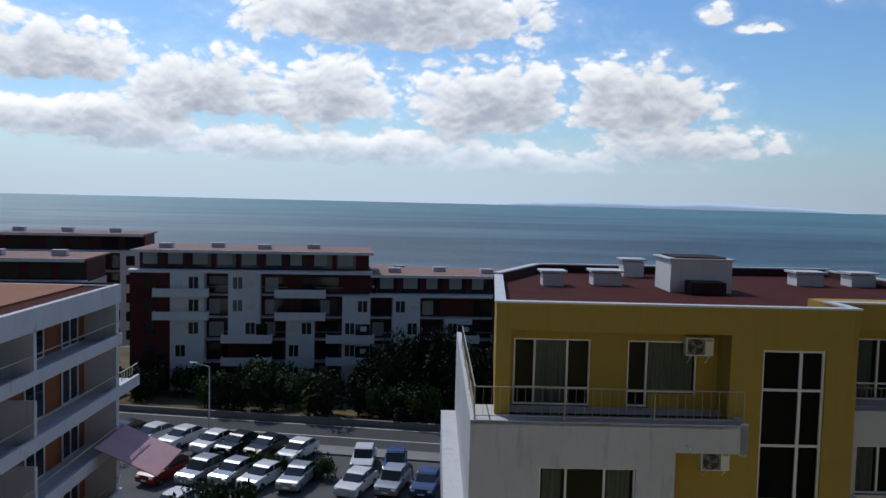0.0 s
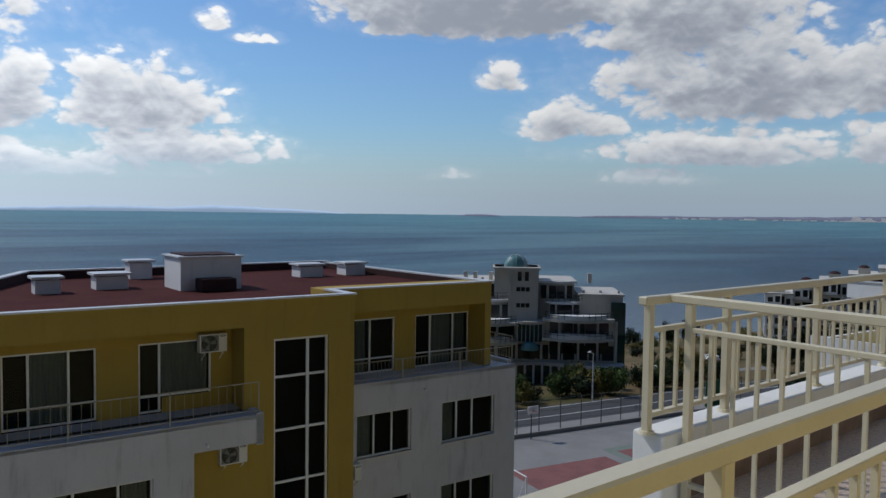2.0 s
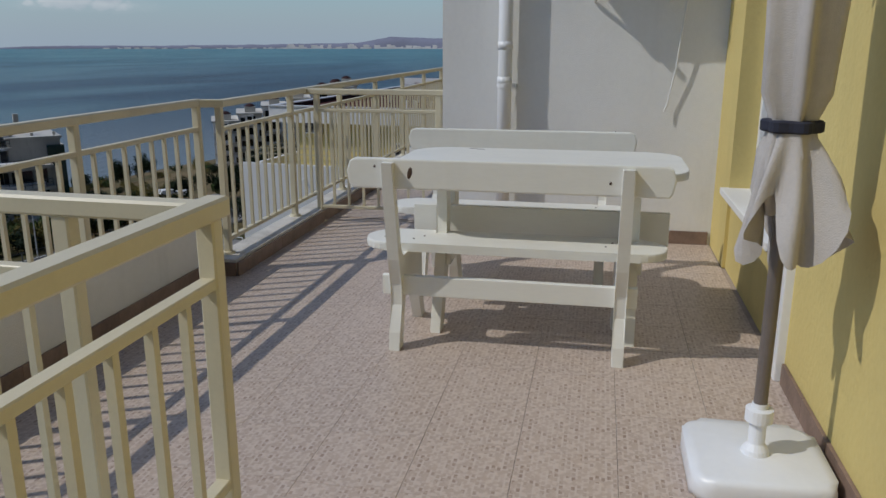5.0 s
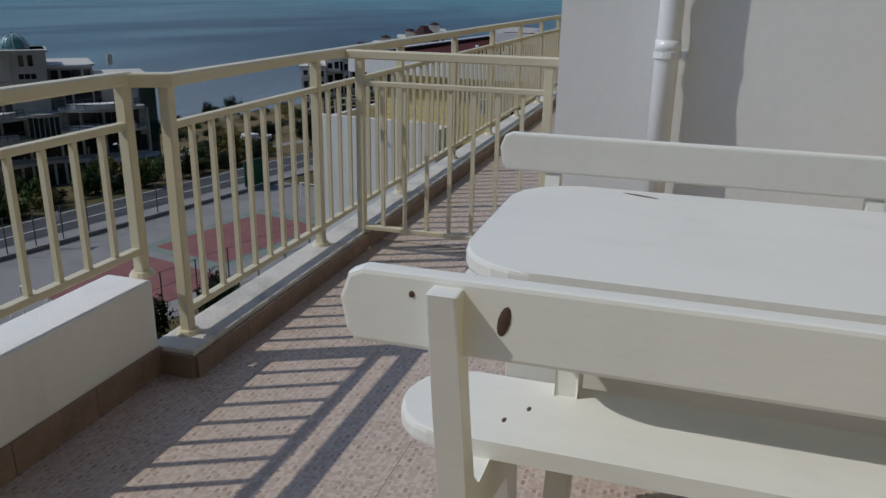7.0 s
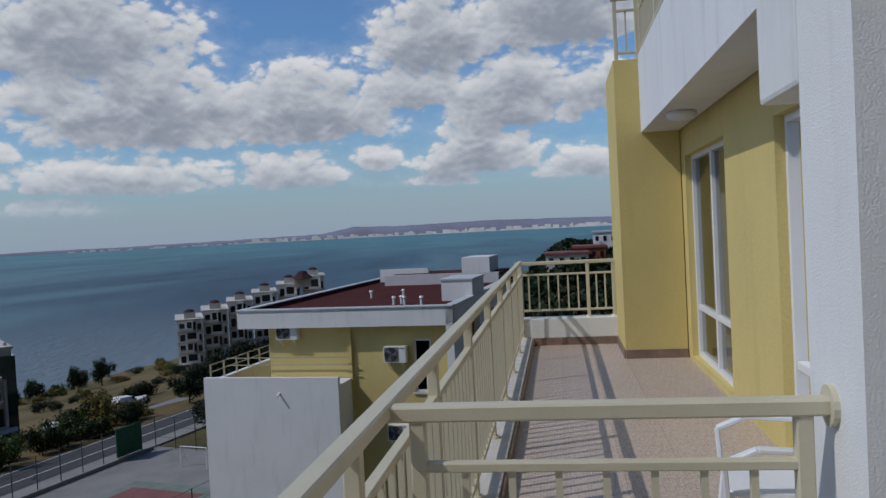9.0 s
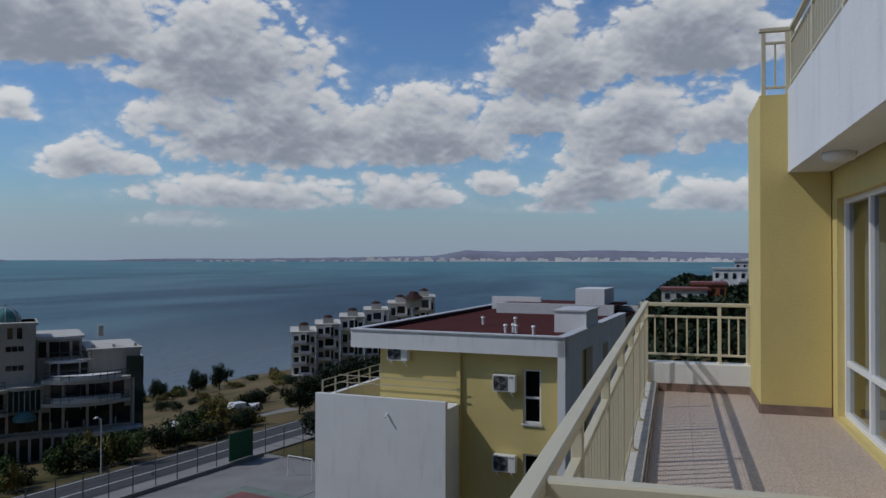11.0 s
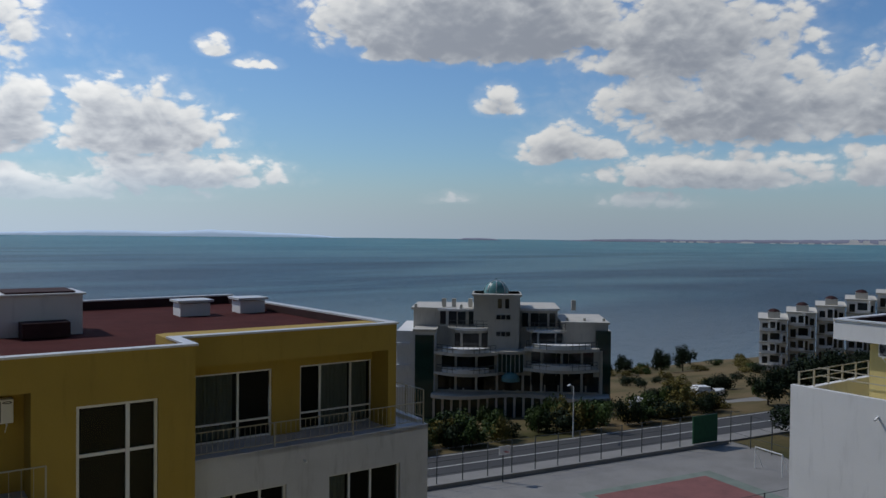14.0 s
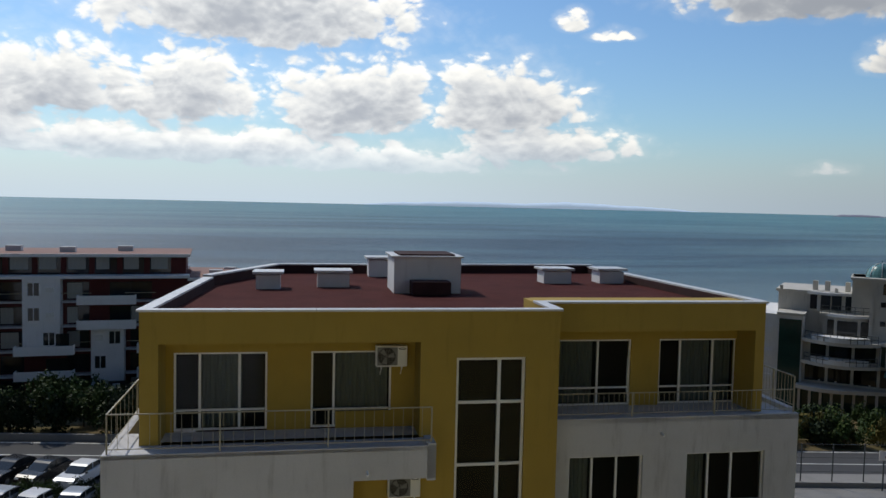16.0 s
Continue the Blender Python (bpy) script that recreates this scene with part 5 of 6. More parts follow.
def red_row():
    """Staggered white bays and balconies before a dark-red wall; the seaward half is one storey lower."""
    h = thing("apartment_house", "white and dark-red apartment row with staggered balconies", "apartment house", "apartment row", at=pose(-34.0, 93.0, 0, 0, 0, 1.5))
    F, Z = 2.72, -24.0
    rng = random.Random(5)
    pane = mesh_of("pane", window_mesh(1.15, 1.4), "glass_dark")
    wide = mesh_of("pane", window_mesh(2.3, 1.95), "glass_dark")
    frame_me = mesh_of("frame", wall_bm(-0.66, 0.66, -0.08, 1.5, [(-0.55, -0.04, 0.02, 1.38), (0.04, 0.55, 0.02, 1.38)], 0.06), "pvc")
    unit = mesh_of("outdoor_unit", boxbm(-0.38, 0.38, -0.32, 0, 0, 0.55, 0.03), "ac")
    for u0, u1, nf in ((0.0, 28.4, 6), (28.4, 47.5, 5)):
        top = Z + nf * F
        part("rear_wall", boxbm(u0, u1, 0.9, 10.5, Z, top), "brickred", h)
        for f in range(nf):
            part("slab", boxbm(u0 + 4.6 if u0 == 0 else u0, u1, -0.25, 0.9, Z + f * F - 0.12, Z + f * F + 0.06), "greywhite", h)
        part("terrace_edge", boxbm(u0 - 0.3, u1, -1.1, 0.9, top - 0.1, top + 0.22), "rowwhite", h)
        part("top_storey", boxbm(u0 + 0.6, u1 - 0.4, 1.2, 10.0, top, top + 2.35), "brickred", h)
        for k in range(int((u1 - u0) / 2.9)):
            x = u0 + 2.0 + 2.9 * k
            wi = part("window", wide, None, h)
            wi.location = (x, 1.18, top + 0.25)
            part("blind", boxbm(-1.0, 0.35 + 0.5 * rng.random(), -0.05, -0.03, 0.5, 1.9), "curtain", wi)
        part("roof", boxbm(u0 - 0.2, u1 + 0.1, 0.3, 11.5, top + 2.35, top + 2.5), "roof_far", h)
        part("roof_edge", boxbm(u0 - 0.2, u1 + 0.1, 0.1, 0.3, top + 2.2, top + 2.55), "rowwhite", h)
        for k in range(int((u1 - u0) / 6)):
            o = part("roof_vent", boxbm(-0.8, 0.8, -0.6, 0.6, 0, 0.6), "greywhite", h)
            o.location = (u0 + 3 + 6 * k, 4.5 + 2 * (k % 2), top + 2.5)
    part("end_wall", boxbm(0.0, 4.6, -0.9, 0.9, Z, Z + 6 * F - 0.1), "brickred", h, "dark red rendered end wall")
    for f in range(1, 6):
        o = part("window", pane, None, h)
        o.location = (2.3, -0.92, Z + f * F + 0.8)
    # white bays: from, to, lowest and highest storey
    for u0, u1, f0, f1 in ((4.6, 8.5, 0, 6), (11.3, 15.0, 0, 1), (11.3, 15.0, 3, 6), (18.1, 21.5, 0, 4), (24.8, 28.2, 0, 5), (30.9, 34.3, 0, 5), (37.4, 40.8, 0, 4), (44.0, 47.4, 0, 4)):
        part("bay", boxbm(u0, u1, -1.0, 0.9, Z + f0 * F, Z + f1 * F), "rowwhite", h)
        for f in range(f0, f1):
            side = 1 if rng.random() < 0.5 else -1
            wi = part("window", pane, None, h)
            wi.location = ((u0 + u1) / 2 + side * 0.75, -1.0, Z + f * F + 0.8)
            part("frame", frame_me, None, wi).location = (0, -0.05, 0)
            if rng.random() < 0.7:
                o = part("outdoor_unit", unit, None, h)
                o.location = ((u0 + u1) / 2 - side * 0.9, -1.0, Z + f * F + 1.2)
    # dark glazing in the recesses between them
    for u0, u1, nf in ((8.5, 11.3, 6), (15.0, 18.1, 6), (21.5, 24.8, 6), (28.4, 30.9, 5), (34.3, 37.4, 5), (40.8, 44.0, 5)):
        for f in range(nf):
            o = part("window", wide, None, h)
            o.location = ((u0 + u1) / 2, 0.88, Z + f * F + 0.15)
            if rng.random() < 0.5:
                part("blind", boxbm(-1.1, -0.1 + 0.8 * rng.random(), -0.05, -0.03, 0.1, 1.85), "curtain", o)
            if f % 2:
                part("rail", beam(bmesh.new(), (u0, -0.3, Z + f * F + 0.95), (u1, -0.3, Z + f * F + 0.95), 0.06, 0.06, 0), "rail_far", h)
    # staggered balconies: from, to, storey
    for u0, u1, f in ((2.8, 9.1, 5), (2.8, 9.1, 4), (10.6, 16.5, 3), (10.6, 16.5, 2), (10.6, 16.5, 1), (16.8, 22.8, 5), (16.8, 22.8, 4), (16.8, 22.8, 1), (22.9, 28.7, 3), (22.9, 28.7, 2), (30.0, 35.4, 1), (36.0, 41.6, 3), (36.0, 41.6, 2), (43.2, 48.0, 3), (43.2, 48.0, 1)):
        z = Z + f * F
        b = part("balcony", boxbm(u0, u1, -1.9, -1.0, z - 0.15, z), "rowwhite", h)
        part("front", boxbm(u0, u1, -2.05, -1.9, z - 0.15, z + 0.85), "rowwhite", b)
        part("side", boxbm(u0, u0 + 0.12, -1.9, -1.0, z, z + 0.85), "rowwhite", b)
        part("side", boxbm(u1 - 0.12, u1, -1.9, -1.0, z, z + 0.85), "rowwhite", b)
        o = part("window", wide, None, h)
        o.location = ((u0 + u1) / 2 + 1.2, 0.85 if f > 3 else -1.02, z + 0.1)


red_row()
apartment_row(pose(-62, 118, 0, 0, 0, 4), [("bay", 7, 5), ("balc", 4, 5), ("bay", 4, 5), ("balc", 4, 5), ("bay", 3, 5)], 5, 2.8, -21.5, "white and dark-red apartment house behind the row")
apartment_row(pose(-52, 88, 0, 0, 0, 3), [("balc", 4, 4), ("bay", 3, 4), ("balc", 4, 4), ("bay", 3, 4)], 5, 2.8, -20.0, "white and dark-red apartment house beside the road")
apartment_row(pose(-12, 118, 0, 0, 0, -14), [("bay", 4, 4), ("balc", 4, 4), ("bay", 4, 4), ("gap", 3, 4), ("bay", 4, 4), ("balc", 4, 4), ("bay", 4, 4)], 4, 2.8, -23.5, "white and dark-red apartment house near the sea")


# ---------------------------------------------------------------- orange and white house
def orange_house():
    h = thing("orange_house", "orange and grey-white apartment house with long balconies", "apartment house", at=pose(-19.6, 41.0, 0, 0, 0, 86))
    # local x runs away along the balconies (negative is nearer), local y to the left, away from the balconies
    part("body", boxbm(-30, -0.4, 1.7, 14, -20, -3.4), "orange", h)
    part("end_wall", boxbm(-0.4, 0.0, 0.0, 14, -20, -3.4), "greywhite", h)
    part("roof", boxbm(-30, -0.1, 0.2, 14, -3.75, -3.5), "roof", h, "dark red roofing felt")
    part("roof_edge", boxbm(-30, 0.05, -0.1, 0.2, -4.35, -3.35), "greywhite", h)
    part("roof_back", boxbm(-0.1, 0.05, 0.2, 14, -3.9, -3.3), "parapet_in", h)
    for f in range(6):
        zf = -6.35 - 2.85 * f
        ext = 2.6 if f == 1 else 0.0
        part("slab", boxbm(-30, ext, -0.1, 1.7, zf - 0.2, zf), "greywhite", h)
        part("balcony_front", boxbm(-30, ext + 0.05, -0.16, 0.0, zf - 0.25, zf + 0.35), "greywhite", h)
        part("handrail", beam(bmesh.new(), (-30, -0.06, zf + 1.0), (ext, -0.06, zf + 1.0), 0.05, 0.05, 0), "rail_far", h)
        if f == 1:
            part("balcony_end", boxbm(0.0, ext + 0.05, 0.0, 6, zf - 0.25, zf + 0.1), "greywhite", h)
            for k in range(5):
                part("rail_post", boxbm(0.2 + 0.38 * k, 0.24 + 0.38 * k, -0.08, -0.04, zf + 0.5, zf + 1.0), "rail_far", h)
        for k in range(8):
            x = -29 + 3.7 * k
            wi = part("window", boxbm(x, x + 1.7, 1.64, 1.7, zf + 0.05, zf + 2.2), "glass_dark", h)
            part("frame", wall_bm(x - 0.08, x + 1.78, zf, zf + 2.28, [(x, x + 0.8, zf + 0.08, zf + 2.2), (x + 0.88, x + 1.7, zf + 0.08, zf + 2.2)], 0.06, v=1.6), "pvc", wi)
        for x in (-9.5, -20.0):
            part("partition", boxbm(x, x + 0.25, -0.1, 1.7, zf, zf + (1.9 if f else 2.2)), "greywhite", h)
    aw = bmesh.new()
    plank(aw, [(-0.1, -11.2), (-3.2, -12.6), (-3.2, -12.65), (-0.1, -11.25)], "x", -3.5, 0.6, 0)
    part("awning", aw, "awning", h, "faded pink canvas awning")


orange_house()

# ---------------------------------------------------------------- domed hotel
DH = pose(72.8, 73.2, 0, 0, 0, -44)


def arc_slab(bm, x0, x1, y, bulge, z0, z1, back=1.5, n=14):
    pts = [(x1, y + back), (x0, y + back)]
    for k in range(n + 1):
        s = k / n
        pts.append((x0 + (x1 - x0) * s, y - bulge * math.sin(math.pi * s)))
    return plank(bm, list(reversed(pts)), "z", z0, z1, 0)


def domed_hotel():
    h = thing("domed_hotel", "cream curved hotel with a teal glass dome", "hotel", at=DH)
    pane = mesh_of("pane", boxbm(-0.55, 0.55, -0.06, 0.06, 0, 1.9), "glass_dark")
    tall = mesh_of("pane", boxbm(-0.8, 0.8, -0.06, 0.06, 0, 2.1), "glass_dark")

    def wins(x0, x1, y, zz, n, me=pane):
        for k in range(n):
            o = part("window", me, None, h)
            o.location = (x0 + (x1 - x0) * (k + 0.5) / n, y, zz)
    part("base_storey", boxbm(-9.5, 13.6, 2.0, 14, -26.5, -20.2), "bluegreen", h)
    for k in range(20):
        part("column", boxbm(-9.4 + 1.2 * k, -9.1 + 1.2 * k, 0.6 - 0.4 * math.sin(k * 0.8), 0.9 - 0.4 * math.sin(k * 0.8), -26.5, -20.0), "stone", h)
    w = bmesh.new()
    pts = [(14.2, 8), (-9.6, 8)] + [(-9.6 + 23.8 * k / 30, 0.2 - 1.3 * math.sin(k / 30 * math.pi * 2.9 + 0.3)) for k in range(31)]
    plank(w, list(reversed(pts)), "z", -20.2, -19.75, 0)
    part("wave_slab", w, "stone", h)
    part("middle_block", boxbm(-9.2, 13.4, 2.4, 14, -19.8, -13.9), "stone", h)
    for x0, x1, z0s in ((-9.2, -0.7, (-17.0, -14.3)), (2.8, 12.8, (-16.3, -13.6))):
        for zz in z0s:
            part("balcony_slab", arc_slab(bmesh.new(), x0, x1, 1.2, 1.9, zz - 0.25, zz + 0.15), "stone", h)
            part("balcony_front", arc_slab(bmesh.new(), x0 + 1.0, x1 - 1.2, 0.95, 1.75, zz + 0.15, zz + 0.75, 0.15), "whiterender", h)
            wins(x0 + 1.0, x1 - 0.6, 2.38, zz - 2.3, 5, tall)
    wins(-0.6, 2.6, 2.38, -16.6, 4)
    wins(-0.6, 2.6, 2.38, -19.4, 4)
    wins(-9, 13, 2.38, -19.5, 12, tall)
    # stepped upper storeys
    part("upper_left", boxbm(-7.1, -1.8, 3.4, 14, -14.0, -11.2), "stone", h)
    wins(-4.4, -2.0, 3.38, -13.7, 2, tall)
    part("roof_left", boxbm(-12.5, -2.0, 5.0, 14, -14.0, -8.9), "stone", h)
    part("roof_left_cap", boxbm(-12.8, -1.8, 4.7, 14.3, -8.9, -8.6), "stone", h)
    part("terrace_left", boxbm(-7.5, -1.6, 2.9, 5.0, -11.35, -11.1), "stone", h)
    wins(-5.0, -2.4, 4.98, -11.0, 2, tall)
    part("upper_right", boxbm(3.7, 8.1, 3.4, 14, -14.0, -11.4), "stone", h)
    wins(4.2, 7.6, 3.38, -13.7, 2, tall)
    part("roof_right", boxbm(2.4, 7.5, 5.0, 14, -14.0, -8.7), "stone", h)
    part("roof_right_cap", boxbm(2.2, 7.8, 4.6, 14.2, -8.7, -8.45), "stone", h)
    part("terrace_right", boxbm(3.2, 8.6, 2.8, 5.0, -11.5, -11.25), "stone", h)
    wins(3.0, 7.0, 4.98, -11.1, 3)
    part("block_right", boxbm(8.1, 14.2, 3.2, 14, -20.0, -10.4), "stone", h)
    part("block_right_cap", boxbm(7.9, 14.4, 3.0, 14.2, -10.4, -10.1), "stone", h)
    part("glass_corner", boxbm(12.5, 14.5, 2.6, 8, -26.5, -11.2), "bluegreen", h)
    part("slab_left", boxbm(-14.4, -9.2, 1.4, 14, -26.5, -11.5), "whiterender", h)
    part("slab_left_glass", boxbm(-11.9, -9.35, 1.3, 1.45, -26.5, -12.0), "bluegreen", h)
    part("slab_left_cap", boxbm(-12.2, -9.0, 1.0, 14.2, -11.5, -11.2), "stone", h)
    for zz in (-14, -17, -20):
        part("side_balcony", boxbm(-14.6, -12.6, 1.15, 1.4, zz, zz + 0.9), "whiterender", h)
    # tower and dome
    part("tower", boxbm(-4.1, 2.3, 4.2, 9.5, -14, -6.5), "stone", h)
    part("tower_front", boxbm(-1.8, 1.8, 3.0, 4.2, -14, -6.8), "stone", h)
    part("tower_cap", boxbm(-4.3, 2.5, 2.8, 9.7, -6.8, -6.5), "stone", h)
    for zz in (-8.4, -9.9, -12.2):
        wins(-1.0, 1.0, 2.98, zz, 3 if zz < -9 else 2, mesh_of("pane", boxbm(-0.28, 0.28, -0.05, 0.05, 0, 0.6 if zz < -9 else 1.3), "glass_dark"))
    part("pilaster", boxbm(-2.1, -1.7, 2.8, 3.0, -14, -6.8), "stone", h)
    part("pilaster", boxbm(1.7, 2.1, 2.8, 3.0, -14, -6.8), "stone", h)
    prof = [(1.75, 0.0)] + [(1.7 * math.cos(radians(a)), 0.1 + 1.65 * math.sin(radians(a))) for a in range(0, 90, 12)] + [(0.06, 1.78), (0.05, 2.1)]
    d = part("dome", lathe(bmesh.new(), prof, 24), "dome", h, "teal glass dome with pale ribs")
    d.location = (-1.0, 6.0, -6.5)
    for k in range(8):
        a = 2 * math.pi * k / 8
        rb = bmesh.new()
        for t0 in range(0, 84, 12):
            p, q = [((1.74 * math.cos(radians(t)) * math.cos(a), 1.74 * math.cos(radians(t)) * math.sin(a), 0.1 + 1.69 * math.sin(radians(t)))) for t in (t0, t0 + 12)]
            beam(rb, p, q, 0.07, 0.05, 0)
        part("rib", rb, "metal_cap", d)
    def guard(x0, x1, y, bulge, zz, n=22):
        """A thin curved rail on posts along a balcony or terrace edge."""
        pts = [(x0 + (x1 - x0) * k / n, y - bulge * math.sin(math.pi * k / n)) for k in range(n + 1)]
        g = bmesh.new()
        for p, q in zip(pts, pts[1:]):
            for lv in (0.95, 0.5):
                beam(g, (*p, zz + lv), (*q, zz + lv), 0.07, 0.07, 0)
        for p in pts[::2]:
            beam(g, (*p, zz), (*p, zz + 0.95), 0.06, 0.06, 0)
        part("guard_rail", g, "fence", h)
    for x0, x1, zs in ((-9.2, -0.7, (-17.0, -14.3)), (2.8, 12.8, (-16.3, -13.6))):
        for zz in zs:
            guard(x0 + 0.3, x1 - 0.3, 1.1, 1.8, zz + 0.15)
    guard(-7.3, -1.8, 2.95, 0.2, -11.1, 12)
    guard(3.4, 8.4, 2.85, 0.2, -11.25, 12)
    # bowed upper storeys, cornices and pier strips
    for x0, x1, y, bg, z0, z1 in ((-6.6, -2.2, 3.3, 0.9, -14.0, -11.35), (-8.8, -3.9, 4.9, 0.8, -11.1, -8.9), (3.9, 7.9, 3.3, 0.8, -13.8, -11.5), (2.6, 7.2, 4.9, 0.7, -11.25, -8.7)):
        part("bowed_storey", arc_slab(bmesh.new(), x0, x1, y, bg, z0, z1, 1.0), "stone", h)
        part("cornice", arc_slab(bmesh.new(), x0 - 0.3, x1 + 0.3, y - 0.25, bg, z1 - 0.1, z1 + 0.22, 1.4), "whiterender", h)
        for k in range(4):
            sx = (k + 0.5) / 4
            o = part("window", pane, None, h)
            o.location = (x0 + (x1 - x0) * sx, y - bg * math.sin(math.pi * sx) - 0.05, z0 + 0.25)
    for x in (-9.0, -6.4, -3.6, -0.8, 2.7, 5.2, 7.9, 10.6, 13.2):
        part("pier", boxbm(x - 0.16, x + 0.16, 2.1, 2.4, -19.8, -13.9), "stone", h)
    part("glazed_band", arc_slab(bmesh.new(), -0.8, 2.8, 2.0, 0.5, -16.9, -14.4, 0.6), "bluegreen", h)
    for k in range(7):
        part("mullion", boxbm(-0.75 + 0.58 * k, -0.68 + 0.58 * k, 1.42, 1.5, -16.9, -14.4), "whiterender", h)
    part("wave_slab", arc_slab(bmesh.new(), -1.2, 3.2, 1.9, 0.9, -14.4, -14.0, 1.0), "stone", h)
    for x in (-12.3, -6.0, -2.9, 8.6, 11.0, 13.6):
        part("parapet_post", boxbm(x, x + 0.35, 4.4, 4.75, -10.3 if x > 8 else -8.7, -9.7 if x > 8 else -8.1), "stone", h)
    for x in (-8.6, -7.2, -4.9, 9.5):
        part("chimney", boxbm(x, x + 0.6, 6, 6.6, -8.8, -7.4), "stone", h)
    part("shell_canopy", lathe(bmesh.new(), [(1.3, 0), (1.2, 0.5), (0.8, 0.95), (0.1, 1.15)], 16), "dome", h).location = (1.0, 1.0, -17.9)


domed_hotel()


# ---------------------------------------------------------------- far houses
def far_block(m, wd, dp, ht, cols, rows, label, wall="stone", roof="roof_far", name="far_house"):
    h = thing(name, label, "house", "far houses", at=m)
    part("wall", boxbm(0, wd, 0, dp, -9, ht), wall, h)
    part("roof", boxbm(-0.3, wd + 0.3, -0.3, dp + 0.3, ht, ht + 0.5), roof, h)
    me = mesh_of("window", boxbm(-wd / cols * 0.20, wd / cols * 0.20, -0.12, 0.1, 0, ht / rows * 0.42), "glass_dark")
    mb = mesh_of("balcony", boxbm(-wd / cols * 0.42, wd / cols * 0.42, -0.9, 0, 0, ht / rows * 0.3), wall)
    for i in range(cols):
        for j in range(rows):
            o = part("window", me, None, h)
            o.location = (wd * (i + 0.5) / cols, 0, ht * (j + 0.3) / rows)
            if (i + j) % 3 == 0:
                o = part("balcony", mb, None, h)
                o.location = (wd * (i + 0.5) / cols, 0, ht * (j + 0.02) / rows)
    return h


def seaside_house(m, wd, ht, rows, label):
    """A stepped white house: three bays, deep loggias with balustrades, cornices and a small roof pavilion."""
    h = thing("seaside_house", label, "house", "far houses", at=m)
    part("wall", boxbm(0, wd, 0, 14, 0, ht), "rowwhite", h)
    part("roof", boxbm(-0.35, wd + 0.35, -0.35, 14.3, ht, ht + 0.35), "stone", h)
    fh = ht / rows
    for j in range(rows):
        z = fh * j
        part("cornice", boxbm(-0.2, wd + 0.2, -0.25, 0.0, z - 0.12, z + 0.12), "stone", h)
        for i, (cx, w2, hh) in enumerate(((wd * 0.2, 0.55, 0.62), (wd * 0.56, 0.95, 0.74), (wd * 0.87, 0.42, 0.55))):
            part("window", boxbm(cx - w2, cx + w2, -0.06, 0.08, z + 0.3, z + 0.3 + fh * hh), "glass_dark", h)
        cx = wd * (0.56 if j % 2 else 0.34)
        b = part("balcony", boxbm(cx - 1.5, cx + 1.5, -1.25, -0.25, z, z + 0.16), "stone", h)
        part("balustrade", boxbm(cx - 1.5, cx + 1.5, -1.3, -1.2, z + 0.16, z + 0.85), "rowwhite", b)
        part("pier", boxbm(cx + 1.3, cx + 1.55, -1.25, 0.0, z, z + fh), "rowwhite", h)
    p = part("pavilion", boxbm(wd * 0.3, wd * 0.75, 1.5, 4.0, ht + 0.35, ht + 1.7), "stone", h)
    part("hipped_cap", lathe(bmesh.new(), [(1.35, 0), (0.8, 0.5), (0.1, 0.7)], 8), "parapet_in", p).location = (wd * 0.52, 2.7, ht + 1.7)
    part("terrace", boxbm(-0.6, wd * 0.5, -1.6, 0.0, 0, fh * 1.1), "stone", h)


def face(x, y, zz):
    """A pose at x, y whose front looks back towards the terrace."""
    return pose(x, y, zz, 0, 0, -math.degrees(math.atan2(x, y)))


for k in range(6):
    ta = radians(62.6 + 1.75 * k)
    dd = 184 + 3 * k
    seaside_house(face(dd * math.sin(ta), dd * math.cos(ta), -28.5), 5.5, 12.2 + 1.45 * k, 5 if k < 3 else 6, "white stepped seaside apartment house")
ta = radians(71.4)
tw = thing("roof_lantern", "dark hipped roof lantern on the seaside house", "roof", at=face(192 * math.sin(ta), 192 * math.cos(ta), -9.0))
part("drum", boxbm(-2, 2, 0, 4, -2, 0.2), "stone", tw)
part("cap", lathe(bmesh.new(), [(2.6, 0.2), (1.5, 1.1), (0.8, 1.9), (0.1, 2.0)], 8), "parapet_in", tw)
for ta, dd, zz, wd, ht, lab, rf, wl in ((89.2, 168, -10, 9, 4.6, "low house with a red tiled roof", "court_red", "stone"), (91.2, 175, -10, 7, 5.6, "low house with a red tiled roof", "court_red", "orange"),
                                       (92.6, 230, -16, 9, 14, "grey-white apartment block on the wooded slope", "metal_cap", "whiterender"), (94.0, 260, -17, 8, 17, "grey-white apartment block on the wooded slope", "metal_cap", "greywhite"),
                                       (95.0, 290, -17, 8, 19, "grey-white apartment block on the wooded slope", "metal_cap", "greywhite"), (95.9, 330, -17, 9, 20, "grey-white apartment block on the wooded slope", "metal_cap", "greywhite")):
    a = radians(ta)
    far_block(face(dd * math.sin(a), dd * math.cos(a), zz), wd, 9, ht, 4, max(2, int(ht / 2.9)), lab, wl, rf)


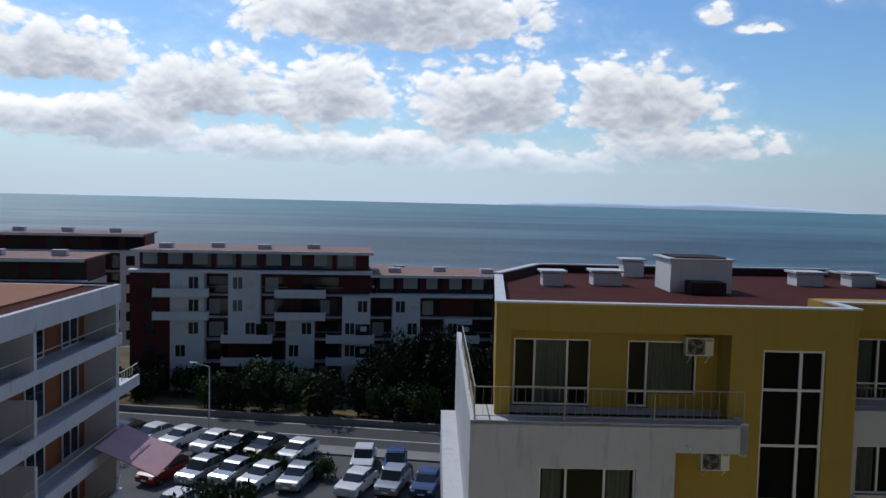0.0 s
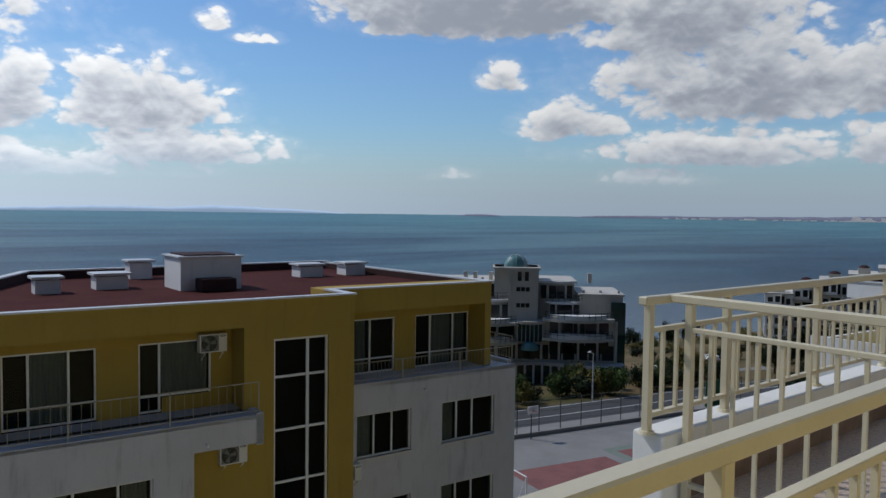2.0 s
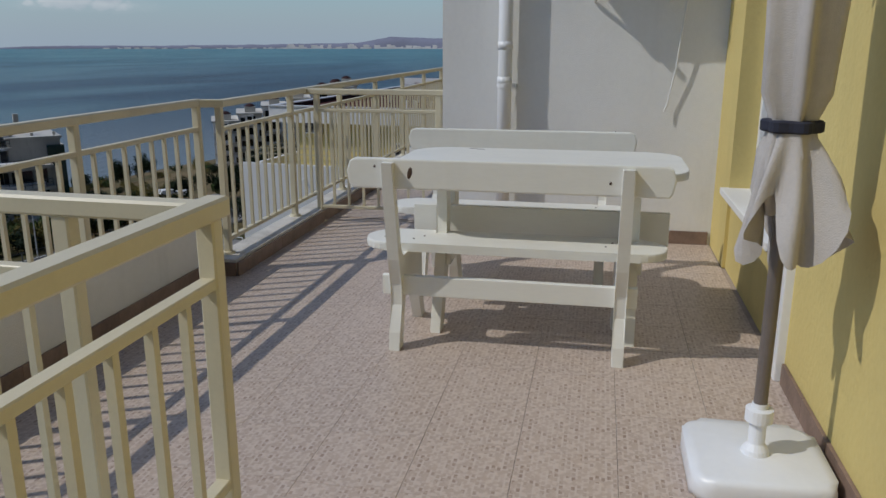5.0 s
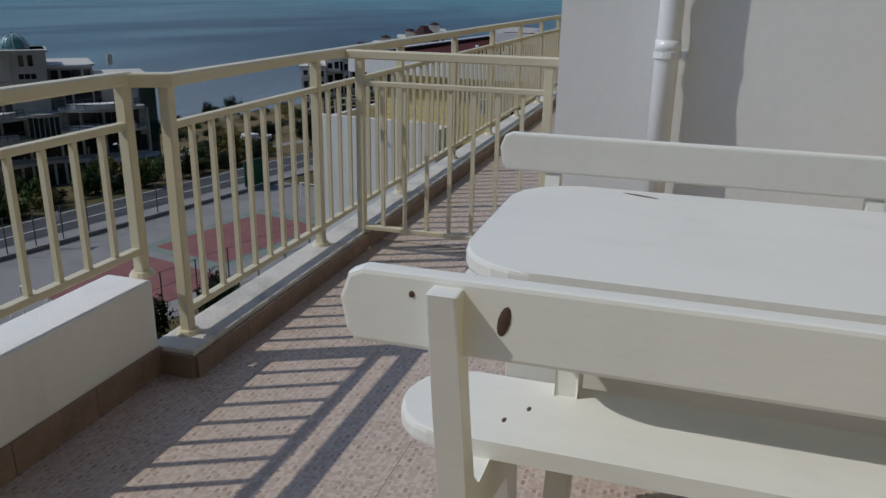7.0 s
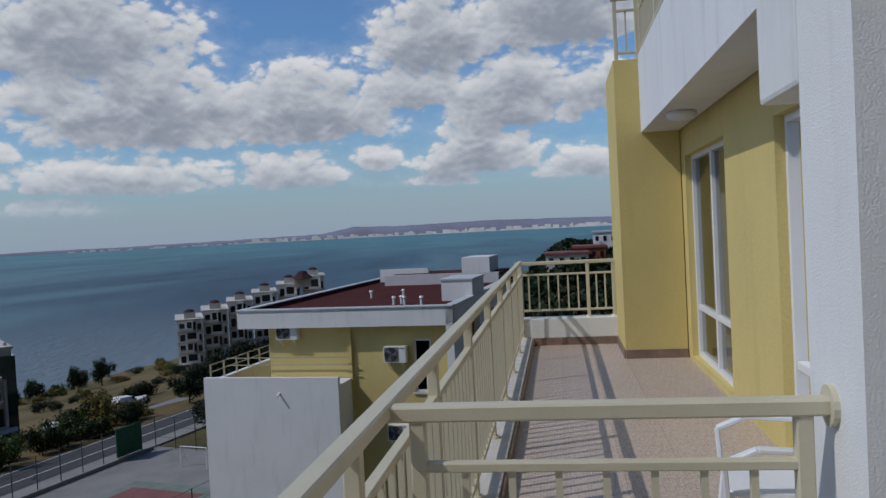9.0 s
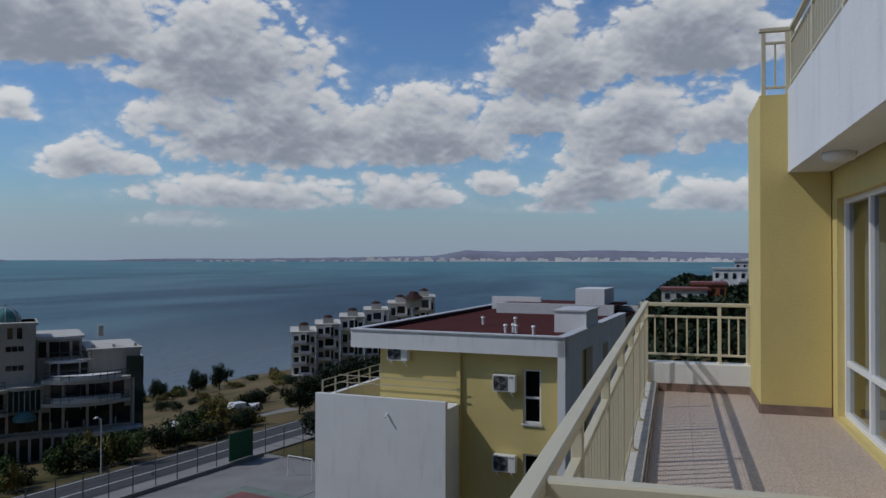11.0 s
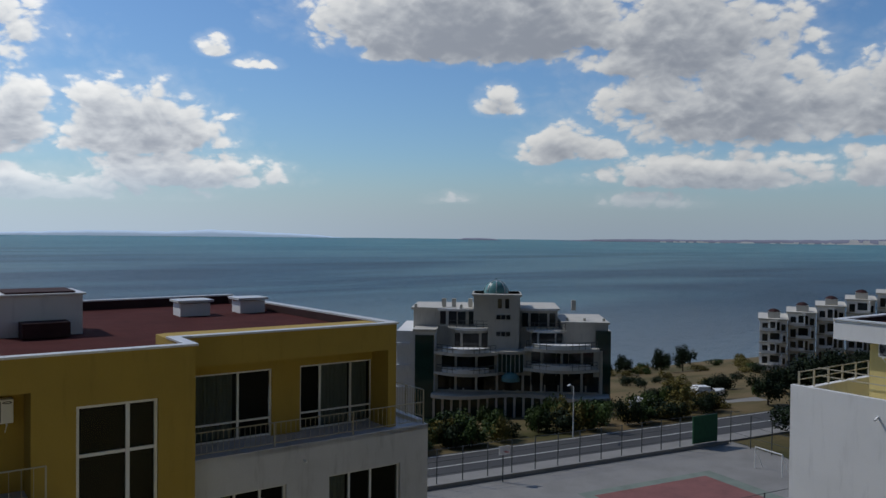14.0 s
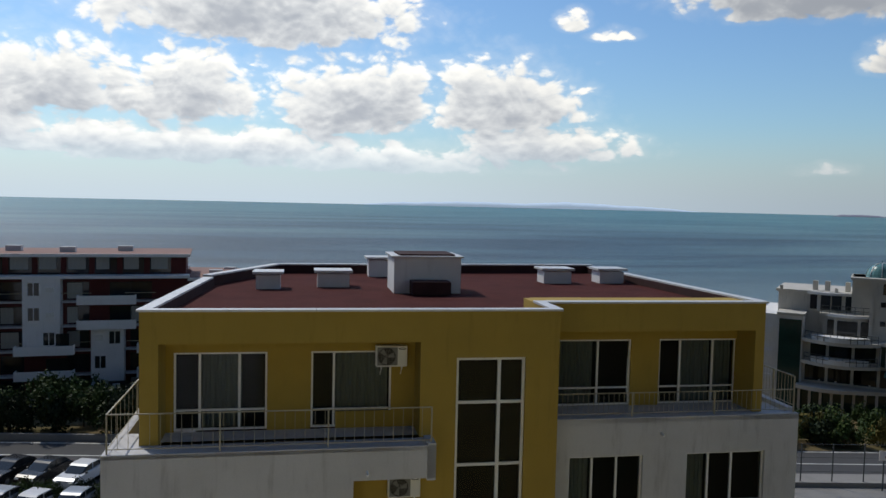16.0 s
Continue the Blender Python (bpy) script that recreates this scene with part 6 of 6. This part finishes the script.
# ---------------------------------------------------------------- far coast
def ribbon(name, az0, az1, dist, tops, material, label, n=160, rough=0.04):
    """A strip of distant land: tops gives elevation in degrees at even steps from az0 to az1."""
    bm = bmesh.new()
    rows = []
    for k in range(n + 1):
        s = k / n
        a = radians(az0 + (az1 - az0) * s)
        f = s * (len(tops) - 1)
        i = min(len(tops) - 2, int(f))
        e = tops[i] + (tops[i + 1] - tops[i]) * (f - i)
        e += rough * noise.noise((k * 0.17, dist * 0.01, 0)) + rough * 0.5 * noise.noise((k * 0.6, dist * 0.02, 5))
        zt = 1.5 + dist * math.tan(radians(e))
        x, y = math.sin(a), math.cos(a)
        rows.append((bm.verts.new((x * dist, y * dist, -60)), bm.verts.new((x * dist, y * dist, (zt - 30) / 2)), bm.verts.new((x * (dist + 60), y * (dist + 60), zt)), bm.verts.new((x * (dist + 120), y * (dist + 120), -60))))
    for a, b in zip(rows, rows[1:]):
        for i in range(3):
            bm.faces.new((a[i], b[i], b[i + 1], a[i + 1]))
    solo(name, bm, material, label, "distance", kind="structure", smoothed=True)


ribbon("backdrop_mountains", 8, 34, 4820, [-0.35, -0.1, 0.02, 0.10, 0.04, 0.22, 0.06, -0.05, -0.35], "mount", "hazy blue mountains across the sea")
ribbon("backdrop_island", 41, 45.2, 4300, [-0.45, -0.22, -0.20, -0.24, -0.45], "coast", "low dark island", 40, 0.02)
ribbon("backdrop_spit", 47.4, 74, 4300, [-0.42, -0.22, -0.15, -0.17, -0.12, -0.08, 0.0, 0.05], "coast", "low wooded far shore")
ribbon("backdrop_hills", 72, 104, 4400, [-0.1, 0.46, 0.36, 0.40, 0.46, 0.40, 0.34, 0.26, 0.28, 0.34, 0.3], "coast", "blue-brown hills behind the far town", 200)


def far_town():
    rng = random.Random(11)
    bm = bmesh.new()
    for k in range(520):
        az = 56 + 42 * rng.random() ** 0.8
        a = radians(az)
        d = 4180 + rng.random() * 60
        hh = (6 + 22 * rng.random() ** 3) * (0.45 if az < 68 else 1.0)
        wd = 8 + 26 * rng.random()
        c = (math.sin(a) * d, math.cos(a) * d)
        r = bmesh.ops.create_cube(bm, size=1.0, matrix=pose(c[0], c[1], -29 + hh / 2, 0, 0, -az) @ Matrix.Diagonal((wd, 8, hh, 1)))
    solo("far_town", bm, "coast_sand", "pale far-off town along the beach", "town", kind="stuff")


far_town()
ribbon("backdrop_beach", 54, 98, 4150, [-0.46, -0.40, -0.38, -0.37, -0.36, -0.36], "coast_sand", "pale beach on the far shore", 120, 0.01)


# ---------------------------------------------------------------- plants
def crown_mesh(seed, lobes, n, leaf, material):
    rng = random.Random(seed)
    L = [(Vector((rng.uniform(-1, 1) * 0.55, rng.uniform(-1, 1) * 0.55, rng.uniform(0.25, 0.85))), rng.uniform(0.28, 0.5)) for _ in range(lobes)]
    vs, fs = [], []
    for _ in range(n):
        c, r = rng.choice(L)
        d = Vector((rng.gauss(0, 1), rng.gauss(0, 1), rng.gauss(0, 1))).normalized()
        p = c + d * r * (0.55 + 0.5 * rng.random())
        p.z = max(0.02, p.z)
        u = Vector((rng.gauss(0, 1), rng.gauss(0, 1), rng.gauss(0, 1))).normalized()
        v = u.cross(d + Vector((0.01, 0, 0))).normalized()
        s = leaf * rng.uniform(0.6, 1.4)
        k = len(vs)
        vs += [p - u * s - v * s * 0.5, p + u * s * 0.2 - v * s * 0.7, p + u * s + v * s * 0.3, p - u * s * 0.1 + v * s * 0.8]
        fs.append((k, k + 1, k + 2, k + 3))
    me = bpy.data.meshes.new("crown")
    me.from_pydata([tuple(v) for v in vs], [], fs)
    me.materials.append(M[material])
    return me


CROWNS = {m: [crown_mesh(s + 7 * i, 9, 1100, 0.055, m) for s in range(3)] for i, m in enumerate(("leaf", "leaf_dry", "leaf_dark"))}


def trunk_mesh(seed):
    rng = random.Random(seed)
    bm = bmesh.new()
    tube(bm, (0, 0, -0.1), (0.02, 0.01, 0.42), 0.05, 0.03, 8)
    for k in range(5):
        a = rng.uniform(0, 6.28)
        tube(bm, (0.02, 0.01, 0.3 + 0.03 * k), (0.3 * math.cos(a), 0.3 * math.sin(a), 0.6 + 0.05 * k), 0.02, 0.006, 6)
    return mesh_of("trunk", bm, "bark")


TRUNK = trunk_mesh(3)


def bush(x, y, r, hgt, kind, rng):
    b = thing("shrub", {"leaf": "green shrub beside the road", "leaf_dry": "yellowed dry shrub on the slope", "leaf_dark": "dark-leaved green shrub"}[kind], "shrub", "roadside shrubs",
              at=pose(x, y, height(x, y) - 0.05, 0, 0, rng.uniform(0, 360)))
    c = part("crown", rng.choice(CROWNS[kind]), None, b)
    c.scale = (r, r * rng.uniform(0.8, 1.2), hgt)
    st = part("stem", TRUNK, None, b)
    st.scale = (r * 0.8, r * 0.8, hgt * 0.9)


def tree(x, y, r, hgt, kind, rng):
    b = thing("tree", "dark leafy tree with an uneven crown", "tree", "trees", at=pose(x, y, height(x, y) - 0.05, 0, 0, rng.uniform(0, 360)))
    t = part("trunk", TRUNK, None, b)
    t.scale = (hgt * 0.7, hgt * 0.7, hgt)
    for k in range(3):
        c = part("crown", CROWNS[kind][k], None, b)
        c.location = (rng.uniform(-0.3, 0.3) * r, rng.uniform(-0.3, 0.3) * r, hgt * (0.12 + 0.18 * k))
        c.scale = (r * (1.05 - 0.15 * k), r * (1.0 - 0.15 * k), hgt * 0.62)


def plant():
    rng = random.Random(21)

    def along(lx, ly):
        p = ROAD @ Vector((lx, ly, 0))
        return p.x, p.y
    for k in range(62):      # band on the seaward side, in front of the red row
        x, y = along(rng.uniform(-45, 14), rng.uniform(6.5, 21))
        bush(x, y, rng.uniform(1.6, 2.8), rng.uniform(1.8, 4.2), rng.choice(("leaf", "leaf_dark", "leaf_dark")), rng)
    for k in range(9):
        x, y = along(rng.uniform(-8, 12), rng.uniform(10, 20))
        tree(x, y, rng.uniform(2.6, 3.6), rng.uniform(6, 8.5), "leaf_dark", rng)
    for lx, ly, r, hh in ((-19, 9, 3.4, 5.0), (-14, 8, 2.6, 4.0), (-5, 9, 2.5, 3.4)):
        tree(*along(lx, ly), r, hh, "leaf", rng)
    for k in range(105):      # below the domed hotel and on to the boat
        x, y = along(rng.uniform(30, 92), rng.uniform(6.5, 17))
        bush(x, y, rng.uniform(1.3, 2.6), rng.uniform(1.4, 3.2), rng.choice(("leaf", "leaf_dry", "leaf_dark", "leaf")), rng)
    for k in range(70):      # dry slope down to the shore
        x, y = along(rng.uniform(85, 190), rng.uniform(16, 92))
        if 92 < x < 106 and 52 < y < 66:
            continue
        bush(x, y, rng.uniform(1.4, 3.2), rng.uniform(0.9, 2.4), rng.choice(("leaf", "leaf_dry", "leaf_dry", "leaf_dark")), rng)
    for x, y, r, hh in ((158, 106, 2.6, 5.0), (151, 111, 2.4, 4.2), (164, 104, 2.8, 5.4), (146, 113, 2.2, 3.6), (118, 53, 4.0, 4.6), (123, 51, 4.5, 5.0), (114, 55, 3.0, 3.6), (127, 48, 4, 4.6),
                       (98, 49.5, 2.4, 4.0), (84, 39, 3.0, 4.0), (89, 36, 3.2, 4.6), (104, 60, 2.2, 3.2)):
        tree(x, y, r, hh, "leaf_dark", rng)
    for k in range(16):      # hedge between the parking rows
        x, y = along(rng.uniform(-25, 2), -9.2 + rng.uniform(-0.6, 0.6))
        bush(x, y, rng.uniform(0.7, 1.3), rng.uniform(0.9, 1.8), rng.choice(("leaf", "leaf_dark")), rng)
    for x, y, r, hh in ((22, 14.0, 1.8, 5.0), (26, 17.5, 1.6, 4.0), (33, 22.0, 1.8, 5), (21, 21.0, 1.6, 4.2), (17, 11.0, 2.0, 5.5), (29, 14, 1.6, 4.5), (37, 25, 1.4, 4)):
        tree(x, y, r, hh, "leaf_dark", rng)
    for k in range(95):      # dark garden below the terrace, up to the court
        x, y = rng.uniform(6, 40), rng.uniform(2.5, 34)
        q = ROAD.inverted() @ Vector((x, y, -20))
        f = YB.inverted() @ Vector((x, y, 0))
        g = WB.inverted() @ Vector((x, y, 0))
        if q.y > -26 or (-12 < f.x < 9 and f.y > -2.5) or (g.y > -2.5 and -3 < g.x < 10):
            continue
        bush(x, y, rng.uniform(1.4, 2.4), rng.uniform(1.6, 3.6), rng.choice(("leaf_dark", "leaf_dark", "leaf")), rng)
    for x, y in ((-16.5, 47), (-14, 46)):
        bush(x, y, 2.2, 3.4, "leaf", rng)
    # the wooded slope beyond the terrace end
    vs, fs = [], []
    for _ in range(60000):
        x, y = rng.uniform(95, 330), rng.uniform(-70, 12)
        if y > 11 - 0.02 * (x - 95):
            continue
        p = Vector((x, y, height(x, y) + rng.uniform(0, 1) ** 0.6 * (3.5 + 3.5 * noise.noise((x * 0.09, y * 0.09, 2)))))
        u = Vector((rng.gauss(0, 1), rng.gauss(0, 1), rng.gauss(0, 1))).normalized() * rng.uniform(0.35, 0.75)
        v = u.cross(Vector((rng.gauss(0, 1), rng.gauss(0, 1), rng.gauss(0, 1)))).normalized() * rng.uniform(0.3, 0.6)
        k = len(vs)
        vs += [p - u - v * 0.4, p + u * 0.3 - v, p + u + v * 0.3, p - u * 0.2 + v]
        fs.append((k, k + 1, k + 2, k + 3))
    me = bpy.data.meshes.new("woodland")
    me.from_pydata([tuple(v) for v in vs], [], fs)
    me.materials.append(M["leaf_dark"])
    tagged(new("woodland", me), "dark wooded slope beyond the terrace", "woodland", kind="stuff")


plant()


# ---------------------------------------------------------------- parked cars
def car(paint, label, m, suv=False):
    c = thing("parked_car", label, "car", "parked cars", at=m)
    H = 1.62 if suv else 1.46
    prof = [(-2.1, 0.30), (-2.15, 0.55), (-2.08, 0.86), (-1.75, 0.95), (-0.95, 1.0), (-0.85, 1.02), (1.35, 1.04), (1.95, 0.98), (2.12, 0.85), (2.14, 0.5), (2.08, 0.30)]
    part("body", plank(bmesh.new(), prof, "y", -0.88, 0.88, 0.09), paint, c, smoothed=False)
    cab = [(-1.0, 1.0), (-0.25, H - 0.06), (0.15, H), (1.15, H - 0.02), (1.55 if not suv else 1.85, 1.26 if not suv else 1.3), (1.95, 1.02)]
    part("greenhouse", plank(bmesh.new(), cab, "y", -0.72, 0.72, 0.08), "glass_dark", c)
    rf = [(-0.32, H - 0.09), (-0.1, H + 0.005), (0.2, H + 0.025), (1.1, H + 0.015), (1.4, H - 0.09)]
    part("roof", plank(bmesh.new(), rf, "y", -0.70, 0.70, 0.02), paint, c)
    for y in (-0.73, 0.73):
        part("pillar", beam(bmesh.new(), (0.35, y, 1.0), (0.35, y * 0.97, H - 0.03), 0.06, 0.08, 0), paint, c)
    for x in (-1.32, 1.30):
        for y in (-0.80, 0.80):
            wv = part("wheel", tube(bmesh.new(), (x, y - 0.1, 0.32), (x, y + 0.1, 0.32), 0.32, 0.32, 18), "black", c)
            part("rim", tube(bmesh.new(), (x, y - 0.105, 0.32), (x, y + 0.105, 0.32), 0.20, 0.20, 12), "chrome", wv)
    for y in (-0.62, 0.62):
        part("headlight", boxbm(-2.16, -2.02, y - 0.16, y + 0.16, 0.66, 0.80, 0.03), "pvc", c)
        part("tail_light", boxbm(2.05, 2.15, y - 0.12, y + 0.12, 0.72, 0.92, 0.02), "court_red", c)
        part("mirror", boxbm(-0.72, -0.58, y * 1.5 - 0.07, y * 1.5 + 0.07, 1.0, 1.12, 0.02), "black", c)
    part("number_plate", boxbm(-2.17, -2.14, -0.25, 0.25, 0.45, 0.55), "pvc", c)
    return c


M["car_white"] = mat("white_car_paint", (0.72, 0.72, 0.72), 0.25, 0.04, 2, 10, 0.0)
M["car_silver"] = mat("silver_car_paint", (0.40, 0.41, 0.42), 0.25, 0.06, 2, 10, 0.0, metal=0.4)
M["car_black"] = mat("black_car_paint", (0.018, 0.018, 0.02), 0.2, 0.1, 2, 10, 0.0)
M["car_red"] = mat("red_car_paint", (0.22, 0.015, 0.012), 0.25, 0.08, 2, 10, 0.0)
M["car_blue"] = mat("blue_car_paint", (0.03, 0.06, 0.16), 0.25, 0.08, 2, 10, 0.0)
masters = {}
for x, y, rz, paint, nm, suv in ((-13.8, 56.0, 62, "car_white", "white", False), (-11.2, 55.8, 72, "car_silver", "silver", False), (-6.3, 59.6, 84, "car_white", "white", True), (-19.0, 64.3, 62, "car_white", "white", False),
                                 (-21.9, 65.6, 60, "car_white", "white", False), (-24.6, 66.4, 58, "car_white", "white", False), (-21.3, 57.4, 62, "car_red", "dark red", True), (-18.5, 57.2, 63, "car_silver", "silver", True),
                                 (-16.1, 57.0, 64, "car_silver", "silver", False), (-6.8, 54.4, 66, "car_white", "white", False), (-4.1, 54.6, 72, "car_silver", "silver", True), (-11.7, 61.8, 65, "car_white", "white", False),
                                 (-3.8, 58.6, 84, "car_blue", "dark blue", True), (-16.9, 63.8, 62, "car_black", "black", False), (-14.4, 63.0, 62, "car_black", "black", False), (-1.6, 54.2, 74, "car_blue", "dark blue", False),
                                 (-27.2, 67.4, 58, "car_black", "black", False), (-19.0, 50.5, 62, "car_white", "white", False)):
    m = pose(x, y, -19.96, 0, 0, rz)
    if (paint, suv) in masters:
        copy_thing(masters[(paint, suv)], m)
    else:
        masters[(paint, suv)] = car(paint, f"parked {nm} {'estate car' if suv else 'hatchback'} on worn asphalt", m, suv)


# ---------------------------------------------------------------- sports court, fence, lamps, boat
def court():
    strip("court_paving", 34, 79, -24.4, -3.7, -0.4, 0.05, "paving", "pale concrete sports ground", "court")
    strip("court_field", 43, 53, -22, -12, 0.05, 0.056, "court_red", "faded red playing field", "court")
    strip("court_field_2", 55, 67.5, -19, -11.2, 0.05, 0.056, "court_red", "faded red playing field", "court")
    strip("court_border", 54, 69, -20.2, -10.2, 0.05, 0.0535, "court_green", "faded green court border", "court")
    f = thing("fence", "dark steel mesh fence round the sports ground", "fence", at=ROAD)
    me = mesh_of("post", tube(bmesh.new(), (0, 0, 0), (0, 0, 3.4), 0.05, 0.05, 8), "fence")
    for k in range(22):
        part("post", me, None, f).location = (24 + 2.5 * k, -3.9, 0)
    for k in range(8):
        part("post", me, None, f).location = (78.6, -3.9 - 2.6 * k, 0)
    for k in range(13):
        part("post", me, None, f).location = (39 + 3 * k, -24, 0)
    for zz in (0.25, 1.2, 2.3, 3.35):
        for p, q in (((24, -3.9), (76.5, -3.9)), ((78.6, -3.9), (78.6, -22)), ((39, -24), (75, -24))):
            part("wire_rail", beam(bmesh.new(), (*p, zz), (*q, zz), 0.03, 0.03, 0), "fence", f)
    part("green_panel", boxbm(73.2, 76.6, -3.98, -3.86, 0.5, 3.3), "green_net", f, "green mesh gate panel")
    part("green_panel", boxbm(37.5, 39.5, -3.98, -3.86, 0.5, 3.0), "green_net", f, "green mesh gate panel")
    strip("fence_footing", 24, 78, -4.2, -3.7, 0.0, 0.42, "paving", "low concrete footing under the fence", "wall")
    for lx, ly, rz in ((73.5, -13.0, 0), (40.5, -17.0, 180)):
        g = thing("goal", "small white steel football goal", "goal", "goals", at=ROAD @ pose(lx, ly, 0.05, 0, 0, rz))
        for y in (-1.5, 1.5):
            part("upright", tube(bmesh.new(), (0, y, 0), (0, y, 2), 0.05, 0.05, 8), "pvc", g)
            part("stay", tube(bmesh.new(), (0, y, 2), (1.0, y, 0), 0.025, 0.025, 6), "pvc", g)
        part("crossbar", tube(bmesh.new(), (0, -1.5, 2), (0, 1.5, 2), 0.05, 0.05, 8), "pvc", g)
    bd = thing("basketball_hoop", "white basketball backboard on a post", "hoop", at=ROAD @ pose(50, -4.8, 0.05))
    part("post", tube(bmesh.new(), (0, 0, 0), (0, 0, 2.9), 0.06, 0.06, 8), "fence", bd)
    part("backboard", boxbm(-0.55, 0.55, -0.3, -0.25, 2.45, 3.2), "pvc", bd)
    part("hoop", lathe(bmesh.new(), [(0.22, 2.75), (0.24, 2.76), (0.24, 2.78), (0.22, 2.79)], 12), "court_red", bd).location = (0, -0.55, 0)


court()


def street_lamp(x, y, zz, hgt, rz):
    s = thing("street_lamp", "grey steel street lamp with a curved arm", "street lamp", "street lamps", at=pose(x, y, zz, 0, 0, rz))
    part("pole", tube(bmesh.new(), (0, 0, 0), (0, 0, hgt), 0.08, 0.05, 10), "metal_cap", s)
    part("arm", tube(bmesh.new(), (0, 0, hgt), (1.2, 0, hgt + 0.35), 0.04, 0.035, 8), "metal_cap", s)
    part("lamp_head", boxbm(1.1, 1.8, -0.12, 0.12, hgt + 0.32, hgt + 0.44, 0.04), "pvc", s)


street_lamp(64.5, 54.2, -20.2, 5.6, 200)
street_lamp(-20.5, 70.2, -20.0, 5.8, 180)


def boat():
    b = thing("motor_boat", "white motor boat laid up on the dry slope", "boat", at=pose(98.5, 59.5, height(98.5, 59.5) + 0.5, 0, 0, -25))
    bm = bmesh.new()
    secs = []
    for s in range(9):
        t = s / 8
        x = -3.6 + 7.2 * t
        wd = 1.25 * math.sqrt(max(0.001, 1 - (max(0, t - 0.35) / 0.66) ** 2))
        zt = 0.9 + 0.35 * t
        secs.append([bm.verts.new(v) for v in ((x, -wd, zt), (x, -wd * 0.8, 0.25 + 0.3 * t * t), (x, 0, 0.0 + 0.5 * t ** 3), (x, wd * 0.8, 0.25 + 0.3 * t * t), (x, wd, zt), (x, 0, zt + 0.08))])
    for a, c in zip(secs, secs[1:]):
        for i in range(6):
            bm.faces.new((a[i], a[(i + 1) % 6], c[(i + 1) % 6], c[i]))
    bm.faces.new(secs[0])
    part("hull", bm, "plastic", b)
    part("cabin", plank(bmesh.new(), [(-1.6, 0.95), (1.8, 1.1), (1.0, 1.75), (-0.9, 1.85)], "y", -0.8, 0.8, 0.08), "plastic", b)
    part("windscreen", plank(bmesh.new(), [(1.15, 1.25), (1.75, 1.15), (1.05, 1.68), (0.7, 1.70)], "y", -0.82, 0.82, 0.0), "glass_dark", b)
    part("cradle", boxbm(-2, 2, -0.6, 0.6, -0.6, 0.25), "fence", b)


boat()
solo("shed", boxbm(-1.6, 1.6, -1.2, 1.2, -0.3, 1.9, 0.03), "greywhite", "small grey-white roadside shed", "shed", at=pose(83, 58.5, height(83, 58.5), 0, 0, 20))
strip("lay_by", 84, 104, 9, 15, -3.0, -0.9, "paving", "grey gravel lay-by", "lay-by")

# ---------------------------------------------------------------- floor tiles and skirting, piece by piece


def tiles():
    T = 0.333
    me = mesh_of("tile", boxbm(0.0008, T - 0.0008, 0.0008, T - 0.0008, -0.006, 0.0, 0.0008), "tile")
    floor1 = bpy.data.objects["floor"]
    floor2 = bpy.data.objects["floor_wide"]
    for i in range(10):
        for j in range(4):
            o = part("tile", me, None, floor1)
            o.location = (-2.86 - T * (i + 1), YW + 0.006 + T * j + 0.16, 0)
    for i in range(13):
        for j in range(9):
            o = part("tile", me, None, floor2)
            o.location = (-2.86 + T * i, YW + 0.006 + T * j, 0)
    for i in range(22):
        for j in range(5):
            o = part("tile", me, None, floor2)
            o.location = (1.57 + T * i, -0.12 - T * (j + 1), 0)
    # the far ends of the floor in one piece
    bm = bmesh.new()
    for i in range(10, 27):
        for j in range(4):
            x, y = -2.86 - T * (i + 1), YW + 0.166 + T * j
            box(bm, x + 0.0015, x + T - 0.0015, y + 0.0015, y + T - 0.0015, -0.006, 0.0)
    ob = part("tile_field", bm, "tile", floor1)
    ob["kind"] = "stuff"
    # brown skirting

    def skirt(host, p, q, h, n):
        p, q = Vector(p), Vector(q)
        d = (q - p) / n
        mm = mesh_of("skirting_tile", beam(bmesh.new(), Vector((0, 0, h / 2)), d * 0.993 + Vector((0, 0, h / 2)), 0.014, h, 0.001), "skirt")
        for k in range(n):
            o = part("skirting_tile", mm, None, host)
            o.location = p + d * k
    O = bpy.data.objects
    skirt(O["parapet_outer"], (-2.75, 0.012, 0), (-0.13, 0.012, 0), 0.10, 8)
    skirt(O["curb_outer"], (-0.13, -0.128, 0), (8.8, -0.128, 0), 0.082, 27)
    skirt(O["curb_outer"], (-0.138, -0.12, 0), (-0.138, 0.02, 0), 0.082, 1)
    skirt(O["wall_yellow"], (-9, YW + 0.008, 0), (-1.12, YW + 0.008, 0), 0.09, 24)
    skirt(O["wall_party"], (1.192, -2.95, 0), (1.192, -1.1, 0), 0.09, 6)
    skirt(O["wall_party"], (1.2, -1.092, 0), (1.57, -1.092, 0), 0.09, 1)
    skirt(O["parapet_far"], (8.832, -1.1, 0), (8.832, -0.13, 0), 0.09, 3)
    skirt(O["pier_yellow"], (7.772, -1.75, 0), (7.772, -1.12, 0), 0.09, 2)
    skirt(O["pier_yellow"], (7.78, -1.112, 0), (8.82, -1.112, 0), 0.09, 3)
    skirt(O["parapet_near"], (-9, -1.528, 0), (-2.83, -1.528, 0), 0.09, 19)


tiles()
